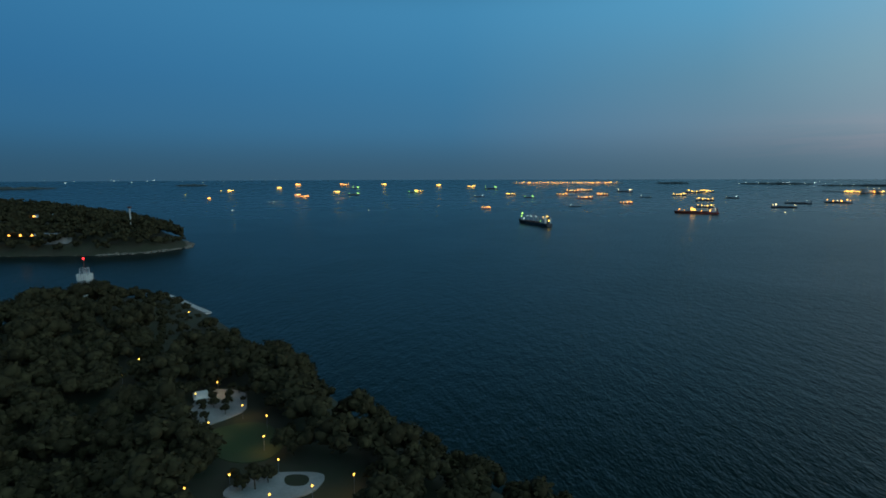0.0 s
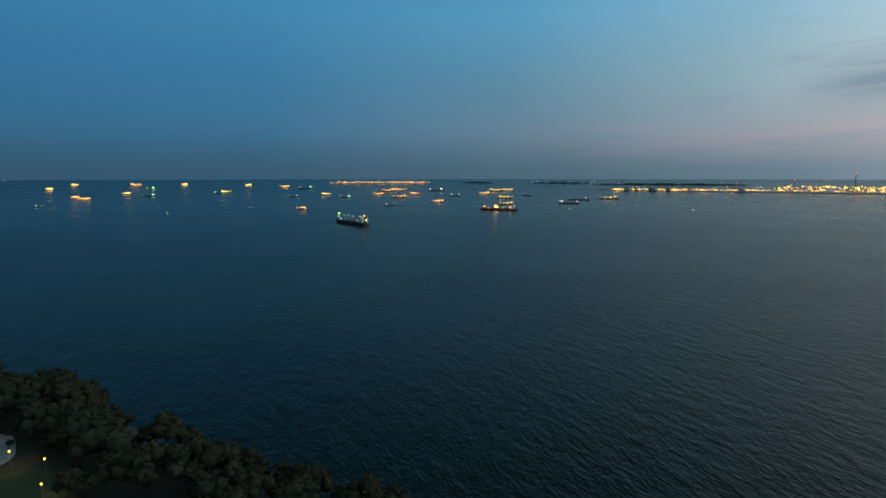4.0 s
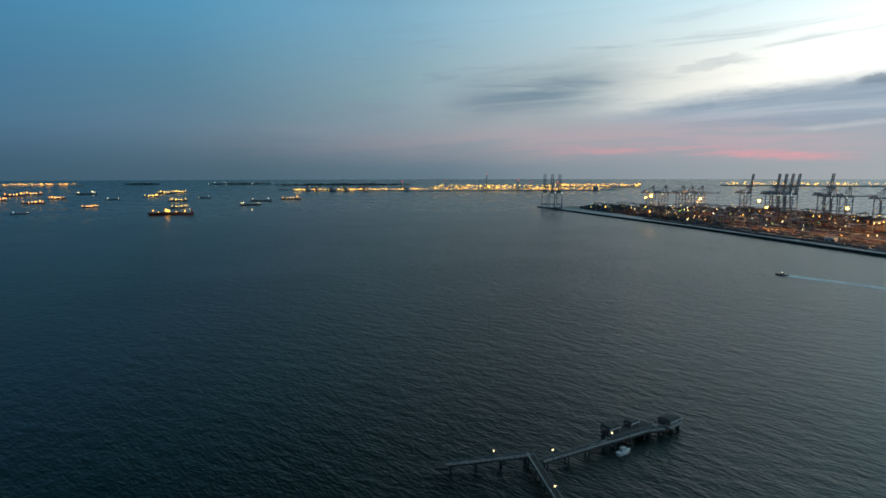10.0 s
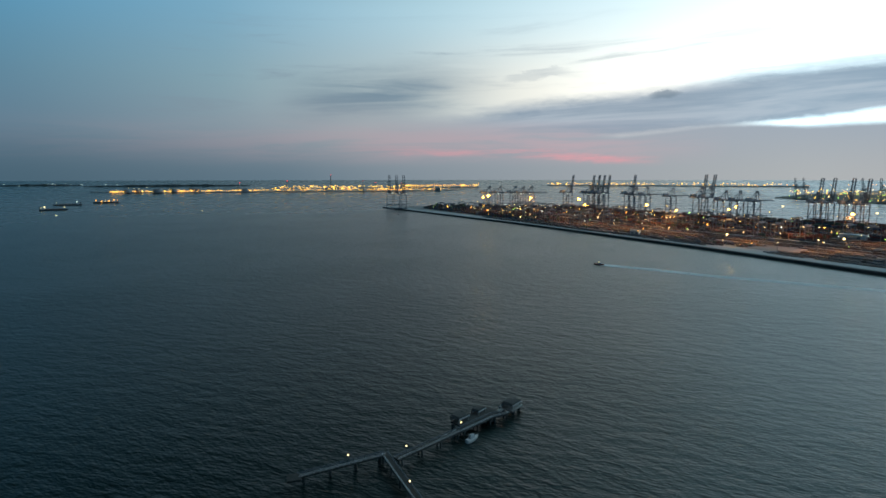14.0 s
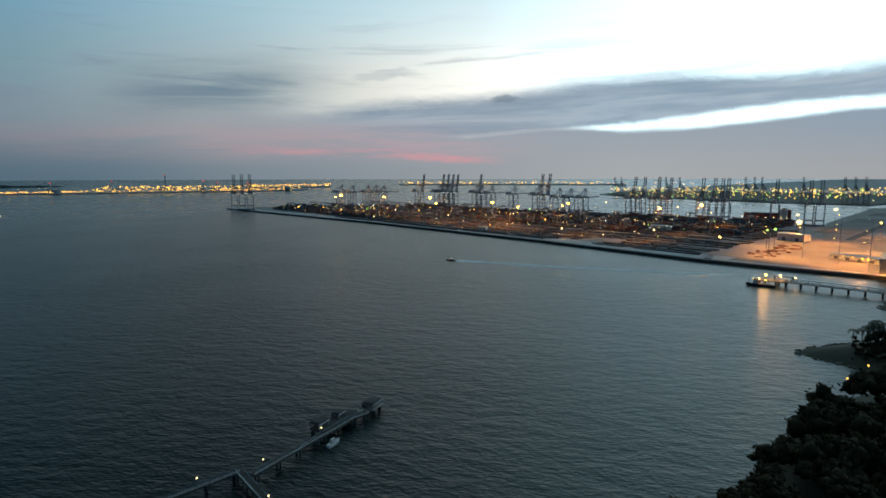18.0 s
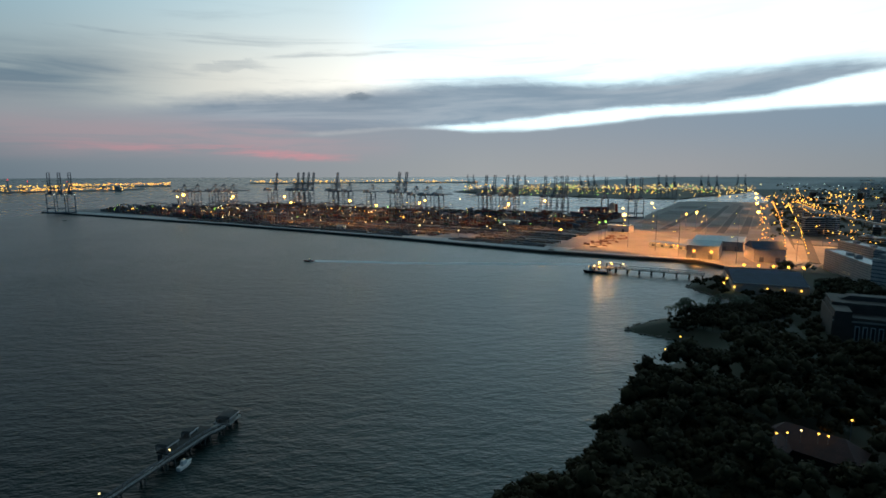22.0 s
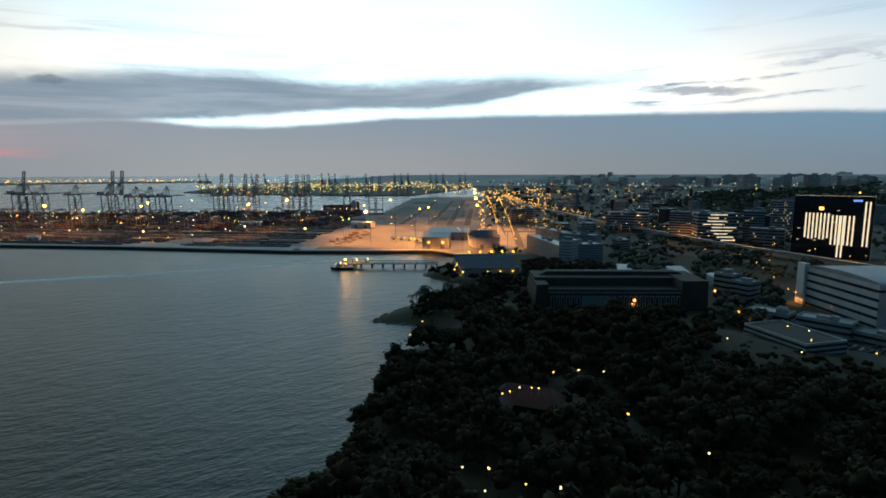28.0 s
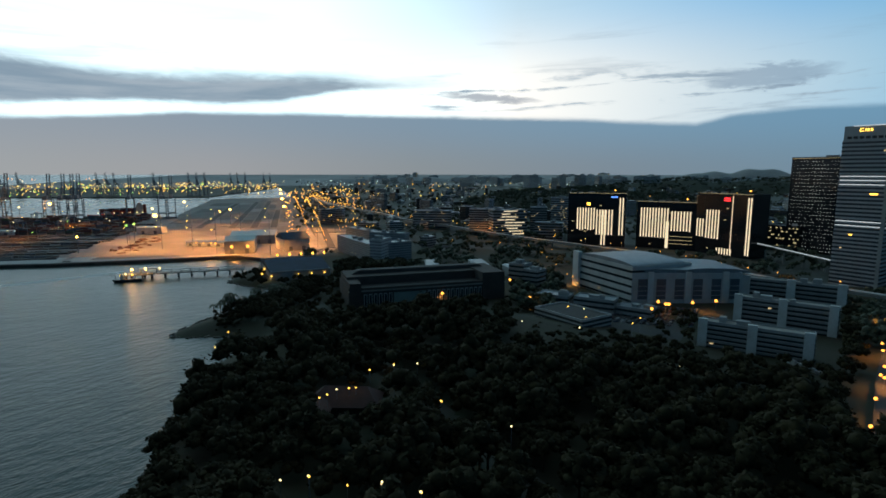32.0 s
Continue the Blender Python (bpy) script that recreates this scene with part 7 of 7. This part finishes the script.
rocks([(-427, 862), (-462, 800), (-520, 774)], 1.6, 5, 1.4, 4.8)
rocks([(-520, 774), (-660, 764), (-900, 712)], 7, 4, .8, 2.2)
rocks([(-427, 862), (-470, 935)], 1.5, 6, 2, 6)
rocks([(-305, 470), (-262, 492), (-202, 428), (-140, 345)], 2.5, 2.5, .6, 1.8)
rocks([(306, -172), (317, -204), (340, -194), (364, -172), (376, -183), (390, -214), (402, -258), (400, -296), (420, -316), (455, -304), (500, -299), (528, -322)], 1.6, 2, .6, 1.6)
single("shore_rocks", g, ROCK, "brown boulders along the shoreline", "rocks", kind="stuff")
strip = Geo()
for p, r in (((-286, 500), (-272, 504)), ((-272, 504), (-249, 482)), ((-249, 482), (-224, 457)), ((-224, 457), (-203, 437))):
    strip.bar((p[0], p[1], .5), (r[0], r[1], .5), 5, 1.6)
single("sea_wall_path", strip, QUAYPALE, "pale strip of beach and wall at the foot of the hill", kind="structure")


# palms of the spit
def palm_meshes(seed, h):
    r = random.Random(seed)
    tg = Geo()
    pts = [Vector((0.06 * h * t * t, 0.03 * h * t * t, -1 + (h + 1) * t)) for t in (0, .3, .6, .85, 1)]
    tg.hull([[(p.x + math.cos(i * 1.047) * (.28 - .12 * j / 4), p.y + math.sin(i * 1.047) * (.28 - .12 * j / 4), p.z) for i in range(6)] for j, p in enumerate(pts)])
    fg = Geo()
    top = pts[-1]
    for i in range(17):
        a = i * 2.4 + r.uniform(-.2, .2)
        lift = r.uniform(-.2, .9)
        prev = top
        d = Vector((math.cos(a), math.sin(a), 0))
        side = Vector((-d.y, d.x, 0))
        for j in range(1, 6):
            t = j / 5
            p = top + d * (3.6 * t) + Vector((0, 0, lift * 2.4 * t - 3.0 * t * t))
            w = .95 * (1 - abs(t - .4)) * .75
            fg.add([prev + side * .1, prev - side * .1, p - side * w - Vector((0, 0, .35)), p + Vector((0, 0, .1)), p + side * w - Vector((0, 0, .35))], [(0, 1, 3, 4), (1, 2, 3)])
            prev = p
    return tg.mesh("trunk", BARK), fg.mesh("fronds", PALMLEAF)


PALMS = [palm_meshes(i, h) for i, h in enumerate((11, 13, 9.5))]
for k in range(26):
    t = q.random()
    x, y = Vector((372, -205)).lerp(Vector((398, -292)), t) + Vector((q.uniform(-9, 5), q.uniform(-7, 7)))
    i = q.randrange(3)
    s = q.uniform(.85, 1.25)
    o = thing("palm_tree", "coconut palm with drooping fronds on the spit", "palm", "palms of the spit", Matrix.LocRotScale((x, y, max(3.0, gz(x, y))), Euler((0, 0, q.uniform(0, 6))), (s, s, s)))
    part("trunk", PALMS[i][0], None, o)
    part("fronds", PALMS[i][1], None, o)
for k in range(120):
    t = q.random() ** .8
    x, y = Vector((350, -212)).lerp(Vector((408, -330)), t) + Vector((q.uniform(-16, 12), q.uniform(-9, 9)))
    if inside(PARK, np.array([x]), np.array([y]))[0]:
        tree(x, y, max(2.5, gz(x, y)) - .3, q.randrange(7), q.uniform(0, 6), q.uniform(.45, .8), "dark tree behind the palms of the spit")
for k in range(80):
    x, y = Vector((420, -318)).lerp(Vector((530, -345)), q.random()) + Vector((q.uniform(-6, 6), q.uniform(-24, 0)))
    if not (inside(PARK, np.array([x]), np.array([y]))[0] and math.hypot(x, y) < 560):
        continue
    tree(x, y, max(2.5, gz(x, y)) - .3, q.randrange(7), q.uniform(0, 6), q.uniform(.3, .55), "dark tree by the blue-roofed store")

for k in range(80):
    x, y = Vector((345, -200)).lerp(Vector((392, -238)), q.random()) + Vector((q.uniform(-12, 10), q.uniform(-9, 9)))
    if inside(PARK, np.array([x]), np.array([y]))[0]:
        tree(x, y, 3.6, q.randrange(7), q.uniform(0, 6), q.uniform(.16, .34), "low dark shrub on the grassy spit")
rows = [(*P(q.uniform(131.4, 138.5), q.uniform(566, 614)), 1.5, q.uniform(.9, 1.5)) for _ in range(90)]
wood("estate_trees", "dark trees hiding the foot of the estate", rows, 4, .9, 120, 10)
# trees between the spit, the store and the power house
xs, ys, zs = spots_in(PARK, 250, 545, -430, -225, 9.5, 8, park_height, 1.2)
fill = []
for x, y, z in zip(xs, ys, zs):
    aa, dd = math.degrees(math.atan2(x, y)), math.hypot(x, y)
    if 119.6 < aa < 151 and dd < (600 if aa < 124.2 else 548 if aa < 131.8 else 414) and (x > 318 or .75 * y - .66 * x + 372 < 0) and not any(math.hypot(x - cx, y - cy) < cr for cx, cy, cr in CLEAR):
        fill.append((float(x), float(y), float(z) - 1.5, q.uniform(.55, 1.0)))
wood("shore_trees", "dark trees between the spit and the power house", fill, 6, 0.5, 330, 12)
# the red-roofed house in the wood
hs = thing("house", "red tile-roofed house in a clearing of the wood", "house", m=Matrix.LocRotScale((166, -150, 10), Euler((0, 0, radians(35))), None))
part("wall", Geo().box(0, 0, 0, 26, 13, 6.5), BROWNWALL, hs)
part("roof", Geo().add([(-15, -8.5, 6.5), (15, -8.5, 6.5), (15, 8.5, 6.5), (-15, 8.5, 6.5), (-9, 0, 12.5), (9, 0, 12.5)], [(0, 1, 5, 4), (1, 2, 5), (2, 3, 4, 5), (3, 0, 4), (3, 2, 1, 0)]), REDROOF, hs, "hipped red tile roof")
part("wing_roof", Geo().add([(4, 6, 6.5), (14, 6, 6.5), (14, 19, 6.5), (4, 19, 6.5), (9, 6, 10.5), (9, 15, 10.5)], [(0, 4, 5, 3), (4, 1, 2, 5), (2, 3, 5), (1, 4, 0)]), REDROOF, hs)
part("wing_wall", Geo().box(9, 12, 0, 8, 12, 6.5), BROWNWALL, hs)
part("porch", Geo().box(-2, -8, 0, 6, 4, 3.4), WHITE, hs)
for u in (-9, -5, 1, 5, 9):
    w = part("window", Geo().box(u, -6.6, 2.2, 1.6, .2, 2.2), GLASS, hs)
for x, y in ((185, -153), (182, -166), (187, -202)):
    shine("garden_light", (x - 2, y, 16), 500, (1, .5, .18), .3)

for x, y in ((164, -134), (164, -138), (165, -144), (162, -148), (160, -150), (170, -168), (166, -180), (124, -161), (91, -159), (103, -106), (122, -95), (91, -109), (119, -119)):
    z = gz(x, y)
    lamp_post(x, y, z - .3, 23.3 - z, WARM if x % 2 else AMBER, .36, "tall garden lamp rising through the trees", "garden lamps")
# lit villa and small mast on the island
for x, y, w, lamps in ((-600, 800, 46, 3), (-690, 905, 24, 2)):
    z = float(sentry_height(np.array([x], float), np.array([y], float))[0])
    v = thing("villa", "low white villa with warm lights on the island hill", "house", "island villas", Matrix.LocRotScale((x, y, z + 9), Euler((0, 0, .12)), None))
    part("plinth", Geo().box(0, 0, -12, w, 12, 12), GREYWALL, v)
    part("wall", Geo().box(0, 0, 0, w, 10, 5), WHITE, v)
    part("roof", Geo().box(0, 0, 5, w + 2, 12, 1.2, 0, .92), GREYROOF, v)
    part("window_row", Geo().box(4, -5.1, 1.4, w * .6, .2, 2), WINDOWLIT, v)
    for k in range(lamps):
        part("porch_lamp", Geo().ball(-w * (.55 + .35 * k), -6, 3.5, 1.5, 8, 5), SODIUM, v)
x, y = P(-31.0, 1010)
z = float(sentry_height(np.array([x], float), np.array([y], float))[0])
im = thing("beacon_mast", "slim pale mast among the island trees", "mast", m=Matrix.Translation((x, y, z)))
part("pole", Geo().bar((0, 0, 0), (0, 0, 36), 2.0, n=8), OFFWHITE, im)
part("top_cabin", Geo().box(0, 0, 36, 4, 4, 3), REDROOF, im)
# the open lot with its cars, and the trees round it
patch("car_lot", "dark asphalt lot between the wood and the factory", [P(152, 352), P(158, 350), P(166.5, 356), P(167.5, 400), P(164, 452), P(158, 462), P(153, 430)], 4.9, ASPHALT)
rows = [(*P(q.uniform(150.5, 168), q.uniform(345, 368)), 3.5, q.uniform(.35, .7)) for _ in range(46)]
rows += [(*P(q.uniform(149, 156), q.uniform(405, 470)), 3.5, q.uniform(.4, .8)) for _ in range(40)]
rows += [(*P(q.uniform(164, 168.4), q.uniform(370, 450)), 3.5, q.uniform(.4, .75)) for _ in range(20)]
rows += [(q.uniform(-8, 1), q.uniform(-520, -352), 3.5, q.uniform(.5, .9)) for _ in range(60)]
wood("lot_trees", "dark trees round the open lot and the flats", rows, 5, .6, 200, 11)
g = Geo()
for i in range(9):
    for j in range(16):
        if q.random() < .8:
            x, y = 150 - j * 4.2 + i * 1.0, -374 - i * 6.5 - j * 1.6
            g.box(x, y, 4.92, 4.2, 1.8, .85, 1.2 + q.uniform(-.05, .05)).box(x, y, 5.77, 2.2, 1.6, .6, 1.2, .8)
single("parked_cars", g, CARS, "rows of parked cars on the open lot", "cars", kind="stuff")
